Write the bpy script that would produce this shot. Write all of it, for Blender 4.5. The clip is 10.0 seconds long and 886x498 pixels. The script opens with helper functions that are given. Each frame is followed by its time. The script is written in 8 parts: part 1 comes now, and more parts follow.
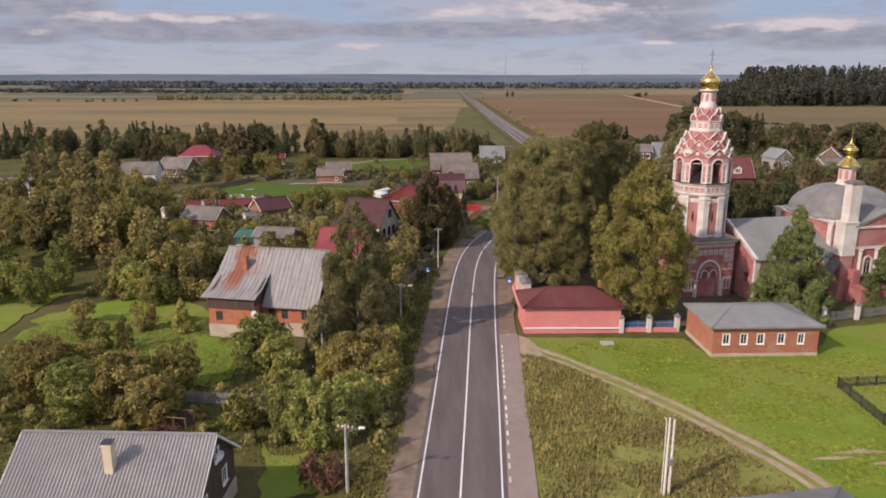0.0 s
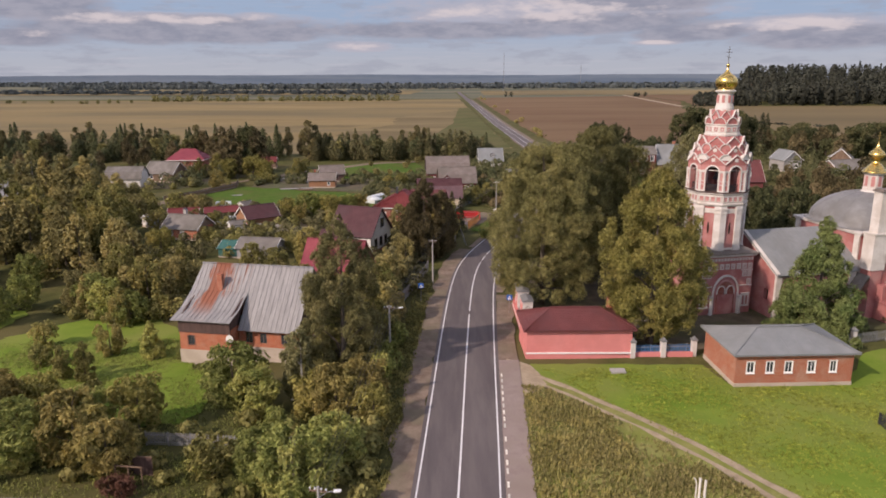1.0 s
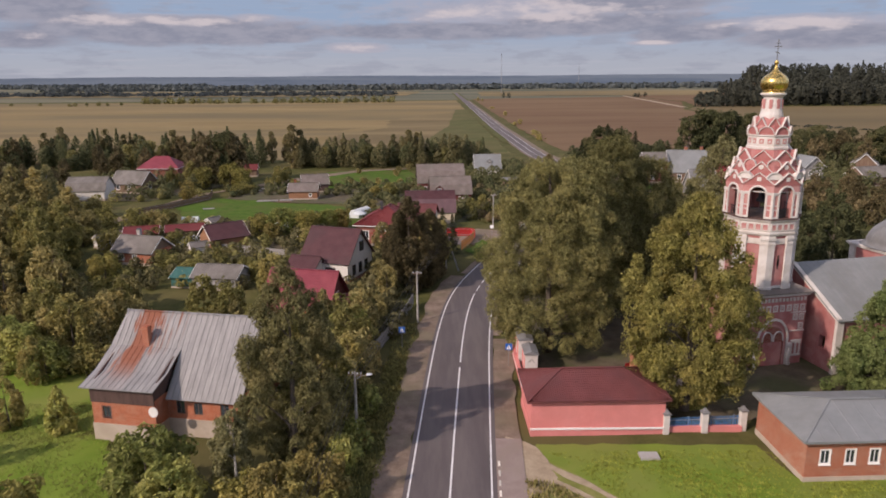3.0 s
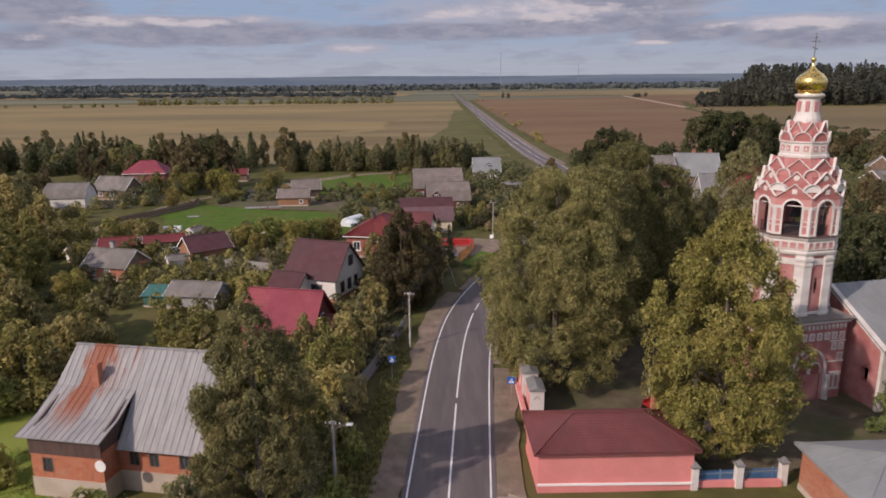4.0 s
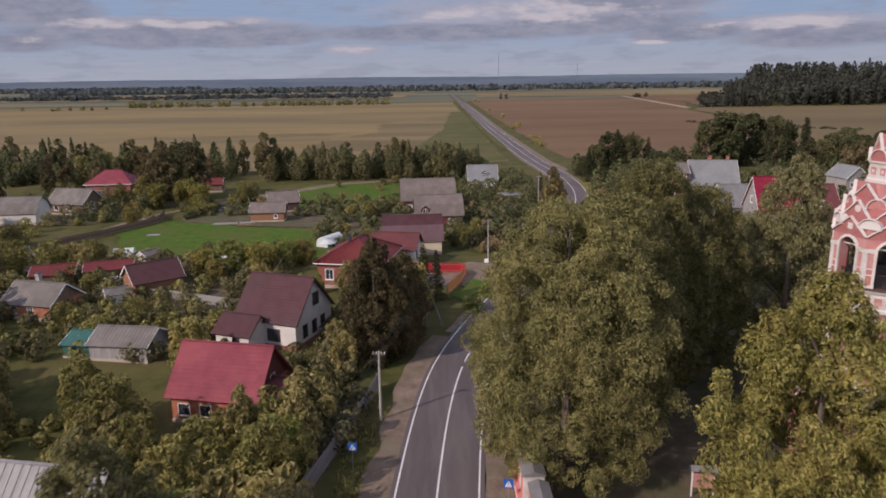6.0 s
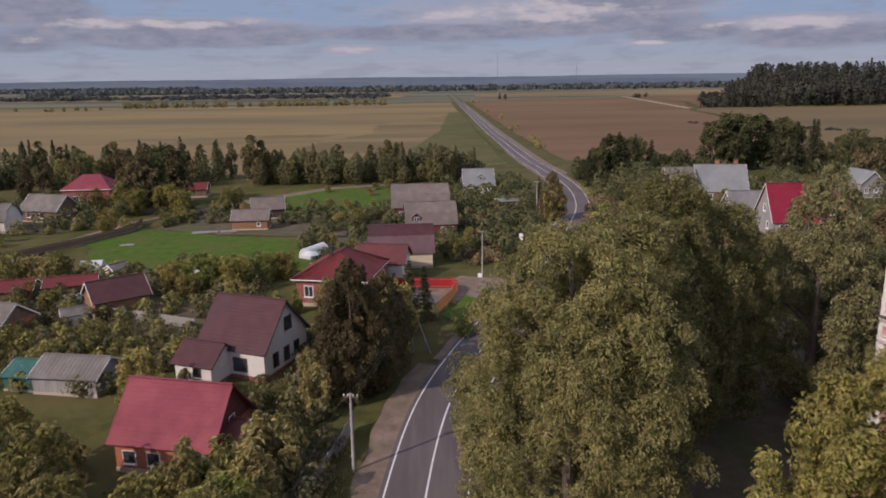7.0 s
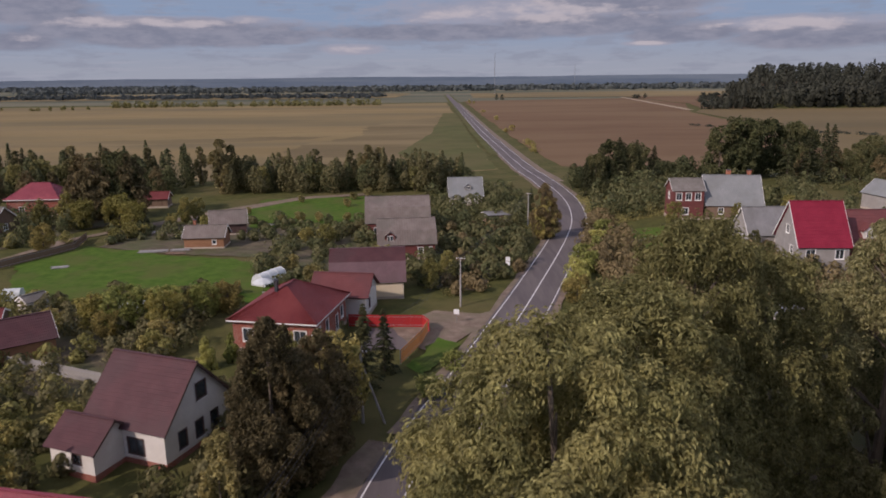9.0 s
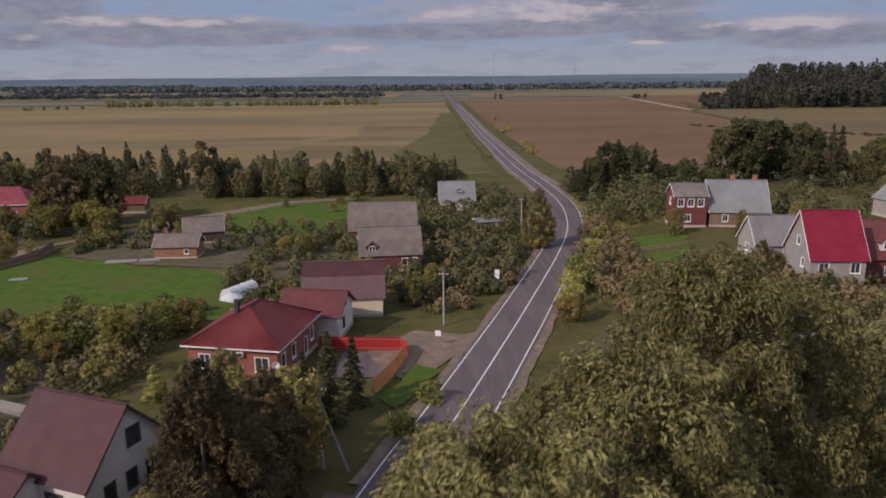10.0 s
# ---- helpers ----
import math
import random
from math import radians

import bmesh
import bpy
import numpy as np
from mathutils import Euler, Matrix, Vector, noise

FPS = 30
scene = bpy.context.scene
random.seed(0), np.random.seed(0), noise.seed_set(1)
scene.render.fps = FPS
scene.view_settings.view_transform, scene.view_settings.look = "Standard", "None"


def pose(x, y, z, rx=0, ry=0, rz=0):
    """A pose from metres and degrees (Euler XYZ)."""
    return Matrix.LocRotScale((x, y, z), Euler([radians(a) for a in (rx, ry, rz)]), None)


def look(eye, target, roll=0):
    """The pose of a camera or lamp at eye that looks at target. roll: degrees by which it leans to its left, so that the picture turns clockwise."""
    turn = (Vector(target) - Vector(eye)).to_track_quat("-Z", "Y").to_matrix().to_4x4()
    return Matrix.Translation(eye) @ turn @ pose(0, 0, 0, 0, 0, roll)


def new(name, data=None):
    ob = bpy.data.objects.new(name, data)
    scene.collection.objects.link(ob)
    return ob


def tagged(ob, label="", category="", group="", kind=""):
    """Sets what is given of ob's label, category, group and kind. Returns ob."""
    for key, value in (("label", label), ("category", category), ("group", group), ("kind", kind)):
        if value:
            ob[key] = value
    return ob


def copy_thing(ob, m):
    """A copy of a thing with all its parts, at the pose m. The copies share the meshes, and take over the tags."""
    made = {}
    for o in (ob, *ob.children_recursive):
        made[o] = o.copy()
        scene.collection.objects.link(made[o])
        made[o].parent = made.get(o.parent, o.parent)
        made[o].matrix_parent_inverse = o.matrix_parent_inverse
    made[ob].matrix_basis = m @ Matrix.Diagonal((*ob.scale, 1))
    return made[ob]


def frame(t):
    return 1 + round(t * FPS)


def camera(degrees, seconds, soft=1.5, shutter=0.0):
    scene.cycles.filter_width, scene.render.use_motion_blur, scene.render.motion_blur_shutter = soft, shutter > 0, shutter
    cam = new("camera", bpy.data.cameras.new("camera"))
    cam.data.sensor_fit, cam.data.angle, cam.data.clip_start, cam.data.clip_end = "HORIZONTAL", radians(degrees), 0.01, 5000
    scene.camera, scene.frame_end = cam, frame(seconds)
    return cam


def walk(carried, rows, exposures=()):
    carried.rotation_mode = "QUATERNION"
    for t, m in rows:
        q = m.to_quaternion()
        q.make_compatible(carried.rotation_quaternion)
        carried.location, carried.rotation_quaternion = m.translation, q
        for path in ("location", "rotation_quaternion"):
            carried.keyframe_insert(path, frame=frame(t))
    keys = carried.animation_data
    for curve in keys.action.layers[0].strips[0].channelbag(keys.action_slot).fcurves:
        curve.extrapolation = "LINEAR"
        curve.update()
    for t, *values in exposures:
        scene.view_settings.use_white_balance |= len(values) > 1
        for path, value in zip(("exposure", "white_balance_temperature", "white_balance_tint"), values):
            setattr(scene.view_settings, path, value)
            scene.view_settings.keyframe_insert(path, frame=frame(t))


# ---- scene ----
cam = camera(64.3, 10.0, soft=1.75, shutter=0.4)
METRES, EYE, TILT, LEAN, TURN = 100.0, 35.5, -13.85, 0.0, 0.0
ROWS = [
    (0.0, 0.0, 0.0, 0.0, 0.0, 0.0, -0.0),
    (0.5, 0.0035, 0.0447, 0.0115, -0.03, 0.02, 0.09),
    (1.0, 0.0073, 0.0906, 0.0223, -0.08, 0.02, 0.21),
    (1.5, 0.0122, 0.138, 0.0338, -0.11, 0.06, 0.3),
    (2.0, 0.0174, 0.1862, 0.0454, -0.15, 0.06, 0.35),
    (2.5, 0.0218, 0.2356, 0.0579, -0.19, 0.07, 0.39),
    (4.0, 0.0323, 0.383, 0.0935, -0.24, 0.12, 0.6),
    (4.5, 0.0367, 0.4325, 0.1057, -0.27, 0.13, 0.71),
    (5.0, 0.0421, 0.4817, 0.1177, -0.28, 0.14, 0.79),
    (5.5, 0.0482, 0.5311, 0.1298, -0.3, 0.16, 0.84),
    (7.0, 0.0722, 0.6801, 0.1653, -0.37, 0.19, 0.88),
    (7.5, 0.0816, 0.7275, 0.1767, -0.43, 0.2, 0.88),
    (8.0, 0.0923, 0.7749, 0.1891, -0.47, 0.19, 0.81),
    (8.5, 0.1038, 0.8223, 0.2008, -0.49, 0.18, 0.79),
    (9.0, 0.1157, 0.8684, 0.2121, -0.53, 0.17, 0.72),
    (9.5, 0.1291, 0.9141, 0.2232, -0.53, 0.15, 0.74),
    (10.0, 0.1434, 0.9589, 0.2337, -0.53, 0.12, 0.69),
]
walk(cam, [(t, pose(0, 0, EYE, TILT, LEAN, TURN) @ pose(METRES * x, METRES * y, METRES * z, 90 + pitch, roll, yaw)) for t, x, y, z, yaw, pitch, roll in ROWS],
     exposures=[(0.0, 0.13, 6850, 23), (2.5, 0.02, 6800, 23), (4.5, -0.08, 6550, 23), (6.0, -0.18, 6450, 24), (7.5, -0.27, 6450, 25), (10.0, -0.34, 6500, 25)])

from mathutils.geometry import delaunay_2d_cdt

# ---------------------------------------------------------------- world and sun
SUN_TO = Vector((-0.80, -0.60, 0.66)).normalized()
SUN_EL = math.asin(SUN_TO.z)
SUN_AZ = math.atan2(SUN_TO.x, SUN_TO.y)


class Nodes:
    """Short hand for building a node tree."""

    def __init__(self, tree):
        self.t = tree
        tree.nodes.clear()

    def n(self, kind, ins=None, operation="", interpolation=""):
        node = self.t.nodes.new(kind)
        if operation:
            node.operation = operation
        if interpolation:
            node.interpolation_type = interpolation
        for k, v in (ins or {}).items():
            self.put(node.inputs[k], v)
        return node

    def put(self, sock, v):
        if isinstance(v, bpy.types.NodeSocket):
            self.t.links.new(v, sock)
        elif isinstance(v, bpy.types.Node):
            self.t.links.new(v.outputs[0], sock)
        else:
            if sock.type == "RGBA" and len(v) == 3:
                v = (*v, 1)
            sock.default_value = v

    def math(self, op, a, b=0.0, c=0.0, clamp=False):
        m = self.n("ShaderNodeMath", operation=op)
        m.use_clamp = clamp
        for i, v in enumerate((a, b, c)):
            self.put(m.inputs[i], v)
        return m.outputs[0]

    def mix(self, f, a, b, blend="MIX"):
        m = self.n("ShaderNodeMix")
        m.data_type, m.blend_type = "RGBA", blend
        self.put(m.inputs[0], f)
        self.put(m.inputs[6], a)
        self.put(m.inputs[7], b)
        return m.outputs[2]

    def noise(self, vec, scale, detail=4.0, rough=0.55):
        return self.n("ShaderNodeTexNoise", {"Vector": vec, "Scale": scale, "Detail": detail, "Roughness": rough}).outputs[0]

    def ramp(self, fac, lo, hi, a=0.0, b=1.0):
        m = self.n("ShaderNodeMapRange", {0: fac, 1: lo, 2: hi, 3: a, 4: b}, interpolation="SMOOTHSTEP")
        return m.outputs[0]


world = bpy.data.worlds.new("sky")
scene.world = world
world.use_nodes = True
W = Nodes(world.node_tree)
sky = W.n("ShaderNodeTexSky")
sky.sky_type, sky.sun_disc = "NISHITA", False
sky.sun_elevation, sky.sun_rotation = SUN_EL, SUN_AZ
sky.altitude, sky.air_density, sky.dust_density, sky.ozone_density = 150.0, 1.0, 1.2, 1.0
wdir = W.n("ShaderNodeTexCoord").outputs["Generated"]
wsep = W.n("ShaderNodeSeparateXYZ", {0: wdir})
wx, wy, wz = wsep.outputs
# azimuth from +y and elevation, in degrees
waz = W.math("MULTIPLY", W.math("ARCTAN2", wx, wy), 57.2958)
wel = W.math("MULTIPLY", W.math("ARCSINE", wz), 57.2958)
warp_v = W.n("ShaderNodeCombineXYZ", {0: W.math("MULTIPLY", waz, 0.16), 1: W.math("MULTIPLY", wel, 0.62), 2: 3.1}).outputs[0]
warp = W.noise(warp_v, 1.6, 7.0, 0.6)
fine_v = W.n("ShaderNodeCombineXYZ", {0: W.math("MULTIPLY", waz, 0.42), 1: W.math("MULTIPLY", wel, 1.25), 2: 8.7}).outputs[0]
fine = W.noise(fine_v, 1.3, 6.0, 0.6)
high_v = W.n("ShaderNodeCombineXYZ", {0: W.math("MULTIPLY", wx, 2.0), 1: W.math("MULTIPLY", wy, 2.0), 2: W.math("MULTIPLY", wz, 7.0)}).outputs[0]
high = W.ramp(W.noise(high_v, 1.7, 6.0, 0.58), 0.47, 0.60)


def cloud(az, el, ra, re):
    """How deep a direction lies in one cloud bank, ragged by noise: 0 outside, up to 1 in it."""
    a = W.math("DIVIDE", W.math("SUBTRACT", waz, az), ra)
    e = W.math("DIVIDE", W.math("SUBTRACT", wel, el), re)
    d = W.math("ADD", W.math("MULTIPLY", a, a), W.math("MULTIPLY", e, e))
    return W.math("SUBTRACT", 1.0, d)


SHADED_BANKS = [(-29.1, 4.96, 4.1, 1.15), (-19.5, 3.36, 10.3, 0.83), (-29.8, 2.63, 3.0, 0.53), (-12.5, 3.13, 3.0, 0.52), (0.7, 3.38, 8.9, 0.57), (12.1, 3.82, 7.3, 0.69), (19.0, 3.03, 4.0, 0.54), (27.8, 2.53, 5.2, 0.7), (14.7, 5.4, 5.4, 0.77)]
SUNLIT_BANKS = [(7.8, 4.75, 10.5, 1.13), (-20.7, 3.99, 9.8, 0.45), (-14.2, 4.22, 1.7, 0.34), (-28.9, 2.81, 1.4, 0.35), (-6.4, 2.23, 2.4, 0.35), (25.6, 3.37, 6.2, 0.55), (16.3, 2.36, 1.6, 0.17), (21.9, 3.55, 1.2, 0.16), (8.7, 5.08, 2.0, 0.7)]


def gathered(banks):
    deep = None
    for az, el, ra, re in banks:
        m = cloud(az, el, ra, re)
        deep = m if deep is None else W.math("MAXIMUM", deep, m)
    return deep


rag = W.math("ADD", W.math("MULTIPLY", W.math("SUBTRACT", warp, 0.5), 3.0), W.math("MULTIPLY", W.math("SUBTRACT", fine, 0.5), 1.7))
shaded = W.math("ADD", gathered(SHADED_BANKS), rag)
sunlit = W.math("ADD", gathered(SUNLIT_BANKS), W.math("MULTIPLY", rag, 1.15))
fade = W.ramp(wel, 6.0, 9.0, 1.0, 0.0)
veil = W.mix(W.ramp(wel, 0.3, 4.6), (0.60, 0.64, 0.71), (0.45, 0.59, 0.78))
veil = W.mix(W.math("MULTIPLY", W.ramp(warp, 0.52, 0.36), 0.55), veil, (0.46, 0.49, 0.58))
streak_v = W.n("ShaderNodeCombineXYZ", {0: W.math("MULTIPLY", waz, 0.13), 1: W.math("MULTIPLY", wel, 2.6), 2: 5.2}).outputs[0]
streak = W.ramp(W.noise(streak_v, 1.5, 5.0, 0.6), 0.50, 0.72)
veil = W.mix(W.math("MULTIPLY", streak, W.ramp(wel, 0.0, 2.6, 0.75, 0.25)), veil, (0.68, 0.69, 0.76))
seen = W.mix(W.math("MULTIPLY", W.math("MULTIPLY", W.ramp(sunlit, -1.1, 0.45), fade), 0.85), veil, (0.62, 0.61, 0.69))
seen = W.mix(W.math("MULTIPLY", W.math("MULTIPLY", W.ramp(shaded, -1.0, 0.30), fade), 0.94), seen, W.mix(W.ramp(fine, 0.32, 0.66), (0.375, 0.395, 0.485), (0.50, 0.505, 0.585)))
seen = W.mix(W.math("MULTIPLY", W.math("MULTIPLY", W.ramp(sunlit, 0.25, 1.25), fade), 0.85), seen, (0.92, 0.83, 0.83))
SKY = 0.15
near_horizon = W.ramp(wel, 7.0, 16.0, 1.0, 0.0)
upper_sky = W.mix(W.math("MULTIPLY", high, 0.85), W.n("ShaderNodeVectorMath", {0: sky.outputs[0], 1: (SKY, SKY, SKY)}, operation="MULTIPLY").outputs[0], (1.08, 1.07, 1.10))
seen = W.mix(1.0, seen, (0.64, 0.69, 0.70), "MULTIPLY")
final = W.mix(near_horizon, upper_sky, seen)
W.n("ShaderNodeOutputWorld", {0: W.n("ShaderNodeBackground", {0: final, 1: 1.0})})

sun_data = bpy.data.lights.new("sun", "SUN")
sun_data.energy, sun_data.angle, sun_data.color = 3.3, radians(0.9), (1.0, 0.90, 0.77)
sun = new("sun", sun_data)
sun.matrix_world = look(SUN_TO * 100, (0, 0, 0))

# ---------------------------------------------------------------- materials


def surface(name, a, b, scale=1.0, rough=0.85, metal=0.0, bump=0.15, big=None, bigscale=0.05, bigamt=0.6, stretch=(1, 1, 1), vary=0.0, bump_d=0.02, grain=6.0, spec=0.3):
    """A procedural surface: colours a and b mixed by grain, a wide stain tint, fine relief."""
    m = bpy.data.materials.new(name)
    m.use_nodes = True
    N = Nodes(m.node_tree)
    pos = N.n("ShaderNodeTexCoord").outputs["Object"]
    st = N.n("ShaderNodeVectorMath", {0: pos, 1: stretch}, operation="MULTIPLY").outputs[0]
    mid = N.noise(st, scale, 5.0, 0.62)
    fine_n = N.noise(st, scale * grain, 4.0, 0.7)
    f = N.math("ADD", N.math("MULTIPLY", mid, 0.65), N.math("MULTIPLY", fine_n, 0.35))
    col = N.mix(N.ramp(f, 0.34, 0.66), a, b)
    if big:
        col = N.mix(N.math("MULTIPLY", N.ramp(N.noise(st, bigscale, 4.0, 0.6), 0.42, 0.64), bigamt), col, big)
    if vary:
        r = N.n("ShaderNodeObjectInfo").outputs["Random"]
        col = N.mix(1.0, col, N.n("ShaderNodeCombineColor", {0: N.ramp(r, 0, 1, 1 - vary, 1 + vary), 1: N.ramp(r, 0, 1, 1 - vary, 1 + vary), 2: N.ramp(r, 0, 1, 1 - vary, 1 + vary)}).outputs[0], "MULTIPLY")
    bsdf = N.n("ShaderNodeBsdfPrincipled", {"Base Color": col, "Metallic": metal, "Specular IOR Level": spec})
    N.put(bsdf.inputs["Roughness"], N.ramp(fine_n, 0.2, 0.8, max(0.02, rough - 0.1), min(1.0, rough + 0.1)))
    if bump:
        N.put(bsdf.inputs["Normal"], N.n("ShaderNodeBump", {"Strength": bump, "Distance": bump_d, "Height": f}).outputs[0])
    N.n("ShaderNodeOutputMaterial", {0: bsdf})
    return m


def foliage(name, a, b, c, patch=0.25):
    """Leaves: three tones by leaf, by tree and by patches of the crown, painted light and shade of clumps, a little
    light through them.
    """
    m = bpy.data.materials.new(name)
    m.use_nodes = True
    N = Nodes(m.node_tree)
    isl = N.n("ShaderNodeNewGeometry").outputs["Random Per Island"]
    pos = N.n("ShaderNodeTexCoord").outputs["Object"]
    blot = N.noise(pos, patch, 3.0, 0.6)
    rnd = N.n("ShaderNodeObjectInfo").outputs["Random"]
    col = N.mix(N.ramp(N.math("ADD", N.math("MULTIPLY", isl, 0.62), N.math("MULTIPLY", blot, 0.72)), 0.3, 0.98), a, b)
    col = N.mix(N.math("MULTIPLY", N.ramp(N.math("ADD", blot, N.math("MULTIPLY", N.math("SUBTRACT", rnd, 0.5), 0.35)), 0.48, 0.72), 0.7), col, c)
    # noise paints lit and shaded clumps of the crown into the leaf colour
    clump_shade = N.noise(pos, patch * 6.4, 3.0, 0.65)
    dark = N.math("MULTIPLY", N.ramp(rnd, 0.0, 1.0, 0.80, 1.15), N.ramp(clump_shade, 0.30, 0.70, 0.58, 1.50))
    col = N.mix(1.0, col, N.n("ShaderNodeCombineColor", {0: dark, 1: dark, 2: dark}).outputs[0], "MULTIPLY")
    d = N.n("ShaderNodeBsdfPrincipled", {"Base Color": col, "Roughness": 0.7, "Specular IOR Level": 0.15})
    t = N.n("ShaderNodeBsdfTranslucent", {0: col})
    N.n("ShaderNodeOutputMaterial", {0: N.n("ShaderNodeMixShader", {0: 0.34, 1: d, 2: t})})
    return m


def glass_pane():
    m = bpy.data.materials.new("window_glass")
    m.use_nodes = True
    N = Nodes(m.node_tree)
    b = N.n("ShaderNodeBsdfPrincipled", {"Base Color": (0.10, 0.12, 0.14), "Roughness": 0.06, "Transmission Weight": 0.55, "IOR": 1.45})
    N.n("ShaderNodeOutputMaterial", {0: b})
    return m


def brick_wall(name, a, b, mortar):
    """Weathered brick: small courses with pale joints, stains."""
    m = bpy.data.materials.new(name)
    m.use_nodes = True
    N = Nodes(m.node_tree)
    pos = N.n("ShaderNodeTexCoord").outputs["Object"]
    s = N.n("ShaderNodeSeparateXYZ", {0: pos}).outputs
    uv = N.n("ShaderNodeCombineXYZ", {0: N.math("ADD", s[0], s[1]), 1: s[2], 2: 0.0}).outputs[0]
    br = N.n("ShaderNodeTexBrick", {"Vector": uv, "Color1": a, "Color2": b, "Mortar": mortar, "Scale": 1.0, "Mortar Size": 0.008, "Brick Width": 0.26, "Row Height": 0.077, "Bias": 0.0})
    wide = N.noise(pos, 0.6, 5.0, 0.65)
    col = N.mix(N.math("MULTIPLY", N.ramp(wide, 0.45, 0.7), 0.5), br.outputs[0], mortar)
    col = N.mix(N.math("MULTIPLY", N.ramp(N.noise(pos, 2.7, 5.0, 0.6), 0.5, 0.7), 0.4), col, N.mix(0.5, a, (0.05, 0.03, 0.03)))
    bsdf = N.n("ShaderNodeBsdfPrincipled", {"Base Color": col, "Roughness": 0.9, "Specular IOR Level": 0.2})
    N.put(bsdf.inputs["Normal"], N.n("ShaderNodeBump", {"Strength": 0.4, "Distance": 0.01, "Height": br.outputs[1]}).outputs[0])
    N.n("ShaderNodeOutputMaterial", {0: bsdf})
    return m


def rusty_roof():
    """Galvanised sheet with a long rust streak running down from the chimney."""
    m = bpy.data.materials.new("rusty_sheet_metal")
    m.use_nodes = True
    N = Nodes(m.node_tree)
    pos = N.n("ShaderNodeTexCoord").outputs["Object"]
    s = N.n("ShaderNodeSeparateXYZ", {0: pos}).outputs
    st = N.n("ShaderNodeVectorMath", {0: pos, 1: (1.6, 0.25, 0.25)}, operation="MULTIPLY").outputs[0]
    n1 = N.noise(st, 1.3, 6.0, 0.65)
    n2 = N.noise(pos, 6.0, 4.0, 0.6)
    band = N.math("SUBTRACT", 1.0, N.math("ABSOLUTE", N.math("DIVIDE", N.math("ADD", s[0], N.math("ADD", -2.5, N.math("MULTIPLY", N.math("SUBTRACT", s[2], 7.0), -0.10))), 1.9)))
    rust = N.ramp(N.math("ADD", N.math("MULTIPLY", band, 0.8), N.math("MULTIPLY", N.math("SUBTRACT", n1, 0.5), 2.4)), 0.05, 0.45)
    rust = N.math("MULTIPLY", rust, N.ramp(s[1], -8.0, -4.5, 0.1, 1.0))
    thin = N.noise(N.n("ShaderNodeVectorMath", {0: pos, 1: (2.6, 0.10, 0.10)}, operation="MULTIPLY").outputs[0], 1.0, 5.0, 0.6)
    side = N.math("MULTIPLY", N.ramp(N.math("ABSOLUTE", N.math("SUBTRACT", s[0], 5.6)), 2.0, 0.5), N.ramp(s[1], -5.0, -1.0, 0.0, 1.0))
    rust = N.math("MAXIMUM", rust, N.math("MULTIPLY", side, N.ramp(thin, 0.50, 0.62)))
    grey = N.mix(N.ramp(n1, 0.3, 0.7), (0.225, 0.218, 0.212), (0.33, 0.318, 0.305))
    col = N.mix(rust, grey, N.mix(n2, (0.20, 0.066, 0.038), (0.31, 0.135, 0.085)))
    bsdf = N.n("ShaderNodeBsdfPrincipled", {"Base Color": col, "Metallic": 0.0, "Specular IOR Level": 0.25})
    N.put(bsdf.inputs["Roughness"], N.ramp(rust, 0, 1, 0.62, 0.9))
    N.n("ShaderNodeOutputMaterial", {0: bsdf})
    return m


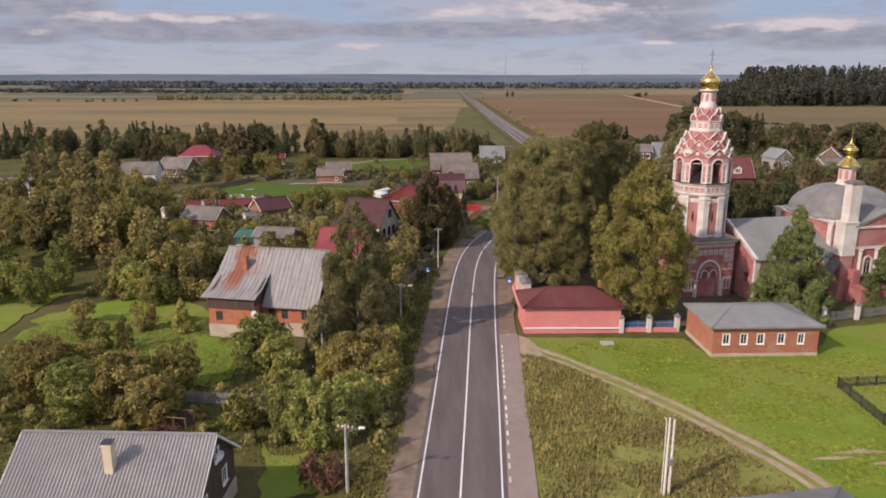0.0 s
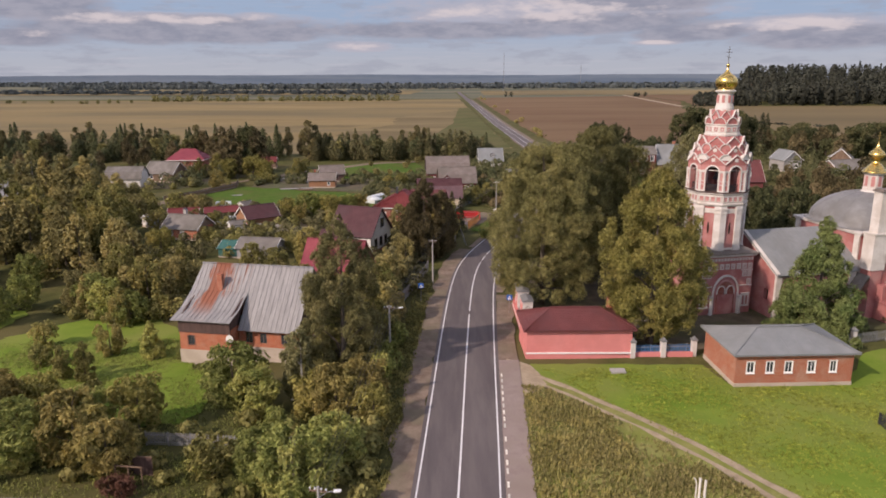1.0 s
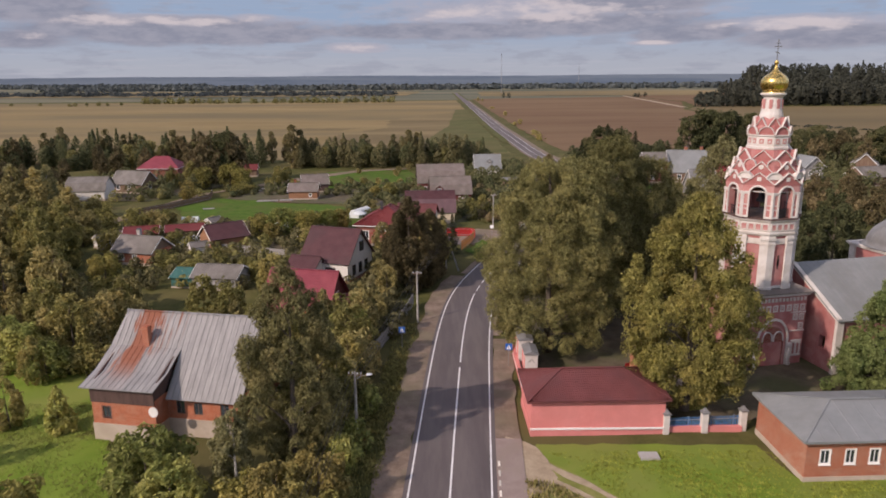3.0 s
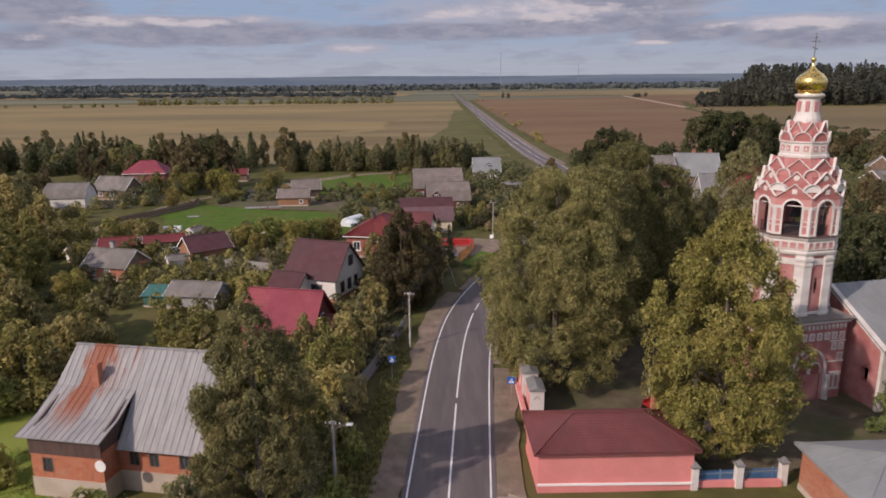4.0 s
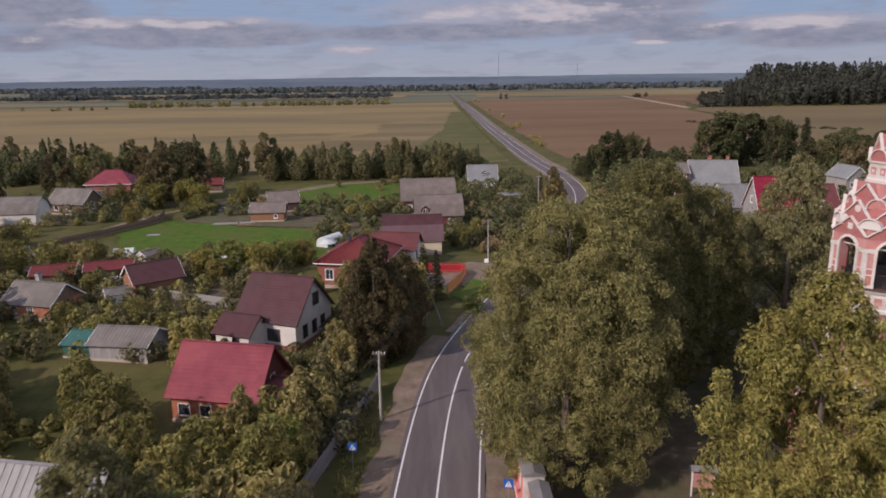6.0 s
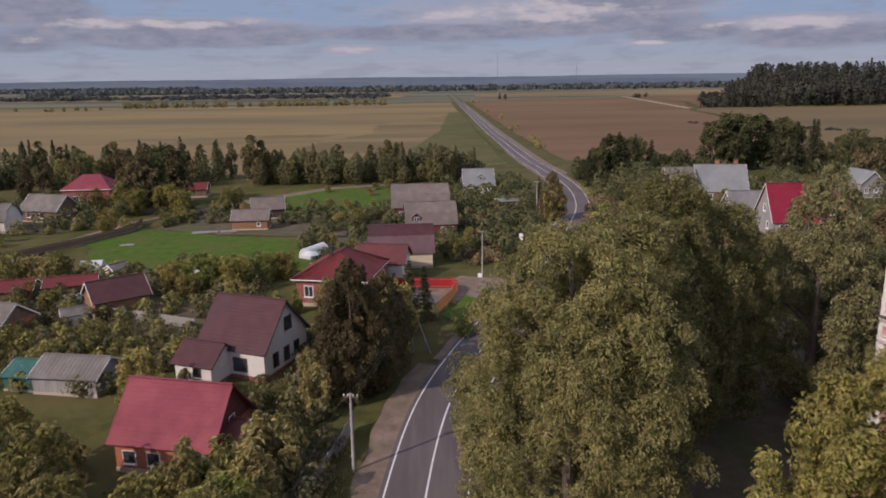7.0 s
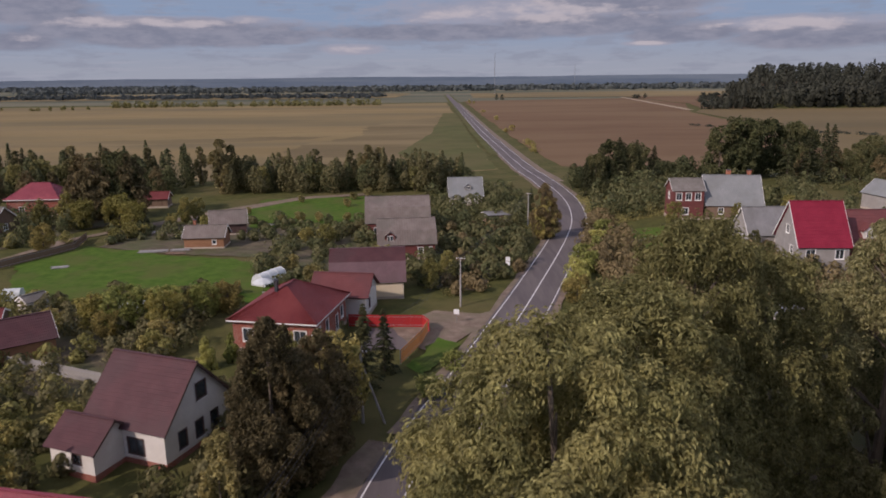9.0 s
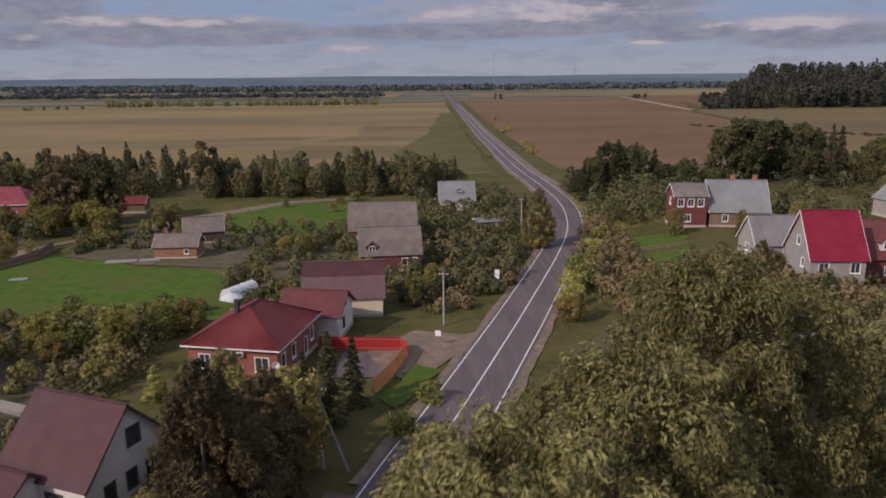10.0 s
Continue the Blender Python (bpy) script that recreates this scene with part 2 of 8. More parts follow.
M = {
    "asphalt": surface("asphalt", (0.096, 0.080, 0.080), (0.134, 0.113, 0.111), 0.35, 0.85, big=(0.165, 0.140, 0.132), bigscale=0.5, bigamt=0.55, stretch=(1, 0.12, 1), grain=30, bump=0.2),
    "marking": surface("road_paint", (0.62, 0.61, 0.60), (0.80, 0.79, 0.77), 1.5, 0.7, grain=9),
    "shoulder": surface("shoulder_gravel", (0.145, 0.102, 0.075), (0.27, 0.205, 0.155), 0.5, 0.95, big=(0.165, 0.14, 0.09), bigscale=0.2, bigamt=0.7, grain=14, bump=0.5, bump_d=0.05),
    "pavement": surface("paving", (0.25, 0.19, 0.165), (0.33, 0.26, 0.23), 0.6, 0.9, big=(0.24, 0.19, 0.15), bigscale=0.3, grain=16),
    "kerb": surface("kerb_stone", (0.55, 0.50, 0.42), (0.72, 0.68, 0.60), 2.0, 0.85, vary=0.2),
    "grass": surface("grass", (0.055, 0.060, 0.019), (0.105, 0.104, 0.034), 0.35, 0.95, big=(0.125, 0.105, 0.044), bigscale=0.06, bigamt=0.75, grain=12, bump=0.6, bump_d=0.15, spec=0.1),
    "lawn": surface("mown_grass", (0.048, 0.098, 0.012), (0.088, 0.145, 0.022), 0.45, 0.95, big=(0.095, 0.112, 0.030), bigscale=0.11, bigamt=0.85, grain=22, bump=0.6, bump_d=0.08, spec=0.1),
    "meadow": surface("village_meadow", (0.118, 0.190, 0.022), (0.178, 0.245, 0.036), 0.20, 0.95, big=(0.205, 0.220, 0.055), bigscale=0.06, bigamt=0.75, grain=26, bump=0.7, bump_d=0.08, spec=0.1),
    "weeds": surface("tall_weeds", (0.150, 0.165, 0.040), (0.280, 0.265, 0.092), 0.30, 0.97, big=(0.19, 0.22, 0.045), bigscale=0.09, bigamt=0.8, grain=14, bump=0.8, bump_d=0.2, spec=0.1),
    "soil": surface("garden_soil", (0.075, 0.060, 0.038), (0.145, 0.118, 0.075), 0.4, 0.97, big=(0.075, 0.088, 0.03), bigscale=0.12, bigamt=0.7, grain=10, bump=0.6, bump_d=0.1),
    "dirt": surface("dirt_track", (0.27, 0.205, 0.135), (0.42, 0.335, 0.23), 0.7, 0.97, grain=12, bump=0.5, bump_d=0.05),
    "field_gold": surface("stubble_field", (0.205, 0.152, 0.070), (0.288, 0.220, 0.108), 0.012, 0.97, big=(0.145, 0.118, 0.066), bigscale=0.006, bigamt=0.85, stretch=(0.4, 1.6, 1), grain=14, bump=0, spec=0.1),
    "field_brown": surface("ploughed_field", (0.138, 0.084, 0.047), (0.180, 0.114, 0.065), 0.012, 0.97, big=(0.205, 0.140, 0.078), bigscale=0.005, bigamt=0.6, stretch=(0.5, 1.5, 1), grain=14, bump=0, spec=0.1),
    "field_green": surface("green_strip", (0.075, 0.085, 0.028), (0.120, 0.118, 0.046), 0.05, 0.97, big=(0.135, 0.112, 0.05), bigscale=0.02, grain=10, bump=0, spec=0.1),
    # darker brown for the stubble's edge and for its painted cloud shadow
    "field_dull": surface("dull_brown_field", (0.135, 0.104, 0.053), (0.190, 0.147, 0.076), 0.02, 0.97, big=(0.230, 0.178, 0.092), bigscale=0.012, bigamt=0.9, stretch=(0.4, 1.6, 1), grain=10, bump=0, spec=0.1),
    "field_pale": surface("pale_stubble_field", (0.150, 0.112, 0.055), (0.205, 0.155, 0.078), 0.012, 0.97, big=(0.120, 0.096, 0.052), bigscale=0.006, bigamt=0.7, stretch=(0.4, 1.6, 1), grain=14, bump=0, spec=0.1),
    "far_land": surface("distant_land", (0.130, 0.130, 0.090), (0.205, 0.190, 0.122), 0.004, 0.97, big=(0.07, 0.085, 0.06), bigscale=0.0016, bigamt=0.9, stretch=(0.4, 1.6, 1), bump=0, spec=0.1),
    # blue-grey of distance haze put into the ridge's base colour
    "far_ridge": surface("haze_blue_ridge", (0.085, 0.115, 0.15), (0.115, 0.145, 0.18), 0.004, 1.0, big=(0.17, 0.20, 0.225), bigscale=0.0015, bigamt=0.5, stretch=(0.5, 0.5, 6), bump=0, spec=0.0),
    "brick": brick_wall("red_brick", (0.34, 0.095, 0.05), (0.42, 0.14, 0.075), (0.45, 0.30, 0.22)),
    "orange_brick": brick_wall("orange_brick", (0.40, 0.115, 0.058), (0.47, 0.155, 0.08), (0.46, 0.25, 0.17)),
    "dark_brick": brick_wall("dark_red_brick", (0.25, 0.065, 0.045), (0.31, 0.085, 0.055), (0.34, 0.22, 0.18)),
    "pink": surface("salmon_plaster", (0.64, 0.215, 0.195), (0.70, 0.255, 0.235), 0.5, 0.85, big=(0.58, 0.21, 0.19), bigscale=0.3, grain=12),
    "church_red": surface("church_red_limewash", (0.345, 0.120, 0.110), (0.42, 0.170, 0.155), 0.5, 0.9, big=(0.49, 0.285, 0.26), bigscale=0.35, bigamt=0.55, grain=10),
    "church_pink": surface("church_pink_limewash", (0.43, 0.170, 0.155), (0.51, 0.235, 0.215), 0.5, 0.9, big=(0.57, 0.36, 0.33), bigscale=0.35, bigamt=0.6, grain=10),
    "white": surface("white_limewash", (0.60, 0.555, 0.51), (0.70, 0.66, 0.615), 0.6, 0.85, big=(0.48, 0.42, 0.36), bigscale=0.4, bigamt=0.6, grain=10),
    "white_trim": surface("white_trim_paint", (0.74, 0.72, 0.68), (0.82, 0.80, 0.77), 1.0, 0.7, grain=8),
    "gold": surface("gilded_copper", (0.80, 0.52, 0.14), (0.92, 0.66, 0.24), 0.8, 0.26, metal=1.0, bump=0.05),
    "grey_roof": surface("grey_painted_sheet", (0.200, 0.212, 0.210), (0.255, 0.265, 0.262), 0.3, 0.6, metal=0.05, big=(0.185, 0.19, 0.182), bigscale=0.18, bump=0.05),
    "zinc_roof": surface("galvanised_sheet", (0.185, 0.185, 0.185), (0.25, 0.248, 0.245), 0.4, 0.6, metal=0.1, big=(0.155, 0.15, 0.14), bigscale=0.25, bump=0.05),
    "rib_roof": surface("ribbed_galvanised_sheet", (0.22, 0.217, 0.217), (0.315, 0.308, 0.30), 0.5, 0.6, metal=0.1, big=(0.22, 0.21, 0.20), bigscale=0.25, bump=0.05),
    "rust_roof": rusty_roof(),
    "slate": surface("grey_asbestos_slate", (0.150, 0.135, 0.120), (0.225, 0.205, 0.185), 0.5, 0.92, big=(0.115, 0.108, 0.09), bigscale=0.2, grain=9),
    "brown_slate": surface("weathered_slate", (0.155, 0.125, 0.11), (0.22, 0.185, 0.165), 0.5, 0.92, big=(0.13, 0.12, 0.10), bigscale=0.2, grain=9),
    "maroon_tile": surface("maroon_metal_tile", (0.135, 0.042, 0.040), (0.175, 0.058, 0.055), 0.6, 0.55, big=(0.12, 0.05, 0.05), bigscale=0.2, grain=8, bump=0.05),
    "plum_tile": surface("plum_metal_tile", (0.076, 0.030, 0.033), (0.105, 0.044, 0.047), 0.6, 0.65, big=(0.080, 0.044, 0.045), bigscale=0.2, grain=8, bump=0.05),
    "mauve_tile": surface("mauve_metal_tile", (0.120, 0.066, 0.074), (0.160, 0.092, 0.100), 0.6, 0.6, big=(0.11, 0.07, 0.072), bigscale=0.2, grain=8, bump=0.05),
    "red_tile": surface("red_metal_tile", (0.205, 0.036, 0.050), (0.260, 0.054, 0.070), 0.6, 0.55, big=(0.32, 0.075, 0.08), bigscale=0.2, grain=8, bump=0.05),
    "brick_tile": surface("brick_red_metal_tile", (0.125, 0.022, 0.022), (0.165, 0.034, 0.032), 0.6, 0.5, big=(0.20, 0.045, 0.04), bigscale=0.2, grain=8, bump=0.05),
    "crimson_tile": surface("crimson_metal_tile", (0.20, 0.010, 0.028), (0.25, 0.018, 0.040), 0.6, 0.6, bigscale=0.2, grain=8, bump=0.05),
    "siding": surface("pale_siding", (0.66, 0.63, 0.58), (0.76, 0.73, 0.68), 0.8, 0.75, big=(0.58, 0.54, 0.48), bigscale=0.3, bigamt=0.4, grain=8),
    "aged_white": surface("aged_white_boards", (0.28, 0.265, 0.25), (0.36, 0.342, 0.32), 0.8, 0.8, big=(0.28, 0.255, 0.23), bigscale=0.3, bigamt=0.5, grain=8),
    "cream": surface("cream_siding", (0.62, 0.52, 0.36), (0.70, 0.60, 0.44), 0.8, 0.75, grain=8),
    "maroon_wood": surface("maroon_painted_boards", (0.135, 0.042, 0.038), (0.190, 0.062, 0.055), 0.8, 0.8, stretch=(0.3, 0.3, 3), grain=8),
    "brown_wood": surface("weathered_boards", (0.15, 0.095, 0.065), (0.24, 0.165, 0.115), 0.9, 0.9, stretch=(3, 3, 0.3), grain=8),
    "log": surface("orange_log_wall", (0.24, 0.115, 0.060), (0.33, 0.175, 0.095), 0.8, 0.8, stretch=(0.4, 0.4, 3), grain=8),
    "dark_wood": surface("dark_boards", (0.075, 0.045, 0.040), (0.12, 0.075, 0.062), 0.9, 0.85, stretch=(3, 3, 0.4), grain=8),
    "grey_wood": surface("grey_weathered_boards", (0.25, 0.24, 0.23), (0.37, 0.355, 0.34), 0.9, 0.9, stretch=(3, 3, 0.3), grain=8),
    "teal": surface("teal_painted_boards", (0.030, 0.105, 0.092), (0.050, 0.150, 0.130), 0.9, 0.8, grain=8),
    "blue_paint": surface("blue_paint", (0.05, 0.16, 0.36), (0.08, 0.22, 0.44), 0.9, 0.6),
    "concrete": surface("concrete", (0.33, 0.31, 0.29), (0.46, 0.44, 0.41), 1.2, 0.9, big=(0.30, 0.27, 0.24), bigscale=0.8, grain=8),
    "plinth": surface("plinth_render", (0.42, 0.35, 0.28), (0.55, 0.47, 0.39), 1.0, 0.9, big=(0.36, 0.29, 0.22), bigscale=0.5, grain=8),
    "post_white": surface("whitewashed_pole", (0.60, 0.56, 0.50), (0.74, 0.70, 0.64), 1.0, 0.85, grain=8),
    "steel": surface("grey_steel", (0.30, 0.30, 0.30), (0.40, 0.40, 0.40), 1.0, 0.5, metal=0.6),
    "dark_metal": surface("dark_metal", (0.05, 0.05, 0.055), (0.08, 0.08, 0.085), 1.0, 0.5, metal=0.4),
    "rubble": surface("rubble", (0.20, 0.15, 0.12), (0.40, 0.33, 0.27), 0.9, 0.95, grain=8),
    "red_paint": surface("red_paint", (0.34, 0.020, 0.022), (0.42, 0.032, 0.032), 0.8, 0.6),
    "orange_wood": surface("orange_stained_boards", (0.45, 0.19, 0.06), (0.55, 0.26, 0.10), 0.9, 0.8, grain=8),
    "plastic": surface("greenhouse_plastic", (0.52, 0.56, 0.56), (0.64, 0.67, 0.66), 0.8, 0.35),
    "sign_blue": surface("sign_blue", (0.02, 0.11, 0.42), (0.03, 0.13, 0.46), 1.0, 0.4),
    "sign_white": surface("sign_white", (0.80, 0.80, 0.80), (0.84, 0.84, 0.84), 1.0, 0.4),
    "bark": surface("bark", (0.085, 0.065, 0.048), (0.17, 0.14, 0.11), 1.5, 0.95, stretch=(2, 2, 0.5), grain=6),
    "pale_bark": surface("birch_bark", (0.48, 0.46, 0.42), (0.64, 0.62, 0.58), 1.2, 0.85, big=(0.07, 0.06, 0.055), bigscale=1.2, grain=6),
    "glass": glass_pane(),
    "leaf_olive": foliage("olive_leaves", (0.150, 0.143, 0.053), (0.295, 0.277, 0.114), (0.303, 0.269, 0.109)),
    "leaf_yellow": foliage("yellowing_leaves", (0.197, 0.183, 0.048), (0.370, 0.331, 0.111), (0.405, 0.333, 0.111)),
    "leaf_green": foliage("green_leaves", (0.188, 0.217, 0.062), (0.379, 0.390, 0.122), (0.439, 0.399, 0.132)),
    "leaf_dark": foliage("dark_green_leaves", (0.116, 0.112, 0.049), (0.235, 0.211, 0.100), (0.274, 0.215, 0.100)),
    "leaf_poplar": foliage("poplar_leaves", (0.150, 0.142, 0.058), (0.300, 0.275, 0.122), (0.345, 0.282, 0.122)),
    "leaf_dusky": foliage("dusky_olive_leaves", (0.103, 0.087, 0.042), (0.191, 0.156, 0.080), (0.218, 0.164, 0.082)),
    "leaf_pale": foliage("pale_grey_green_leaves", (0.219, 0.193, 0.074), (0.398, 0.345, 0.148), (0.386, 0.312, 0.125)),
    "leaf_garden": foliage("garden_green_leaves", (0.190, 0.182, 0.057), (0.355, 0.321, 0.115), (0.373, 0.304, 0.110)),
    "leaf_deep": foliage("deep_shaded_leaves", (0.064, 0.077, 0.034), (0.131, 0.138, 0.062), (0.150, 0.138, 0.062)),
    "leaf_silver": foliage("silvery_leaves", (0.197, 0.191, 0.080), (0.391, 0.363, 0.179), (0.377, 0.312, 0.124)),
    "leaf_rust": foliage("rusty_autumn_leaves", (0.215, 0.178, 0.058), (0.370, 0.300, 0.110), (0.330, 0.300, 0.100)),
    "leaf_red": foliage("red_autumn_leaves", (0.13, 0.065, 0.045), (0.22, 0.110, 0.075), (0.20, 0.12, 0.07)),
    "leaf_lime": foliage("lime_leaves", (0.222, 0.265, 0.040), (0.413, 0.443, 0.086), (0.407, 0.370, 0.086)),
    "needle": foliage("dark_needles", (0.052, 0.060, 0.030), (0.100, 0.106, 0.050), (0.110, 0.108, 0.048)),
    # bluish distance haze is mixed into these leaf tones
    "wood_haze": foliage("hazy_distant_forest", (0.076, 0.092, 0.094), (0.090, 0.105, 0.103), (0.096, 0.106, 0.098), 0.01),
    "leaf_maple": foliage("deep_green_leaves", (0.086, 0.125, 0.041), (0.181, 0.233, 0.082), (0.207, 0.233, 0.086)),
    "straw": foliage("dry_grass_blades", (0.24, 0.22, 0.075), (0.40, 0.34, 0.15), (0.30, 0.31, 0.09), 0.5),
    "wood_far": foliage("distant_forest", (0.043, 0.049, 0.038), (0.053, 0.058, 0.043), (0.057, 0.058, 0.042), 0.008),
}

# ---------------------------------------------------------------- building helpers


def put(bm, pts):
    """One face from points."""
    return bm.faces.new([bm.verts.new(p) for p in pts])


def box(bm, x0, x1, y0, y1, z0, z1):
    v = [bm.verts.new((x, y, z)) for z in (z0, z1) for y in (y0, y1) for x in (x0, x1)]
    for f in ((0, 2, 3, 1), (4, 5, 7, 6), (0, 1, 5, 4), (2, 6, 7, 3), (0, 4, 6, 2), (1, 3, 7, 5)):
        bm.faces.new([v[i] for i in f])


def bar(bm, p, q, w, h=None):
    """A square bar from p to q."""
    p, q = Vector(p), Vector(q)
    h = h or w
    d = (q - p).normalized()
    s = d.cross(Vector((0, 0, 1)))
    s = s.normalized() if s.length > 1e-4 else Vector((1, 0, 0))
    u = s.cross(d)
    v = [bm.verts.new(e + s * a * w / 2 + u * b * h / 2) for e in (p, q) for a, b in ((-1, -1), (1, -1), (1, 1), (-1, 1))]
    for f in ((3, 2, 1, 0), (4, 5, 6, 7), (0, 1, 5, 4), (1, 2, 6, 5), (2, 3, 7, 6), (3, 0, 4, 7)):
        bm.faces.new([v[i] for i in f])


def tube(bm, pts, radii, n=8):
    """A tapered tube along points."""
    rings = []
    for i, (p, r) in enumerate(zip(pts, radii)):
        p = Vector(p)
        d = (Vector(pts[min(i + 1, len(pts) - 1)]) - Vector(pts[max(i - 1, 0)])).normalized()
        s = d.cross(Vector((0.3, 1, 0.1))).normalized()
        u = s.cross(d)
        rings.append([bm.verts.new(p + (s * math.cos(a) + u * math.sin(a)) * r) for a in (2 * math.pi * k / n for k in range(n))])
    for a, b in zip(rings, rings[1:]):
        for k in range(n):
            bm.faces.new((a[k], b[k], b[(k + 1) % n], a[(k + 1) % n]))
    bm.faces.new(rings[0])
    bm.faces.new(rings[-1][::-1])


def lathe(bm, profile, n=16, cx=0.0, cy=0.0, start=0.0):
    """A turned body from (radius, height) pairs; n = 8 gives an octagon whose first corner lies at start degrees."""
    rings = []
    for r, z in profile:
        rings.append([bm.verts.new((cx + r * math.cos(a), cy + r * math.sin(a), z)) for a in (radians(start) + 2 * math.pi * k / n for k in range(n))])
    for a, b in zip(rings, rings[1:]):
        for k in range(n):
            bm.faces.new((a[k], a[(k + 1) % n], b[(k + 1) % n], b[k]))
    bm.faces.new(rings[0][::-1])
    bm.faces.new(rings[-1])


def solid(bm, pts, thick):
    """A slab: the polygon pts, and the same one shifted by the vector thick, joined."""
    a = [bm.verts.new(p) for p in pts]
    b = [bm.verts.new(Vector(p) + Vector(thick)) for p in pts]
    bm.faces.new(a)
    bm.faces.new(b[::-1])
    for i in range(len(a)):
        j = (i + 1) % len(a)
        bm.faces.new((a[j], a[i], b[i], b[j]))


def part(name, bm, material, parent=None, label="", smooth=False, fix=True):
    """Links a bmesh as one mesh object under a thing or a part."""
    if fix:
        bmesh.ops.recalc_face_normals(bm, faces=bm.faces)
    me = bpy.data.meshes.new(name)
    bm.to_mesh(me)
    bm.free()
    me.materials.append(material)
    if smooth:
        me.polygons.foreach_set("use_smooth", [True] * len(me.polygons))
    ob = new(name, me)
    if parent:
        ob.parent = parent
    return tagged(ob, label)


def shared(name, me, parent, x=0, y=0, z=0, turn=0.0):
    """One more object on a mesh that is there already."""
    ob = new(name, me)
    ob.matrix_basis = pose(x, y, z, 0, 0, turn)
    ob.parent = parent
    return ob


def thing(name, x, y, z, turn, label, category, group=""):
    ob = new(name)
    ob.matrix_basis = pose(x, y, z, 0, 0, turn)
    ob.empty_display_size = 0.3
    return tagged(ob, label, category, group)


def step(t):
    t = min(1.0, max(0.0, t))
    return t * t * (3 - 2 * t)


def lie(x, y):
    """The height of the ground."""
    z = -1.6 * step((-7.5 - x) / 9.0) * step((150 - y) / 16.0)
    z += 2.0 * step((x - 56) / 16.0) * step((y - 180) / 60.0) * step((352 - y) / 40.0)
    z += 24.0 * step((y - 850) / 240.0) * step((x - 320 - 0.44 * max(0.0, y - 838)) / 30.0) * step((1400 - y) / 180.0)
    return z


# ---------------------------------------------------------------- ground, fields, road
def axis(lo, hi, pitch, reach0, reach1):
    a = [lo + pitch * i for i in range(int((hi - lo) / pitch) + 1)]
    d = pitch
    while a[-1] < reach1:
        d *= 1.28
        a.append(min(reach1, a[-1] + d))
    d = pitch
    while a[0] > reach0:
        d *= 1.28
        a.insert(0, max(reach0, a[0] - d))
    return a


gx, gy = axis(-140, 140, 3.5, -4900, 4900), axis(20, 345, 3.5, -900, 4900)
verts = [(x, y, lie(x, y) + (0.10 * noise.noise((x * 0.12, y * 0.12, 0)) - 0.08 if abs(x) < 300 and y < 400 else -0.3)) for y in gy for x in gx]
nx = len(gx)
faces = [(j * nx + i, j * nx + i + 1, (j + 1) * nx + i + 1, (j + 1) * nx + i) for j in range(len(gy) - 1) for i in range(nx - 1)]
me = bpy.data.meshes.new("ground")
me.from_pydata(verts, [], faces)
me.materials.append(M["grass"])
me.materials.append(M["far_land"])
for p in me.polygons:
    p.material_index = 1 if p.center.y > 1120 or abs(p.center.x) > 900 else 0
    p.use_smooth = True
tagged(new("ground", me), "rough green and straw-coloured grassland under the village", "ground", kind="structure")


LAYER = [0.0]


def patch(name, outline, material, dz, label, category="ground", ragged=0.5, gap=4.0, kind="structure"):
    """A sheet of ground cover inside an outline, with a ragged rim, lying on the land."""
    LAYER[0] += 0.0021
    dz += LAYER[0] % 0.02
    rim = []
    for (ax, ay), (bx, by) in zip(outline, outline[1:] + outline[:1]):
        n = max(1, int(math.hypot(bx - ax, by - ay) / max(1.2, gap * 0.4)))
        for i in range(n):
            x, y = ax + (bx - ax) * i / n, ay + (by - ay) * i / n
            k = noise.noise_vector((x * 0.45, y * 0.45, 3.3)) * ragged
            rim.append(Vector((x + k.x, y + k.y)))
    xs, ys = [p.x for p in rim], [p.y for p in rim]
    pts = list(rim)
    y = min(ys) + gap
    while y < max(ys):
        x = min(xs) + gap
        while x < max(xs):
            pts.append(Vector((x, y)))
            x += gap
        y += gap
    edges = [(i, (i + 1) % len(rim)) for i in range(len(rim))]
    co, _, fs, *_ = delaunay_2d_cdt(pts, edges, [], 1, 1e-4)
    mesh = bpy.data.meshes.new(name)
    mesh.from_pydata([(p.x, p.y, lie(p.x, p.y) + dz) for p in co], [], fs)
    mesh.materials.append(material)
    return tagged(new(name, mesh), label, category, kind=kind)


def glide(points, gap):
    """A smooth line through points (Catmull-Rom), sampled about every gap metres, as (x, y, nx, ny, run)."""
    P = [Vector(p) for p in points]
    P = [P[0] * 2 - P[1], *P, P[-1] * 2 - P[-2]]
    line = []
    for a, b, c, d in zip(P, P[1:], P[2:], P[3:]):
        n = max(2, int((c - b).length / gap))
        for i in range(n):
            t = i / n
            line.append(0.5 * ((2 * b) + (c - a) * t + (2 * a - 5 * b + 4 * c - d) * t * t + (3 * b - a - 3 * c + d) * t ** 3))
    line.append(P[-2])
    out, run = [], 0.0
    for i, p in enumerate(line):
        d = (line[min(i + 1, len(line) - 1)] - line[max(i - 1, 0)]).normalized()
        if i:
            run += (p - line[i - 1]).length
        out.append((p.x, p.y, d.y, -d.x, run))
    return out


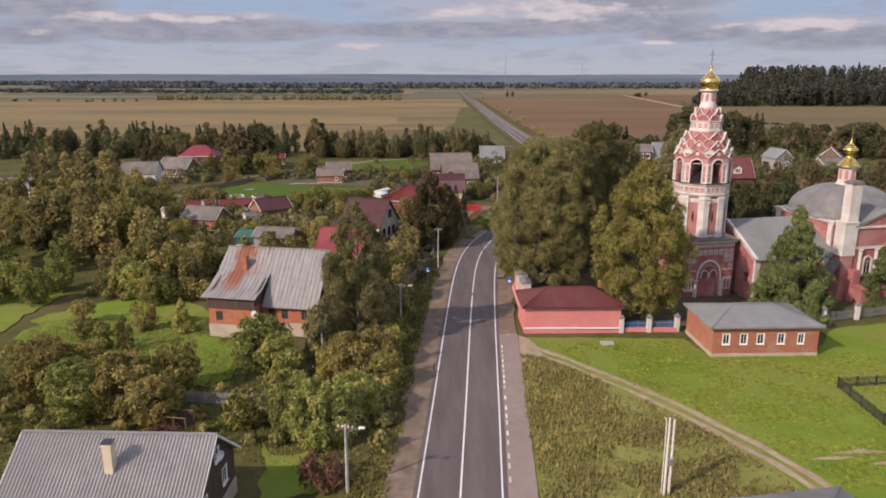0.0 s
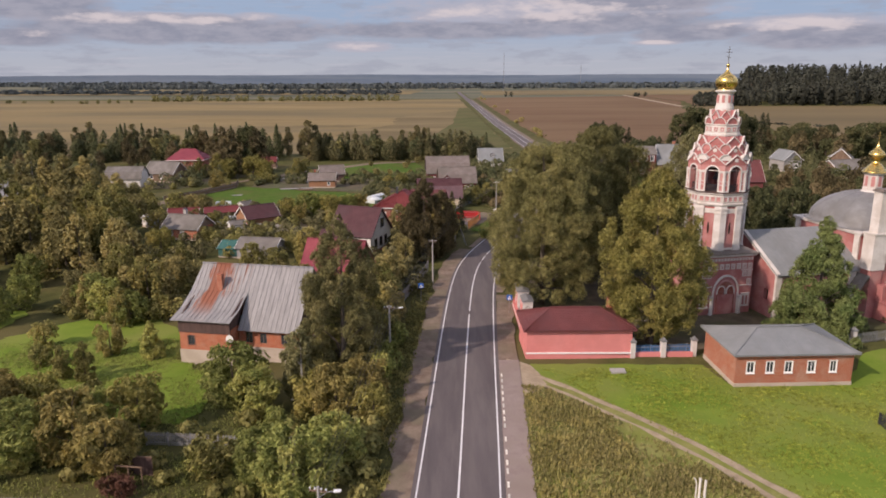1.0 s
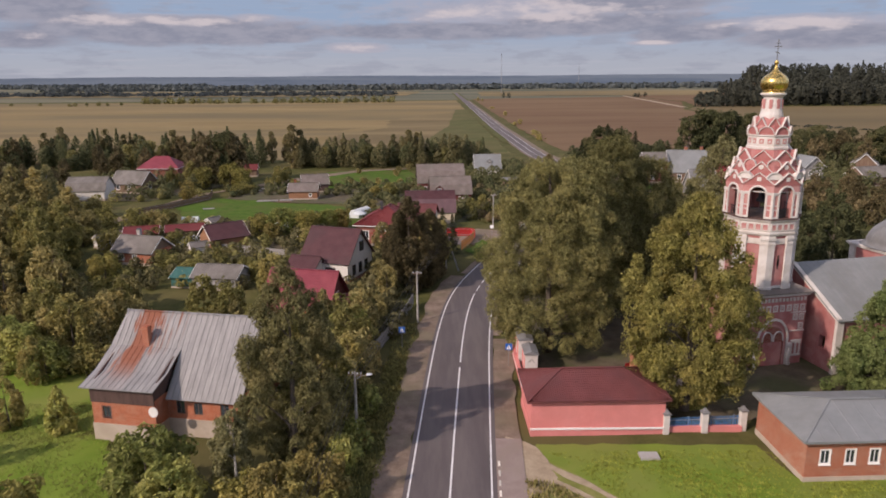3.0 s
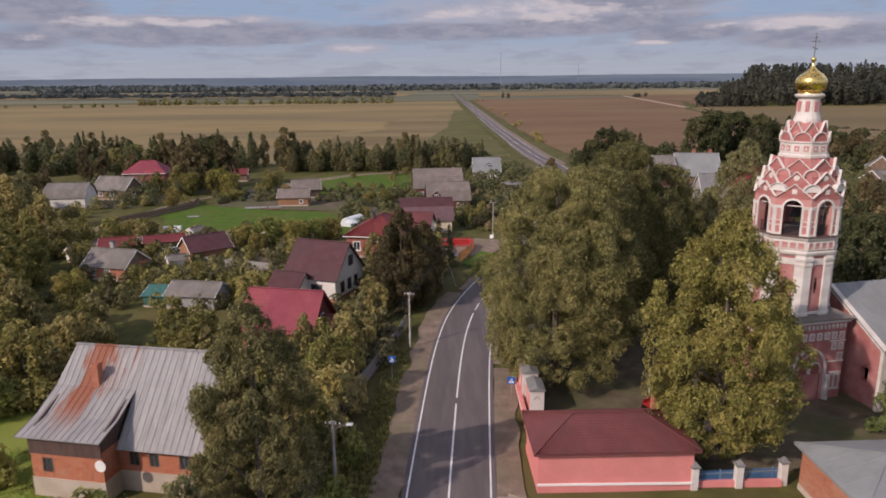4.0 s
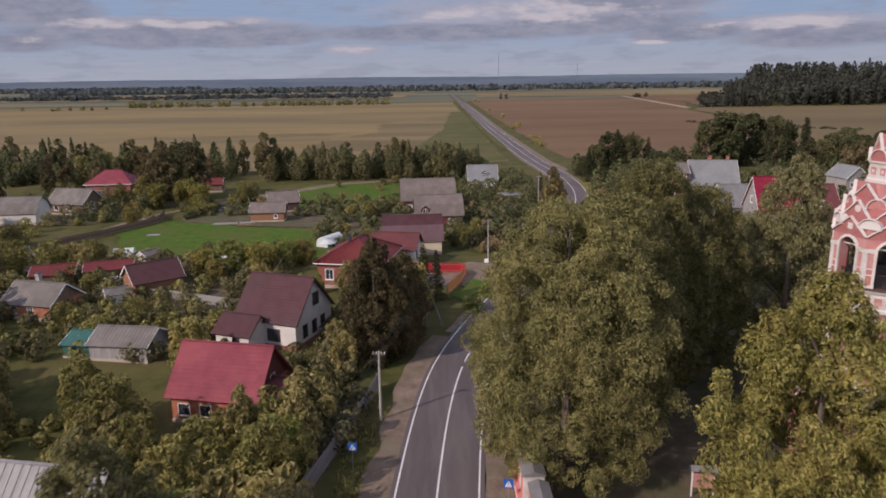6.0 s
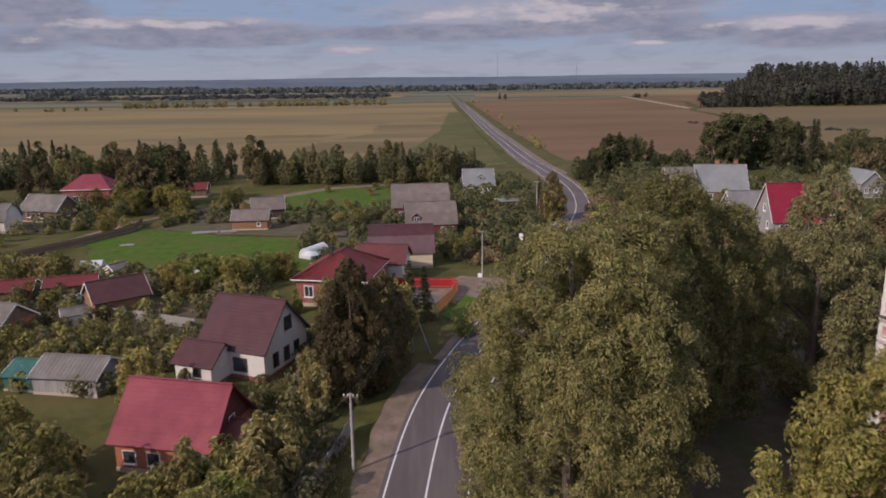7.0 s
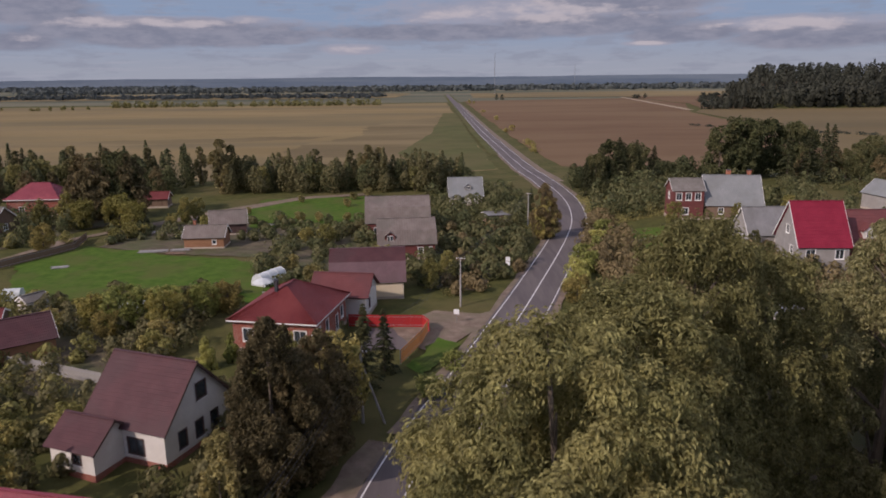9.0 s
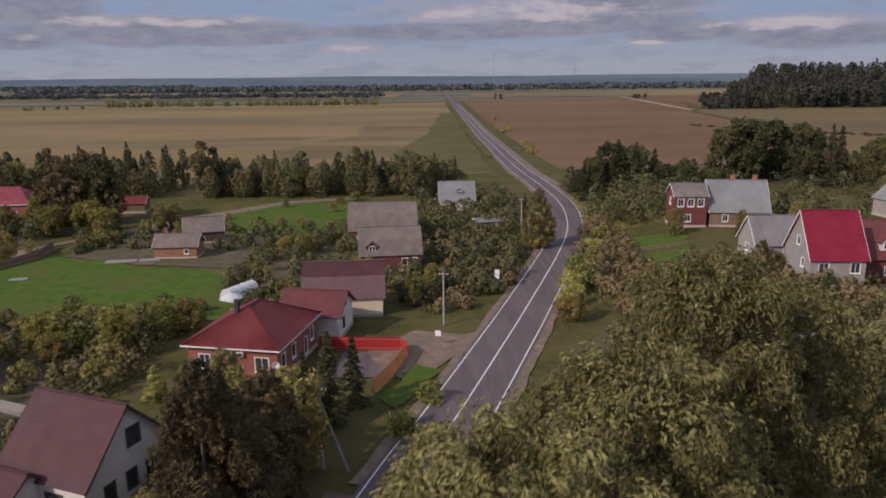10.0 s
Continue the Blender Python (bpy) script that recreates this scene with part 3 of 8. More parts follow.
def ribbon(name, line, off0, off1, dz, material, label, category="road", lo=-1e9, hi=1e9, dash=None, drop=0.0, wobble=0.0):
    """A strip beside a line, from off0 to off1 to its right, dz above the land; dash = (on, off)."""
    bm = bmesh.new()
    prev = None
    for x, y, ax, ay, run in line:
        if not lo <= run <= hi:
            prev = None
            continue
        w = wobble * noise.noise((run * 0.25, off0, 1.7))
        w2 = wobble * noise.noise((run * 0.25, off1, 9.1))
        p = [(x + ax * o, y + ay * o) for o in (off0 + w, off1 + w2)]
        cur = [bm.verts.new((px, py, lie(px, py) + dz)) for px, py in p]
        if drop:
            cur = [bm.verts.new((p[0][0], p[0][1], lie(*p[0]) + dz - drop))] + cur + [bm.verts.new((p[1][0], p[1][1], lie(*p[1]) + dz - drop))]
        if prev and (not dash or run % (dash[0] + dash[1]) < dash[0]):
            for a, b, c, d in zip(prev, prev[1:], cur[1:], cur):
                bm.faces.new((a, b, c, d))
        prev = cur
    for v in [v for v in bm.verts if not v.link_faces]:
        bm.verts.remove(v)
    return tagged(part(name, bm, material, None, "", fix=False), label, category, kind="structure")


ROAD = glide([(-4.6, -120), (-1.6, 0), (1.5, 54), (2.5, 71), (4.2, 101), (5.7, 123), (7.3, 137), (9.4, 147), (12.8, 158), (16.0, 166.6), (22.2, 185), (28.8, 205), (40.4, 242), (46.6, 268), (49.6, 298), (48.8, 335), (46.8, 365), (45.6, 411), (44.5, 480), (43.2, 558), (42.0, 816), (40.0, 1150), (38.0, 1600)], 1.5)


def run_at(y):
    return min(ROAD, key=lambda q: abs(q[1] - y))[4]


# fields first, then gardens, then the road on top
patch("stubble_field", [(-1500, 356), (-190, 330), (-100, 345), (-60, 340), (10, 352), (36, 365), (33, 480), (31, 816), (28, 1120), (-260, 1080), (-1500, 1130)], M["field_gold"], 0.02, "wide golden stubble field beyond the village", "field", 3.0, 60)
patch("ploughed_field", [(62, 372), (120, 356), (190, 398), (236, 560), (262, 790), (282, 850), (330, 1000), (330, 1250), (56, 1180), (56, 816), (58, 500)], M["field_brown"], 0.02, "reddish brown ploughed field beside the country road", "field", 3.0, 40)
patch("far_stubble_field", [(196, 398), (242, 560), (268, 790), (296, 850), (560, 852), (1500, 900), (1500, 420), (320, 352)], M["field_pale"], 0.03, "straw-coloured field in front of the forest", "field", 3.0, 60)
patch("ploughed_field", [(300, 862), (352, 858), (470, 1000), (640, 1330), (336, 1330), (336, 1000)], M["field_brown"], 0.06, "brown ploughed field beside the forest", "field", 3.0, 40)
patch("green_field_strip", [(8, 356), (36, 366), (34, 480), (33, 816), (20, 816), (10, 560), (-6, 430)], M["field_green"], 0.06, "green unploughed strip along the road", "field", 2.0, 25)
patch("darker_field", [(-74, 350), (-20, 352), (10, 356), (8, 430), (16, 560), (24, 760), (-10, 700), (-40, 620), (-34, 540), (-66, 470), (-56, 400)], M["field_dull"], 0.045, "dull brown ground at the edge of the stubble", "field", 9.0, 22)
# cloud shadow on the stubble, laid down as a darker sheet
patch("darker_field", [(-300, 470), (-160, 486), (-60, 520), (-50, 540), (-190, 520), (-330, 492)], M["field_dull"], 0.045, "cloud shadow painted as a dull brown streak across the stubble field", "field", 9.0, 22)
patch("distant_field", [(-2200, 1500), (-300, 1380), (-60, 1420), (-40, 1750), (-800, 1900), (-2400, 1800)], M["field_gold"], 0.3, "pale distant field", "field", 8.0, 150)
patch("distant_field", [(80, 1350), (460, 1330), (900, 1600), (500, 1750), (90, 1700)], M["field_gold"], 0.3, "pale distant field", "field", 8.0, 120)
patch("village_meadow", [(8.2, 50), (8.5, 64), (9.8, 88), (12, 92.6), (33.5, 92.0), (34.5, 86), (49, 86.5), (56, 96), (80, 102), (110, 96), (110, 30), (60, 30), (8.0, 30)], M["meadow"], 0.02, "short bright green village meadow", "grass", 0.5, 4)
patch("rough_grass", [(8.3, 58), (8.8, 70), (9.9, 86), (13, 86), (18, 80), (24.5, 71.2), (28.8, 64), (31.5, 58), (32.5, 48), (24, 46), (8.3, 46)], M["weeds"], 0.04, "tall rough grass and dry weeds by the road", "grass", 0.8, 3)
# trodden yard; the dark soil runs on to colour in shade beneath the trees
patch("church_yard", [(13, 100), (35, 97), (56, 104), (80, 106), (86, 112), (88, 165), (60, 196), (40, 196), (26, 176), (19, 150), (14, 130)], M["soil"], 0.03, "trodden brown churchyard ground, its dark colour also standing for tree shade", "ground", 0.8, 4)
patch("trodden_path", [(13.4, 103.0), (26.5, 102.4), (31, 106.0), (27, 109.5), (20, 109.0), (14.4, 107.5)], M["shoulder"], 0.06, "pale trodden earth path in the churchyard", "path", 0.8, 2)
patch("garden_lawn", [(-62, 96), (-50, 90), (-47, 84), (-36, 80), (-27, 80), (-28, 92), (-36, 99), (-35, 104), (-42, 113), (-55, 114), (-64, 106)], M["meadow"], 0.05, "bright green garden lawn by the brick house", "grass", 2.2)
patch("garden_lawn", [(-17, 56), (-11, 55), (-11.5, 62), (-18, 66)], M["meadow"], 0.05, "small green lawn beside a wooden house", "grass", 1.7, 2.5)
patch("garden_lawn", [(-80, 100), (-66, 98), (-66, 118), (-80, 122)], M["meadow"], 0.05, "green orchard clearing", "grass", 1.7)
patch("garden_lawn", [(-72, 226), (-66.5, 241), (-52, 236), (-43, 231), (-30, 228), (-20, 221), (-22, 208), (-36, 203), (-51, 199), (-62, 206)], M["lawn"], 0.05, "large open village lawn among the gardens", "grass", 1.7)
patch("garden_lawn", [(-40, 280), (-34, 258), (-9, 260), (-6, 285), (-10, 304), (-40, 300)], M["lawn"], 0.05, "green kitchen garden with vegetable rows", "grass", 1.7)
patch("garden_lawn", [(-26, 222), (-15, 214), (-12, 200), (-24, 198)], M["lawn"], 0.05, "garden lawn by the greenhouse", "grass", 1.7)
patch("garden_lawn", [(54.5, 252), (69, 249), (60, 217), (46, 216)], M["lawn"], 0.05, "pale mown garden plot", "grass", 1.7)
patch("garden_soil", [(-112, 240), (-84, 236), (-77, 252), (-70, 266), (-84, 282), (-112, 276)], M["soil"], 0.04, "overgrown dark garden soil below the houses", "ground", 0.8)
patch("garden_soil", [(-20, 206), (-6, 210), (-3, 224), (-4, 260), (-20, 258), (-21, 228)], M["soil"], 0.04, "overgrown dark garden soil beside the houses", "ground", 0.8)
patch("garden_soil", [(-62, 172), (-30, 164), (-24, 180), (-36, 198), (-62, 196)], M["soil"], 0.04, "dark soil of the cottage gardens", "ground", 0.8)
patch("garden_soil", [(8, 208), (18, 204), (30, 232), (24, 262), (12, 262)], M["soil"], 0.04, "dark rough ground beside the road", "ground", 0.8)
patch("garden_soil", [(-62, 240), (-44, 233), (-24, 229), (-22, 258), (-40, 266), (-64, 262)], M["soil"], 0.04, "bare yard soil with sheds", "ground", 0.8)
patch("garden_soil", [(-16, 121), (-5, 119), (-4, 133), (-15, 131)], M["soil"], 0.05, "bare brown garden soil", "ground", 0.6, 3)
patch("house_yard", [(5, 186), (11, 194), (18, 192), (21, 194), (16.5, 184), (11.5, 176), (8, 179)], M["shoulder"], 0.05, "gravel yard at the roadside", "yard", 0.4, 3)
patch("garden_lawn", [(7.5, 172), (11.5, 182), (14.5, 180.5), (9.8, 169)], M["lawn"], 0.078, "grass verge before the fence", "grass", 1.7, 2)
patch("dirt_lane", [(-150, 196), (-110, 206), (-80, 196), (-62, 196), (-57, 192), (-80, 190), (-112, 199), (-150, 190)], M["shoulder"], 0.05, "narrow dirt lane through the gardens", "lane", 0.4, 4)
patch("dirt_lane", [(-84, 200), (-80, 222), (-76, 238), (-73.5, 248), (-70.5, 247), (-73, 237), (-76.5, 221), (-80, 199)], M["shoulder"], 0.06, "pale dirt lane between gardens and lawn", "lane", 0.4, 4)
patch("dirt_lane", [(-76, 244), (-50, 282), (-30, 304), (-10, 310), (-10, 306.5), (-28, 300), (-46, 277), (-76, 242)], M["shoulder"], 0.07, "narrow dirt lane behind the lawn", "lane", 0.4, 4)
patch("field_track", [(272, 830), (280, 828), (330, 1300), (322, 1300)], M["dirt"], 0.25, "pale field track beside the forest", "track", 1.0, 30)

ribbon("shoulder", ROAD, -6.8, -4.0, 0.055, M["shoulder"], "brown gravel shoulder of the road", lo=0, hi=run_at(152), wobble=0.9)
ribbon("shoulder", ROAD, -5.2, -4.0, 0.055, M["shoulder"], "narrow brown gravel shoulder of the road", lo=run_at(152) + 0.1, hi=run_at(420), wobble=0.5)
ribbon("shoulder", ROAD, 4.0, 6.6, 0.055, M["shoulder"], "brown gravel shoulder of the road", lo=run_at(93), hi=run_at(122), wobble=0.6)
ribbon("shoulder", ROAD, 4.0, 5.3, 0.055, M["shoulder"], "narrow brown gravel shoulder of the road", lo=run_at(122) + 0.1, hi=run_at(420), wobble=0.5)
ribbon("shoulder", ROAD, -8.0, 7.5, 0.035, M["field_green"], "grassy shoulder of the country road", lo=run_at(420), wobble=1.5)
ribbon("shoulder", ROAD, 4.0, 7.0, 0.05, M["shoulder"], "pale gravel edge of the country road", lo=run_at(330), hi=run_at(1100), wobble=0.6)
ribbon("road", ROAD, -4.15, 4.15, 0.09, M["asphalt"], "grey asphalt two-lane village road with worn wheel tracks", drop=0.12)
ribbon("road_marking", ROAD, -3.74, -3.58, 0.100, M["marking"], "white painted edge line", lo=run_at(30), hi=run_at(1000))
ribbon("road_marking", ROAD, 3.58, 3.74, 0.100, M["marking"], "white painted edge line", lo=run_at(30), hi=run_at(1000))
ribbon("road_marking", ROAD, -0.09, 0.09, 0.100, M["marking"], "white painted centre line", lo=run_at(30), hi=run_at(103))
ribbon("road_marking", ROAD, -0.09, 0.09, 0.100, M["marking"], "white painted broken centre line", lo=run_at(103), hi=run_at(111))
ribbon("road_marking", ROAD, -0.09, 0.09, 0.100, M["marking"], "white painted centre line", lo=run_at(113), hi=run_at(140))
ribbon("road_marking", ROAD, -0.09, 0.09, 0.100, M["marking"], "white painted broken centre line", lo=run_at(140), hi=run_at(165), dash=(3.0, 1.5))
ribbon("road_marking", ROAD, -0.09, 0.09, 0.100, M["marking"], "white painted centre line", lo=run_at(165), hi=run_at(900))
pave = ribbon("pavement", ROAD, 4.16, 6.75, 0.13, M["pavement"], "pinkish brown paved footway beside the road", "pavement", lo=run_at(20), hi=run_at(93), drop=0.1)
track = glide([(9.6, 90.4), (13.5, 86.4), (18.5, 80.5), (22, 76), (24.9, 72), (29.4, 64.5), (32.3, 58.7), (33.8, 54.2), (35.5, 47)], 1.2)
ribbon("dirt_track", track, -1.35, 1.25, 0.05, M["weeds"], "worn grass strip of a dirt track", "track", wobble=0.5)
ribbon("wheel_rut", track, -1.15, -0.35, 0.065, M["dirt"], "pale bare wheel rut of the dirt track", "track", wobble=0.45)
ribbon("wheel_rut", track, 0.45, 1.15, 0.065, M["dirt"], "pale bare wheel rut of the dirt track", "track", wobble=0.45)
patch("dirt_track_mouth", [(9.3, 94), (8.4, 84), (9.6, 82), (13, 86.5), (12, 92)], M["dirt"], 0.07, "trodden bare earth where the track meets the road", "track", 0.5, 2)
for cx, cy, L in ((37, 60.5, 2.6), (40.5, 61.6, 3.2), (44, 61.0, 2.4), (42, 59.6, 2.0), (46.5, 62.4, 2.6)):
    patch("bare_earth", [(cx - L, cy - 0.25), (cx, cy - 0.45), (cx + L, cy + 0.1), (cx + 0.3, cy + 0.4)], M["dirt"], 0.05, "scuffed bare streak in the meadow", "ground", 0.35, 1.5)

# kerb stones between carriageway and footway
bm = bmesh.new()
box(bm, -0.10, 0.10, -0.42, 0.42, -0.1, 0.19)
kerb_mesh = part("kerb_stone", bm, M["kerb"], pave)
kerb_me = kerb_mesh.data
bpy.data.objects.remove(kerb_mesh)
nxt = 0.0
for x, y, ax, ay, run in ROAD:
    if run_at(44) < run < run_at(91) and run >= nxt:
        nxt = run + 1.45
        shared("kerb_stone", kerb_me, pave, x + ax * 4.4, y + ay * 4.4, 0.0, math.degrees(math.atan2(ay, ax)))

# wooded ridges on the horizon, blue-grey because haze is painted into their colour
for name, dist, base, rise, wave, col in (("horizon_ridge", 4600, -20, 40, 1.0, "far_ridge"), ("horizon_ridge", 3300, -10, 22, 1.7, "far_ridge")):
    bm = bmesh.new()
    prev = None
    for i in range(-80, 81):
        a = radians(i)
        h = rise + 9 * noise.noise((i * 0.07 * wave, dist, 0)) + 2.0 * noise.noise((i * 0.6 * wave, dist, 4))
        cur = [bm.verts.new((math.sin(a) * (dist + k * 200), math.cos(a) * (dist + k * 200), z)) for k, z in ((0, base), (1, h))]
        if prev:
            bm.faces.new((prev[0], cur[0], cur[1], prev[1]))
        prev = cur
    tagged(part(name, bm, M[col], None, "", fix=False), "wooded ridge far off on the horizon, haze painted in blue-grey", "backdrop", kind="structure")

# ---------------------------------------------------------------- trees


def crown_mesh(name, rng, H, R, low, shape, lobes, lobe_r, leaves, size, material, squash=1.0):
    """A crown of many small leaf sprays on ragged clumps that fill an envelope; joined into one mesh."""
    cs, rs = [], []
    for i in range(lobes):
        for _ in range(30):
            t = rng.random() ** {"cone": 1.35, "egg": 1.15}.get(shape, 0.95)
            w = {"broad": math.sin(math.pi * min(1, 0.16 + 0.80 * t)) ** 0.6, "round": math.sin(math.pi * (0.10 + 0.82 * t)) ** 0.5, "column": math.sin(math.pi * (0.10 + 0.85 * t)) ** 0.75, "cone": (1.02 - t) ** 0.85, "egg": math.sin(math.pi * (0.05 + 0.95 * t) ** 0.72) ** 0.7}[shape]
            a = rng.uniform(0, 2 * math.pi)
            q = rng.uniform(0.35, 1.0) ** 0.5
            lr = lobe_r * rng.uniform(0.6, 1.25) * (0.55 + 0.45 * w)
            rr = max(0.0, R * w * rng.uniform(0.88, 1.08) - lr * 0.7) * q
            z = low + (H - low) * t
            z = min(max(z, low + lr * 0.5), H - lr * 0.75)
            c = (rr * math.cos(a), rr * math.sin(a), z)
            if all((c[0] - o[0]) ** 2 + (c[1] - o[1]) ** 2 + (c[2] - o[2]) ** 2 > (0.5 * lobe_r) ** 2 for o in cs):
                break
        cs.append(c)
        rs.append(lr)
    C, Rr = np.array(cs), np.array(rs)
    g = np.random.default_rng(rng.randrange(10 ** 6))
    pick = g.choice(lobes, size=leaves, p=Rr ** 2 / (Rr ** 2).sum())
    d = g.normal(size=(leaves, 3))
    d[:, 2] += 0.25
    d /= np.linalg.norm(d, axis=1)[:, None]
    # gather the sprays on twigs: each lobe has twigs of their own direction and length
    T_N = 18
    twigs = g.normal(size=(lobes, T_N, 3))
    twigs[:, :, 2] += 0.2
    twigs /= np.linalg.norm(twigs, axis=2)[:, :, None]
    reach = g.uniform(0.66, 1.22, size=(lobes, T_N))
    which = g.integers(0, T_N, leaves)
    d = d * 0.42 + twigs[pick, which] * (0.55 + 0.4 * g.random((leaves, 1)))
    d /= np.linalg.norm(d, axis=1)[:, None]
    rad = Rr[pick] * reach[pick, which] * (0.70 + 0.42 * g.random(leaves))
    P = C[pick] + d * rad[:, None] * np.array((1, 1, squash))
    keep = np.ones(leaves, bool)
    for k in range(lobes):
        keep &= (pick == k) | (np.linalg.norm(P - C[k], axis=1) > Rr[k] * 0.6)
    P, d, pick = P[keep], d[keep], pick[keep]
    n = len(P)
    N = d + g.normal(size=(n, 3)) * 0.36 + np.array((0, 0, 0.30))
    N /= np.linalg.norm(N, axis=1)[:, None]
    # sprays hang outwards and down
    T = d * 0.5 + np.array((0, 0, -0.75)) + g.normal(size=(n, 3)) * 0.55
    T -= N * (T * N).sum(1)[:, None]
    T /= np.linalg.norm(T, axis=1)[:, None]
    B = np.cross(N, T)
    s = size * g.uniform(0.55, 1.35, n)[:, None]
    bend = N * s * 0.22
    V = np.stack([P - T * s * 0.72, P - B * s * 0.31 + bend, P + T * s * 0.72 - bend * 0.6, P + B * s * 0.31 + bend], 1).reshape(-1, 3)
    mesh = bpy.data.meshes.new(name)
    mesh.from_pydata(V.tolist(), [], [(4 * i, 4 * i + 1, 4 * i + 2, 4 * i + 3) for i in range(n)])
    mesh.materials.append(material)
    return mesh, cs


def tree(name, label, seed, H, R, low, shape, lobes, lobe_r, leaves, size, leaf, bark="bark", squash=1.0, group=""):
    """A broadleaf tree: tapered trunk with limbs, crown of leaf sprays."""
    rng = random.Random(seed)
    root = thing(name, 0, 0, 0, 0, label, "bush" if name == "bush" else "tree", group)
    mesh, cs = crown_mesh("crown", rng, H, R, low, shape, lobes, lobe_r, leaves, size, M[leaf], squash)
    crown = new("crown", mesh)
    crown.parent = root
    bm = bmesh.new()
    r0 = 0.016 * H + 0.05
    lean = (rng.uniform(-0.3, 0.3), rng.uniform(-0.3, 0.3))
    top = 0.86 * H
    tube(bm, [(lean[0] * k, lean[1] * k, top * k - (0.4 if k == 0 else 0)) for k in (0, 0.06, 0.3, 0.6, 1.0)], [r0 * 1.5, r0, r0 * 0.8, r0 * 0.5, r0 * 0.12], 7 if leaves > 20000 else 5)
    for c in rng.sample(cs, min(len(cs), 14 if leaves > 20000 else 4)):
        k = max(0.12, min(0.85, (c[2] - 0.28 * math.hypot(c[0], c[1])) / top - 0.12))
        a = Vector((lean[0] * k, lean[1] * k, top * k))
        e = Vector(c)
        mid = a.lerp(e, 0.5) + Vector((0, 0, 0.06 * (e - a).length))
        tube(bm, [a, mid, e], [r0 * 0.42 * (1.1 - k), r0 * 0.27, r0 * 0.07], 5 if leaves > 20000 else 3)
    part("trunk", bm, M[bark], root, fix=False)
    return root


def spruce(name, label, seed, H, R, leaf="needle", leaves=3600, low=0.5):
    """A conifer: straight trunk with whorls of drooping boughs."""
    rng = random.Random(seed)
    g = np.random.default_rng(seed)
    root = thing(name, 0, 0, 0, 0, label, "tree")
    pts, dirs, size = [], [], []
    tiers = int(H / 0.55)
    for k in range(tiers):
        z = low + (H - low) * k / tiers
        reach = R * (1 - (z - low) / (H - low)) ** 0.9 * rng.uniform(0.8, 1.1) + 0.12
        for b in range(rng.randint(6, 9)):
            a = rng.uniform(0, 2 * math.pi)
            rb = reach * rng.uniform(0.75, 1.15)
            m = max(3, int(leaves / tiers / 7.5))
            for i in range(m):
                q = (i + rng.random()) / m
                r = rb * q ** 0.8
                side = rng.uniform(-0.22, 0.22) * rb * (1 - 0.5 * q)
                pts.append((r * math.cos(a) - side * math.sin(a), r * math.sin(a) + side * math.cos(a), z - 0.22 * rb * q * q + rng.uniform(-0.12, 0.12)))
                dirs.append((math.cos(a) + rng.uniform(-0.7, 0.7), math.sin(a) + rng.uniform(-0.7, 0.7), -0.35 + rng.uniform(-0.3, 0.4)))
                size.append(0.34 + 0.05 * H / 10)
    P, D, S = np.array(pts), np.array(dirs), np.array(size)[:, None]
    D /= np.linalg.norm(D, axis=1)[:, None]
    B = np.cross(D, np.array((0, 0, 1.0)) + g.normal(size=P.shape) * 0.5)
    B /= np.linalg.norm(B, axis=1)[:, None]
    V = np.stack([P - D * S * 0.7, P - B * S * 0.3, P + D * S * 0.7, P + B * S * 0.3], 1).reshape(-1, 3)
    mesh = bpy.data.meshes.new("needle_crown")
    mesh.from_pydata(V.tolist(), [], [(4 * i, 4 * i + 1, 4 * i + 2, 4 * i + 3) for i in range(len(P))])
    mesh.materials.append(M[leaf])
    new("needle_crown", mesh).parent = root
    bm = bmesh.new()
    tube(bm, [(0, 0, -0.3), (0, 0, H * 0.5), (0, 0, H * 0.98)], [0.012 * H + 0.05, 0.008 * H + 0.03, 0.02], 6)
    part("trunk", bm, M["bark"], root, fix=False)
    return root


def plant(proto, places, H0):
    """Sets the first place with the prototype and copies of it at the others; places are (x, y, height)."""
    for i, (x, y, h) in enumerate(places):
        rng = random.Random(int(x * 31 + y * 17) + 5)
        k = h / H0
        m = pose(x, y, lie(x, y) - 0.05, 0, 0, rng.uniform(0, 360)) @ Matrix.Diagonal((k * rng.uniform(0.88, 1.12), k * rng.uniform(0.88, 1.12), k, 1))
        if i == 0:
            proto.matrix_basis = m
        else:
            c = copy_thing(proto, Matrix.Identity(4))
            c.matrix_basis = m


# the large trees by the road and the church
plant(tree("broadleaf_tree", "huge dense old linden with olive green crown beside the road", 11, 27, 9.4, 1.6, "broad", 345, 1.2, 215000, 0.185, "leaf_olive", squash=1.2), [(16.5, 116.6, 25.2)], 27)
plant(tree("broadleaf_tree", "huge dense old linden with olive green crown", 12, 27, 8.0, 2.5, "broad", 230, 1.25, 84000, 0.225, "leaf_olive", squash=1.2), [(27.6, 131.0, 26.6), (21.8, 123.6, 24.6), (35.0, 137.0, 23.0)], 27)
plant(tree("broadleaf_tree", "tall yellowing linden in front of the bell tower", 21, 23.5, 7.2, 2.2, "egg", 250, 1.1, 105000, 0.215, "leaf_yellow", squash=1.2), [(29.0, 99.6, 23.8)], 23.5)
plant(tree("broadleaf_tree", "tall silvery green poplar behind the churchyard", 31, 26, 7.8, 1.0, "egg", 190, 1.15, 70000, 0.245, "leaf_silver", squash=1.15), [(47.4, 141.0, 26.2)], 26)
plant(tree("broadleaf_tree", "dense green conical maple beside the church", 41, 15.5, 7.2, 0.4, "cone", 165, 1.05, 52000, 0.25, "leaf_maple"), [(53.2, 103.2, 16.8), (70.0, 106.0, 11.5)], 15.5)
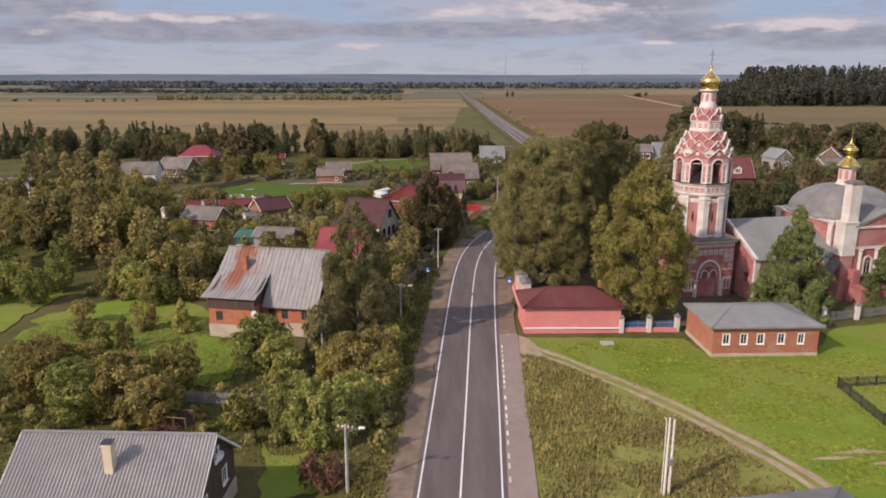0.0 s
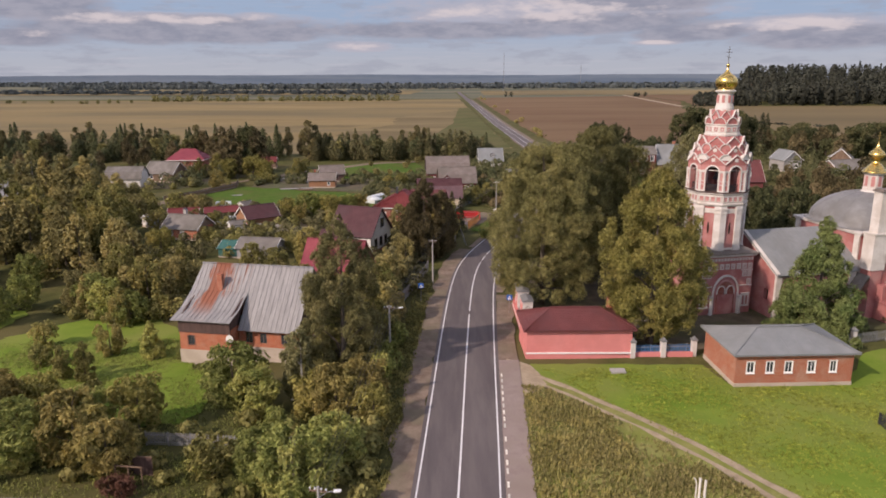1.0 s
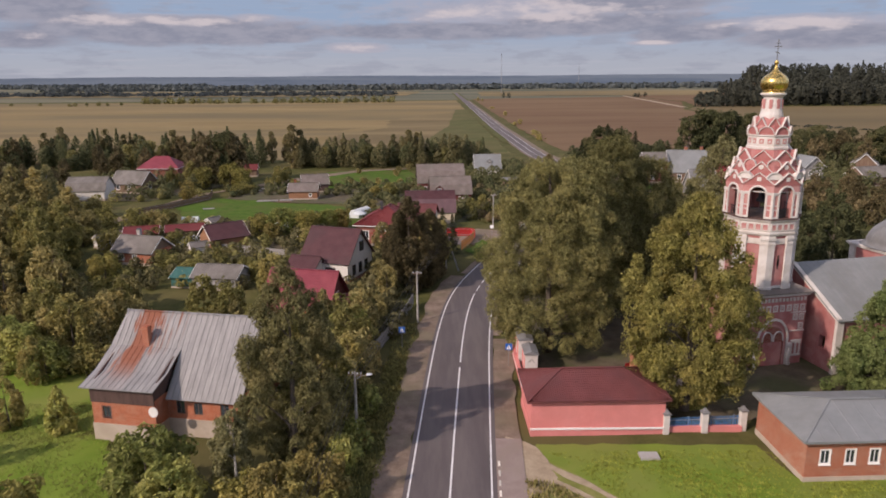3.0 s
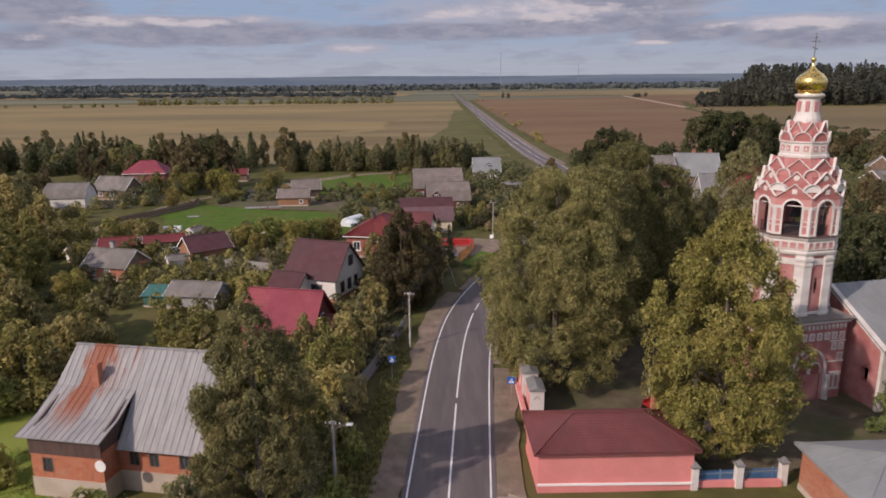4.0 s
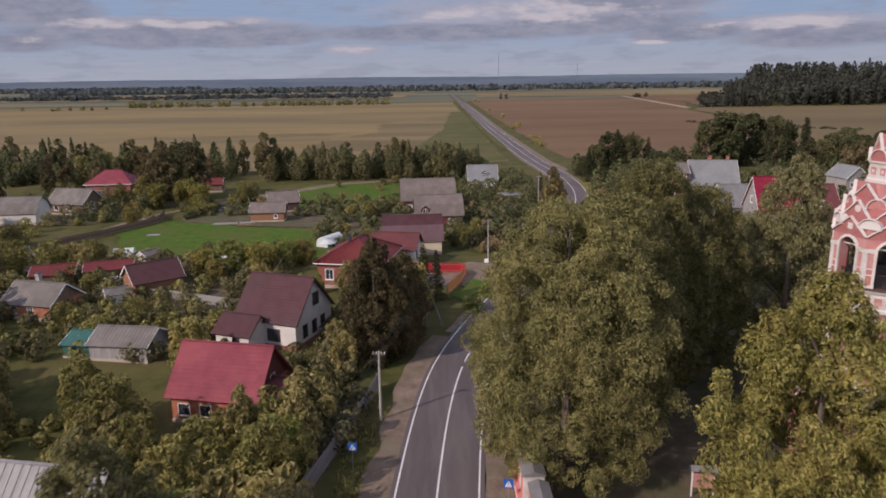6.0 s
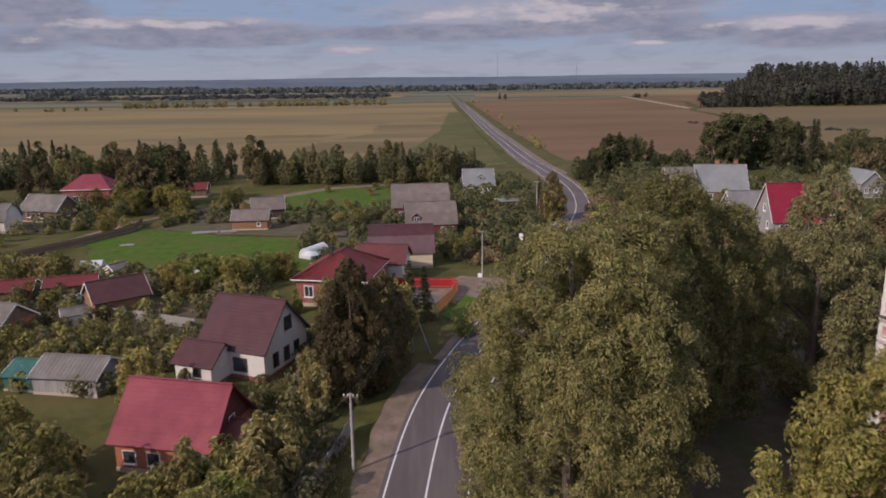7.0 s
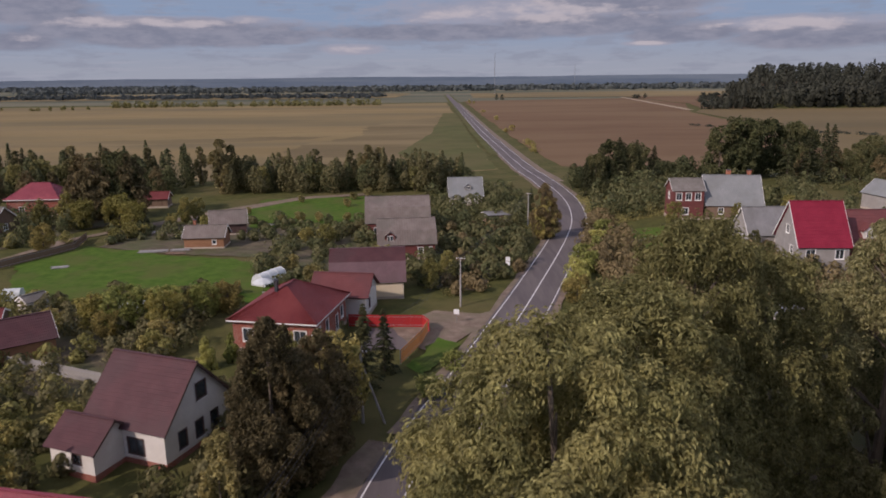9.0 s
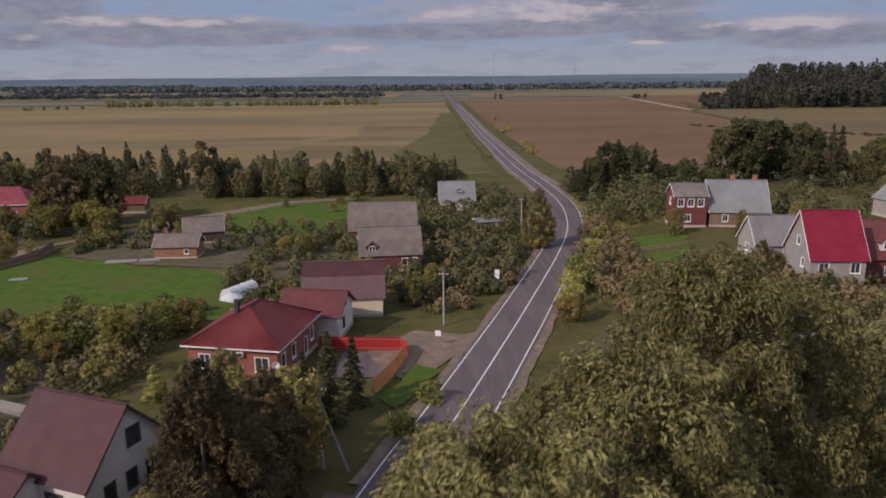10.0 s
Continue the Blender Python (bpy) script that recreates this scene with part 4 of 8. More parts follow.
plant(tree("broadleaf_tree", "tall olive poplar by the brick house", 51, 20.5, 5.7, 1.0, "egg", 160, 1.0, 62000, 0.215, "leaf_poplar", squash=1.25), [(-11.4, 89.8, 20.2)], 20.5)
plant(tree("broadleaf_tree", "tall dark olive tree at the bend of the road", 61, 18, 5.2, 0.4, "egg", 120, 0.95, 19000, 0.33, "leaf_dusky", squash=1.25), [(-2.6, 145.0, 16.2), (-4.6, 150, 13.0), (0.4, 150.5, 13.0), (-0.8, 147.0, 12.5), (35.8, 243.5, 12.5)], 18)

# garden trees: built once each, then copied
G1 = ("broadleaf_tree", "tall olive green garden tree", 71, 12, 3.7, 0.8, "egg", 60, 0.9, 4000, 0.50, "leaf_garden")
plant(tree(*G1, squash=1.2), [(-8.4, 97.5, 9.0), (-8.2, 106, 7.0), (-57, 137, 9.5), (-66, 147, 13), (-46, 132, 8), (-70, 155, 13), (-77, 148, 12), (-88, 162, 13), (-98, 172, 12), (-84, 178, 11), (-110, 186, 13), (-40, 160, 4.2), (36.0, 243, 9.5), (-80, 263, 9), (-47.2, 92.1, 4.6), (-43.9, 91.2, 5.4), (-44.6, 99.7, 6.2), (-48.2, 111.4, 6.4), (-86, 262, 7.5), (-72, 165.5, 12.5), (-75, 170, 11.5), (-69, 160, 11), (-78, 163, 12)], 12)
G2 = ("broadleaf_tree", "dense dark green garden tree", 72, 12, 3.9, 0.6, "round", 56, 0.95, 3700, 0.51, "leaf_garden")
plant(tree(*G2, squash=1.1), [(-17, 112, 8.5), (-9, 113, 8.0), (-22, 118, 8), (-27, 124, 9), (-33, 130, 8.5), (-47, 119, 9), (-54, 126, 9.5), (-25, 140.5, 8.5), (-92, 150, 10), (-104, 160, 10), (-5, 160, 9), (10.5, 205, 5.5), (13.5, 209, 5.8), (1.5, 157, 10), (-4.5, 157, 9), (80, 246, 5), (92, 247, 6.5), (66, 247, 6), (-52, 266, 6.5), (-49.5, 268.5, 6)], 12)
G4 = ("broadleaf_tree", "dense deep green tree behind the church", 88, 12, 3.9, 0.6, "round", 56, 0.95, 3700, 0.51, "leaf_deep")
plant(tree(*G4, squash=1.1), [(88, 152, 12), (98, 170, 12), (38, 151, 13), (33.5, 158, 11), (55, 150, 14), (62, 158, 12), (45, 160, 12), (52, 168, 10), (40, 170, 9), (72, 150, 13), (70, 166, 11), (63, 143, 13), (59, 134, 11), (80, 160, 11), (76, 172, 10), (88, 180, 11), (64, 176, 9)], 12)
G3 = ("birch_tree", "tall slender pale green birch", 73, 14, 2.7, 1.2, "column", 50, 0.8, 5600, 0.38, "leaf_silver")
plant(tree(*G3, bark="pale_bark", squash=1.3), [(-110, 214, 14), (-104, 220, 13), (-118, 208, 13), (-15.5, 84.5, 9.5), (-17.0, 86.0, 8), (-126, 214, 13), (-122, 220, 14)], 14)
S1 = ("fruit_tree", "low round green apple tree", 74, 5.5, 3.0, 0.4, "round", 44, 0.75, 3000, 0.33, "leaf_green")
plant(tree(*S1), [(-23.5, 85.5, 6.8), (-20.5, 82.5, 5.6), (-40.5, 71, 6.8), (-47, 112, 5), (-52, 116, 6), (-56, 119, 6), (-68, 112, 6), (-68, 120, 5.5), (-74, 116, 6), (-14.5, 107, 6), (-20, 105.5, 5.5), (-74, 132, 6), (-84, 128, 6.5)], 5.5)
S2 = ("fruit_tree", "low spreading fresh green garden tree", 75, 5.5, 3.3, 0.3, "round", 46, 0.75, 3300, 0.33, "leaf_green")
plant(tree(*S2), [(-12.3, 64.5, 6.6), (-15.8, 67.5, 5.8), (-9.2, 69.0, 5.0), (-33.5, 187, 6.5), (-29, 190, 5.5), (-36.5, 76.5, 5.5), (-100, 140, 6), (-9.8, 118.5, 5.5), (-24, 193, 5.0)], 5.5)
S3 = ("fruit_tree", "rusty brown autumn garden tree", 76, 5.5, 2.9, 0.3, "round", 44, 0.72, 2900, 0.33, "leaf_rust")
plant(tree(*S3), [(-10.6, 79.0, 6.0), (-7.8, 83.0, 5.0), (-35.5, 72.5, 7.2), (-46, 76, 7), (-49, 80.5, 6), (-31.5, 70.5, 6.0), (-35, 184, 4), (-21, 195, 5), (34.0, 197.5, 4.5), (-72, 236, 6.0)], 5.5)
S4 = ("fruit_tree", "yellow-green autumn garden tree", 77, 5.5, 2.9, 0.3, "round", 44, 0.72, 2900, 0.33, "leaf_yellow")
plant(tree(*S4), [(-32.0, 78.5, 6.2), (-43.5, 80.5, 5.6), (-13.5, 80.5, 5.2), (-6.6, 77.0, 4.2), (-39, 188, 5.0), (-27.5, 186, 6), (-57, 150, 5.5), (-75, 260, 7), (-67, 262, 8), (-62, 258, 7)], 5.5)
B1 = ("bush", "dense round green garden bush", 78, 2.6, 1.9, 0.0, "round", 16, 0.75, 1300, 0.29, "leaf_green")
plant(tree(*B1), [(-7.3, 87.5, 3.4), (-6.9, 92, 3.4), (-6.2, 99.5, 3), (-9.5, 102, 3.4), (-17.5, 77, 3), (-19, 72, 3), (-22.5, 70.5, 2.6), (-28, 92, 2.6), (-34.5, 99.8, 1.8), (10.6, 164, 2.6), (13.6, 171, 2.2), (30.2, 100, 2.0), (70, 99, 2.0), (40, 222, 3.4), (39.6, 216, 3.8), (37.4, 211, 3.6), (35.2, 205, 3.2), (43.5, 229, 3.4), (45.5, 235, 3.6), (48.8, 242, 4.0)], 2.6)
B2 = ("bush", "red-leaved round autumn bush", 79, 2.6, 1.9, 0.0, "round", 16, 0.75, 1300, 0.29, "leaf_red")
plant(tree(*B2), [(-10.8, 56.5, 3.2), (-41.0, 193, 3), (-28.6, 66.6, 2.0), (-30.0, 67.0, 1.7)], 2.6)
C1 = tree("thuja_tree", "small dense conical garden thuja", 80, 5.0, 1.75, 0.0, "cone", 34, 0.62, 4200, 0.24, "leaf_green")
plant(C1, [(-38.8, 99.2, 5.4), (-17.5, 172.5, 4.5), (-15, 175, 4)], 5.0)
C2 = spruce("spruce_tree", "tall dark green spruce tree", 81, 15, 3.4, "needle", 5200, 0.4)
plant(C2, [(3.0, 166.5, 10.5), (1.0, 163.5, 9.5), (5.0, 170.5, 8.5), (-27, 144, 8), (121, 307, 17), (128, 308, 18), (135, 308, 18.5), (66.5, 300, 16.5), (72, 301, 15), (61.5, 299, 14.5), (56.5, 298, 12), (78, 303, 13), (150, 350, 17), (157, 352, 18), (143, 348, 15), (-120, 322, 13), (-112, 328, 14), (-104, 326, 12.5), (-128, 330, 14), (36, 268, 8)], 15)

# woods and hedges round the village, scattered
OCC = [(-44, 101, 7), (-35, 90, 6), (-49, 109, 6), (-64, 113, 7), (-27, 107, 15), (-27, 55, 14), (-19, 133, 10), (-16, 152, 9), (-9, 184, 12), (1, 202, 9), (3, 252, 12), (6, 232, 10), (20, 291, 7), (-97, 283, 11), (-99, 250, 13), (-68, 291, 7), (-36, 238, 8), (-34, 251, 8), (-18, 211, 6), (-57, 166, 8), (-34, 142, 7), (-43, 178, 8), (78, 228, 7), (78, 209, 8), (88, 213, 7), (83, 257, 9), (71, 256, 6), (60, 183, 7), (122, 262, 8), (-119, 200, 10), (43, 118, 14), (68, 124, 20), (60, 222, 12), (-45, 225, 26), (-66, 225, 20), (-24, 281, 19), (-24, 208, 10), (-30, 169, 7)]


def clear(x, y, pad):
    if any((x - a) ** 2 + (y - b) ** 2 < (r + pad) ** 2 for a, b, r in OCC):
        return False
    q = min(ROAD, key=lambda p: (p[0] - x) ** 2 + (p[1] - y) ** 2)
    return (q[0] - x) ** 2 + (q[1] - y) ** 2 > (7.0 + pad) ** 2


def sow(seed, x0, x1, y0, y1, count, gap, h0, h1, pad=1.0):
    """Scattered places for trees in a stretch of the plan, clear of houses, road and one another."""
    rng = random.Random(seed)
    got = []
    for _ in range(count * 25):
        if len(got) >= count:
            break
        x, y = rng.uniform(x0, x1), rng.uniform(y0, y1)
        if clear(x, y, pad) and all((x - a) ** 2 + (y - b) ** 2 > gap * gap for a, b, h in got):
            h = rng.uniform(h0, h1)
            if -64 < x < -26 and 144 < y < 206:
                if h0 > 6:
                    continue
                h = min(h, 3.4)
            got.append((x, y, h))
    return got


T1 = ("alder_tree", "dark green tree in the belt behind the village", 91, 12, 3.6, 0.5, "egg", 30, 1.3, 1100, 0.84, "leaf_dusky")
T2 = ("broadleaf_tree", "olive tree in the belt behind the village", 92, 12, 3.9, 0.3, "round", 30, 1.35, 1100, 0.84, "leaf_olive")
T3 = ("aspen_tree", "slender grey-green tree in the belt behind the village", 93, 13, 2.7, 0.4, "column", 26, 1.15, 1400, 0.66, "leaf_dark")
T6 = ("maple_tree", "large dark green tree behind the houses", 99, 16, 6.0, 0.4, "round", 60, 1.6, 3600, 0.80, "leaf_deep")
plant(tree(*T6, squash=1.1), [(104, 318, 17), (112, 321, 19.5), (164, 291, 13), (171, 296, 14), (180, 300, 14), (151, 286, 9), (148, 300, 12), (116, 326, 17), (124, 330, 19), (133, 330, 18), (110, 318, 12), (141, 336, 16), (168, 340, 13), (176, 330, 12), (-72, 276, 17), (60, 302, 12), (66, 304, 14.5), (72.5, 303, 13), (146, 310, 12), (160, 316, 11)], 16)
plant(tree(*T1, squash=1.15), [(-68.5, 274, 17), (-77, 272, 16.5), (-82, 270, 12), (-95, 318, 14.5)] + sow(1, -210, -62, 312, 340, 14, 6, 9, 13) + sow(3, 128, 195, 268, 322, 14, 8, 8, 13) + sow(61, 96, 150, 150, 212, 16, 7, 8, 13) + sow(4, -150, -100, 238, 310, 12, 6, 7, 11) + sow(5, 100, 160, 205, 226, 6, 7, 6, 9), 12)
plant(tree(*T2, squash=1.15), sow(6, -210, -62, 310, 336, 10, 6, 7, 11) + sow(7, -48, 16, 312, 330, 8, 6, 7, 10) + sow(9, -150, -96, 118, 205, 16, 6, 7, 12), 12)
plant(tree(*T3, squash=1.3), [(-56.5, 313, 17), (-53.5, 315, 15), (-10, 316, 14.5), (-6.5, 318, 13.5), (9, 308, 13)] + sow(11, -200, -64, 318, 340, 12, 6, 10, 15) + sow(12, -45, 14, 316, 332, 5, 6, 10, 13), 13)
T4 = ("poplar_tree", "tall slender grey-green tree in the gardens", 96, 10, 2.3, 0.3, "column", 46, 0.75, 1900, 0.52, "leaf_pale")
T5 = ("willow_tree", "tall grey-green willow in the gardens", 97, 10, 3.3, 0.3, "round", 48, 0.9, 1900, 0.58, "leaf_pale")
plant(tree(*T4, squash=1.25), [(-56, 132, 12.5), (-53.5, 130, 11), (-59, 134.5, 12), (-71, 139.6, 13), (-67.5, 138, 12), (-74, 142, 12), (-81, 146, 12), (-84.5, 148, 11), (-98, 204, 14), (-103, 203, 14.5), (-108, 202, 14), (-114, 201, 13)] + sow(41, -104, -82, 128, 204, 18, 4.6, 7, 12, -1.0) + sow(45, -64, -42, 116, 136, 8, 4.0, 6.1, 8, -1.0) + sow(42, -30, -8, 104, 131, 8, 4.0, 6, 8.5, -1.0), 10)
plant(tree(*T5, squash=1.2), sow(43, -112, -82, 122, 204, 16, 5.0, 7, 11, -1.0) + sow(46, -60, -44, 118, 140, 5, 4.0, 6.1, 8, -1.0) + sow(44, -14, -5, 134, 172, 4, 4.0, 5, 7, -0.5), 10)
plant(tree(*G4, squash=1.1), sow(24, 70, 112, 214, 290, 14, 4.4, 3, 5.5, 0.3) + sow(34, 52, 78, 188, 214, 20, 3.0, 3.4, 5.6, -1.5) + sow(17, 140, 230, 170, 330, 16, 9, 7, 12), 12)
U1 = ("fruit_tree", "low green tree in the gardens", 94, 5.0, 2.7, 0.2, "round", 24, 0.95, 850, 0.55, "leaf_garden")
U2 = ("fruit_tree", "low olive-yellow tree in the gardens", 95, 5.0, 2.6, 0.2, "round", 24, 0.95, 850, 0.55, "leaf_pale")
plant(tree(*U1), sow(21, -90, -26, 112, 200, 34, 3.8, 3.2, 6.0, -0.5) + sow(26, -30, -7.5, 96, 132, 16, 3.0, 3.0, 6.0, -0.5) + sow(22, -20, 4, 206, 262, 4, 3.4, 2.6, 4.6, -0.5) + sow(23, -66, -26, 240, 268, 8, 4.0, 2.4, 4.0, -2) + sow(25, -60, -14, 60, 104, 8, 5, 2.5, 4.5, 0.2), 5.0)
plant(tree(*U2), sow(31, -90, -26, 113, 200, 26, 3.8, 3.4, 6.5, -0.5) + sow(36, -30, -7.0, 98, 130, 12, 3.0, 3.0, 6.5, -0.5) + sow(32, -18, 4, 208, 262, 3, 3.4, 2.4, 4.4, -0.5) + sow(33, -140, -84, 205, 250, 12, 4.5, 3, 6) + sow(37, -40, -8, 262, 306, 10, 4, 1.6, 3.0, -8.0), 5.0)


def wood(name, label, seed, places, leaves, size, leaf, R=0.0, category="forest", spread=0.28, spiky=0.0):
    """A far wood: many crowns, each of leaf sprays, joined into one mesh; some of them pointed."""
    g = np.random.default_rng(seed)
    V = []
    for x, y, h in places:
        z0 = lie(x, y)
        t = g.random(leaves)
        a = g.uniform(0, 2 * math.pi, leaves)
        wide = (R or 0.34 + 0.52 * h) * g.uniform(0.75, 1.25)
        if g.random() < spiky:
            w = (1.03 - t) ** 0.85 * wide * 1.05
            h *= 1.2
        else:
            p = g.uniform(0.75, 1.25)
            w = np.sin(np.pi * (0.10 + 0.88 * t) ** p) ** g.uniform(0.55, 0.95) * wide
        w = w * (1 + 0.20 * np.sin(a * 3 + x) + 0.18 * np.sin(t * 13 + a * 2 + y))
        r = w * (0.55 + 0.50 * g.random(leaves))
        P = np.stack([x + r * np.cos(a), y + r * np.sin(a), z0 + h * (0.02 + 0.98 * t)], 1)
        N = np.stack([np.cos(a), np.sin(a), (t - 0.4) * 1.6], 1) + g.normal(size=(leaves, 3)) * spread
        N /= np.linalg.norm(N, axis=1)[:, None]
        T = np.cross(N, g.normal(size=(leaves, 3)))
        T /= np.linalg.norm(T, axis=1)[:, None]
        B = np.cross(N, T)
        s = size * g.uniform(0.6, 1.3, leaves)[:, None]
        V.append(np.stack([P - T * s * 0.6, P - B * s * 0.42, P + T * s * 0.6, P + B * s * 0.42], 1).reshape(-1, 3))
    V = np.concatenate(V)
    mesh = bpy.data.meshes.new(name)
    mesh.from_pydata(V.tolist(), [], [(4 * i, 4 * i + 1, 4 * i + 2, 4 * i + 3) for i in range(len(V) // 4)])
    mesh.materials.append(M[leaf])
    return tagged(new(name, mesh), label, category, kind="stuff")


rng = random.Random(7)
wood("forest", "dark mixed forest on a low hill behind the fields", 3, [(x + 0.44 * d, 838 + 0.02 * (x - 280) + d, rng.uniform(20, 27)) for x, d in ((rng.uniform(316, 1100), 330 * rng.random() ** 1.5) for _ in range(1250))], 105, 2.5, "wood_far", 5.4, spread=0.12, spiky=0.06)
wood("tree_row", "long row of trees between the fields", 4, [(x, 1060 + 0.02 * x + rng.uniform(-8, 8), rng.uniform(5, 9)) for x in (rng.uniform(-420, -60) for _ in range(90))], 36, 2.2, "leaf_olive", 4.0)
wood("tree_row", "scattered shrubs on the field edge", 5, [(x, 1010 + 0.03 * x + rng.uniform(-25, 25), rng.uniform(3, 6)) for x in (rng.uniform(-700, -420) for _ in range(18))], 36, 1.9, "leaf_olive", 3.0)
# farthest belts: pale bluish leaves stand in for haze
wood("forest", "distant tree belt with haze painted into its leaf colour", 6, [(x, 1430 + rng.uniform(-40, 140) + 0.1 * abs(x), rng.uniform(4, 10) * (0.75 + 0.6 * noise.noise((x * 0.006, 0, 2)))) for x in (rng.uniform(-1500, -90) for _ in range(620))], 26, 4.2, "wood_haze", 8.5, spread=0.1)
wood("forest", "distant tree belt with haze painted into its leaf colour", 8, [(x, 2050 + rng.uniform(-60, 200), rng.uniform(9, 15)) for x in (rng.uniform(-1100, 1900) for _ in range(1100))], 16, 8.0, "wood_haze", 15.0, spread=0.1)
wood("forest", "distant tree belt with haze painted into its leaf colour", 9, [(x, 2700 + rng.uniform(-100, 250), rng.uniform(6, 15)) for x in (rng.uniform(-3000, -900) for _ in range(700))], 16, 10.0, "wood_haze", 20.0, spread=0.1)
wood("tree_row", "roadside shrubs along the country road", 10, [(60 + rng.uniform(-3, 6), y, rng.uniform(2, 5)) for y in (430, 455, 470, 560, 570, 690, 830, 1080, 1095, 1110)], 90, 0.9, "leaf_rust", 2.4)
wood("tree_row", "bushes on the far field edge", 11, [(x, 1240 + rng.uniform(-20, 20), rng.uniform(5, 10)) for x in (110, 118, 330, 335, 350, 460, 470, 480, 490, 500, 510)], 50, 2.0, "wood_far", 4.5)
wood("tree_row", "low shrubs along the field boundary", 13, [(200 + 130 * k + rng.uniform(-4, 4), 600 - 190 * k + rng.uniform(-4, 4), rng.uniform(0.7, 1.5)) for k in (rng.random() for _ in range(60))], 40, 0.7, "wood_far", 2.6)
wood("tree_row", "dark wooded field edge by the track", 12, [(rng.uniform(290, 345) + 0.36 * d, 838 + d, rng.uniform(4, 9)) for d in (rng.uniform(0, 420) for _ in range(90))], 40, 2.4, "wood_far", 4.0)

wood("tree_belt", "dense belt of olive trees and shrubs behind the village", 21, [(x, 312 + 0.03 * x + 24 * rng.random(), rng.uniform(5, 12)) for x in (rng.uniform(-58, 20) for _ in range(74))], 620, 0.56, "leaf_dark", 2.6, spiky=0.12)
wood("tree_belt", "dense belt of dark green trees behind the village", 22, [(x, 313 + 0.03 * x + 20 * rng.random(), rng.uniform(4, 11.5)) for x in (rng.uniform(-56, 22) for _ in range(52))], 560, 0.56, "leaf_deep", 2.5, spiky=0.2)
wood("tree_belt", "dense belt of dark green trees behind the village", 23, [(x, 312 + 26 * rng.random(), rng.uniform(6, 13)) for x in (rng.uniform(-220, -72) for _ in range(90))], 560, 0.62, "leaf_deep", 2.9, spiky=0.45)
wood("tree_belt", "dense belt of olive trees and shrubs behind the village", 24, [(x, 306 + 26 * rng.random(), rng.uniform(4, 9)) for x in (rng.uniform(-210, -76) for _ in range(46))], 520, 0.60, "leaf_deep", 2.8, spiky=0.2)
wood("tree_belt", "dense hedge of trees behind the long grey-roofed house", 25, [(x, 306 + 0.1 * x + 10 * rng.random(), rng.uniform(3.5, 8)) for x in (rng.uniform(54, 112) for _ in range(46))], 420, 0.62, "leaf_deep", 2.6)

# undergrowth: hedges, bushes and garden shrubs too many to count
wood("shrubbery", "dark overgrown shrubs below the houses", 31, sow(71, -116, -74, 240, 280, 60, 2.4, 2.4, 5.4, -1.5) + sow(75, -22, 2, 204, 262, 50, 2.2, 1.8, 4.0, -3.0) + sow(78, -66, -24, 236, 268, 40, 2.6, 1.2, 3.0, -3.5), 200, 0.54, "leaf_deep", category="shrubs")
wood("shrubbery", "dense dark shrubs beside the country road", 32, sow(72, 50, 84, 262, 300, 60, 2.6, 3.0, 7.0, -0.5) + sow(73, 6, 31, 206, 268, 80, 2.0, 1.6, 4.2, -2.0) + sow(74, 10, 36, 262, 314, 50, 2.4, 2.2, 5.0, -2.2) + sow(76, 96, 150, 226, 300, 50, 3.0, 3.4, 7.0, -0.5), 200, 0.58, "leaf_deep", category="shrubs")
wood("shrubbery", "olive shrubs and young trees on rough ground", 33, sow(51, 42, 84, 176, 216, 110, 2.2, 2.4, 5.6, -4.0) + sow(52, 42, 54, 210, 266, 50, 1.9, 1.8, 3.8, -3.0) + sow(53, 12, 32, 200, 262, 40, 2.2, 1.2, 2.8, -1.8) + sow(58, 70, 112, 206, 222, 34, 2.4, 2.4, 4.6, -4.0), 230, 0.50, "leaf_dusky", category="shrubs")
wood("shrubbery", "mixed green garden shrubs between the cottages", 34, sow(57, -62, -22, 146, 200, 110, 2.2, 1.5, 3.4, -3.2) + sow(59, -16, -2.5, 122, 166, 60, 1.7, 1.2, 3.0, -3.0) + sow(60, -46, -22, 196, 206, 24, 1.9, 1.2, 2.4, -12.0), 230, 0.43, "leaf_dark", category="shrubs")
wood("shrubbery", "low olive garden shrubs", 35, sow(55, -60, -14, 60, 80, 30, 2.6, 1.0, 2.2, -1.0) + sow(62, -62, -8, 113, 132, 60, 2.4, 1.2, 3.2, -2.5) + sow(65, -8.6, -5.6, 62, 100, 22, 1.6, 0.9, 2.2, -4.0) + sow(63, -62, -22, 146, 200, 50, 2.6, 1.5, 3.2, -3.2) + sow(64, -150, -70, 196, 246, 60, 3.4, 1.5, 4.0, -2.0), 230, 0.43, "leaf_garden", category="shrubs")
# ---------------------------------------------------------------- houses


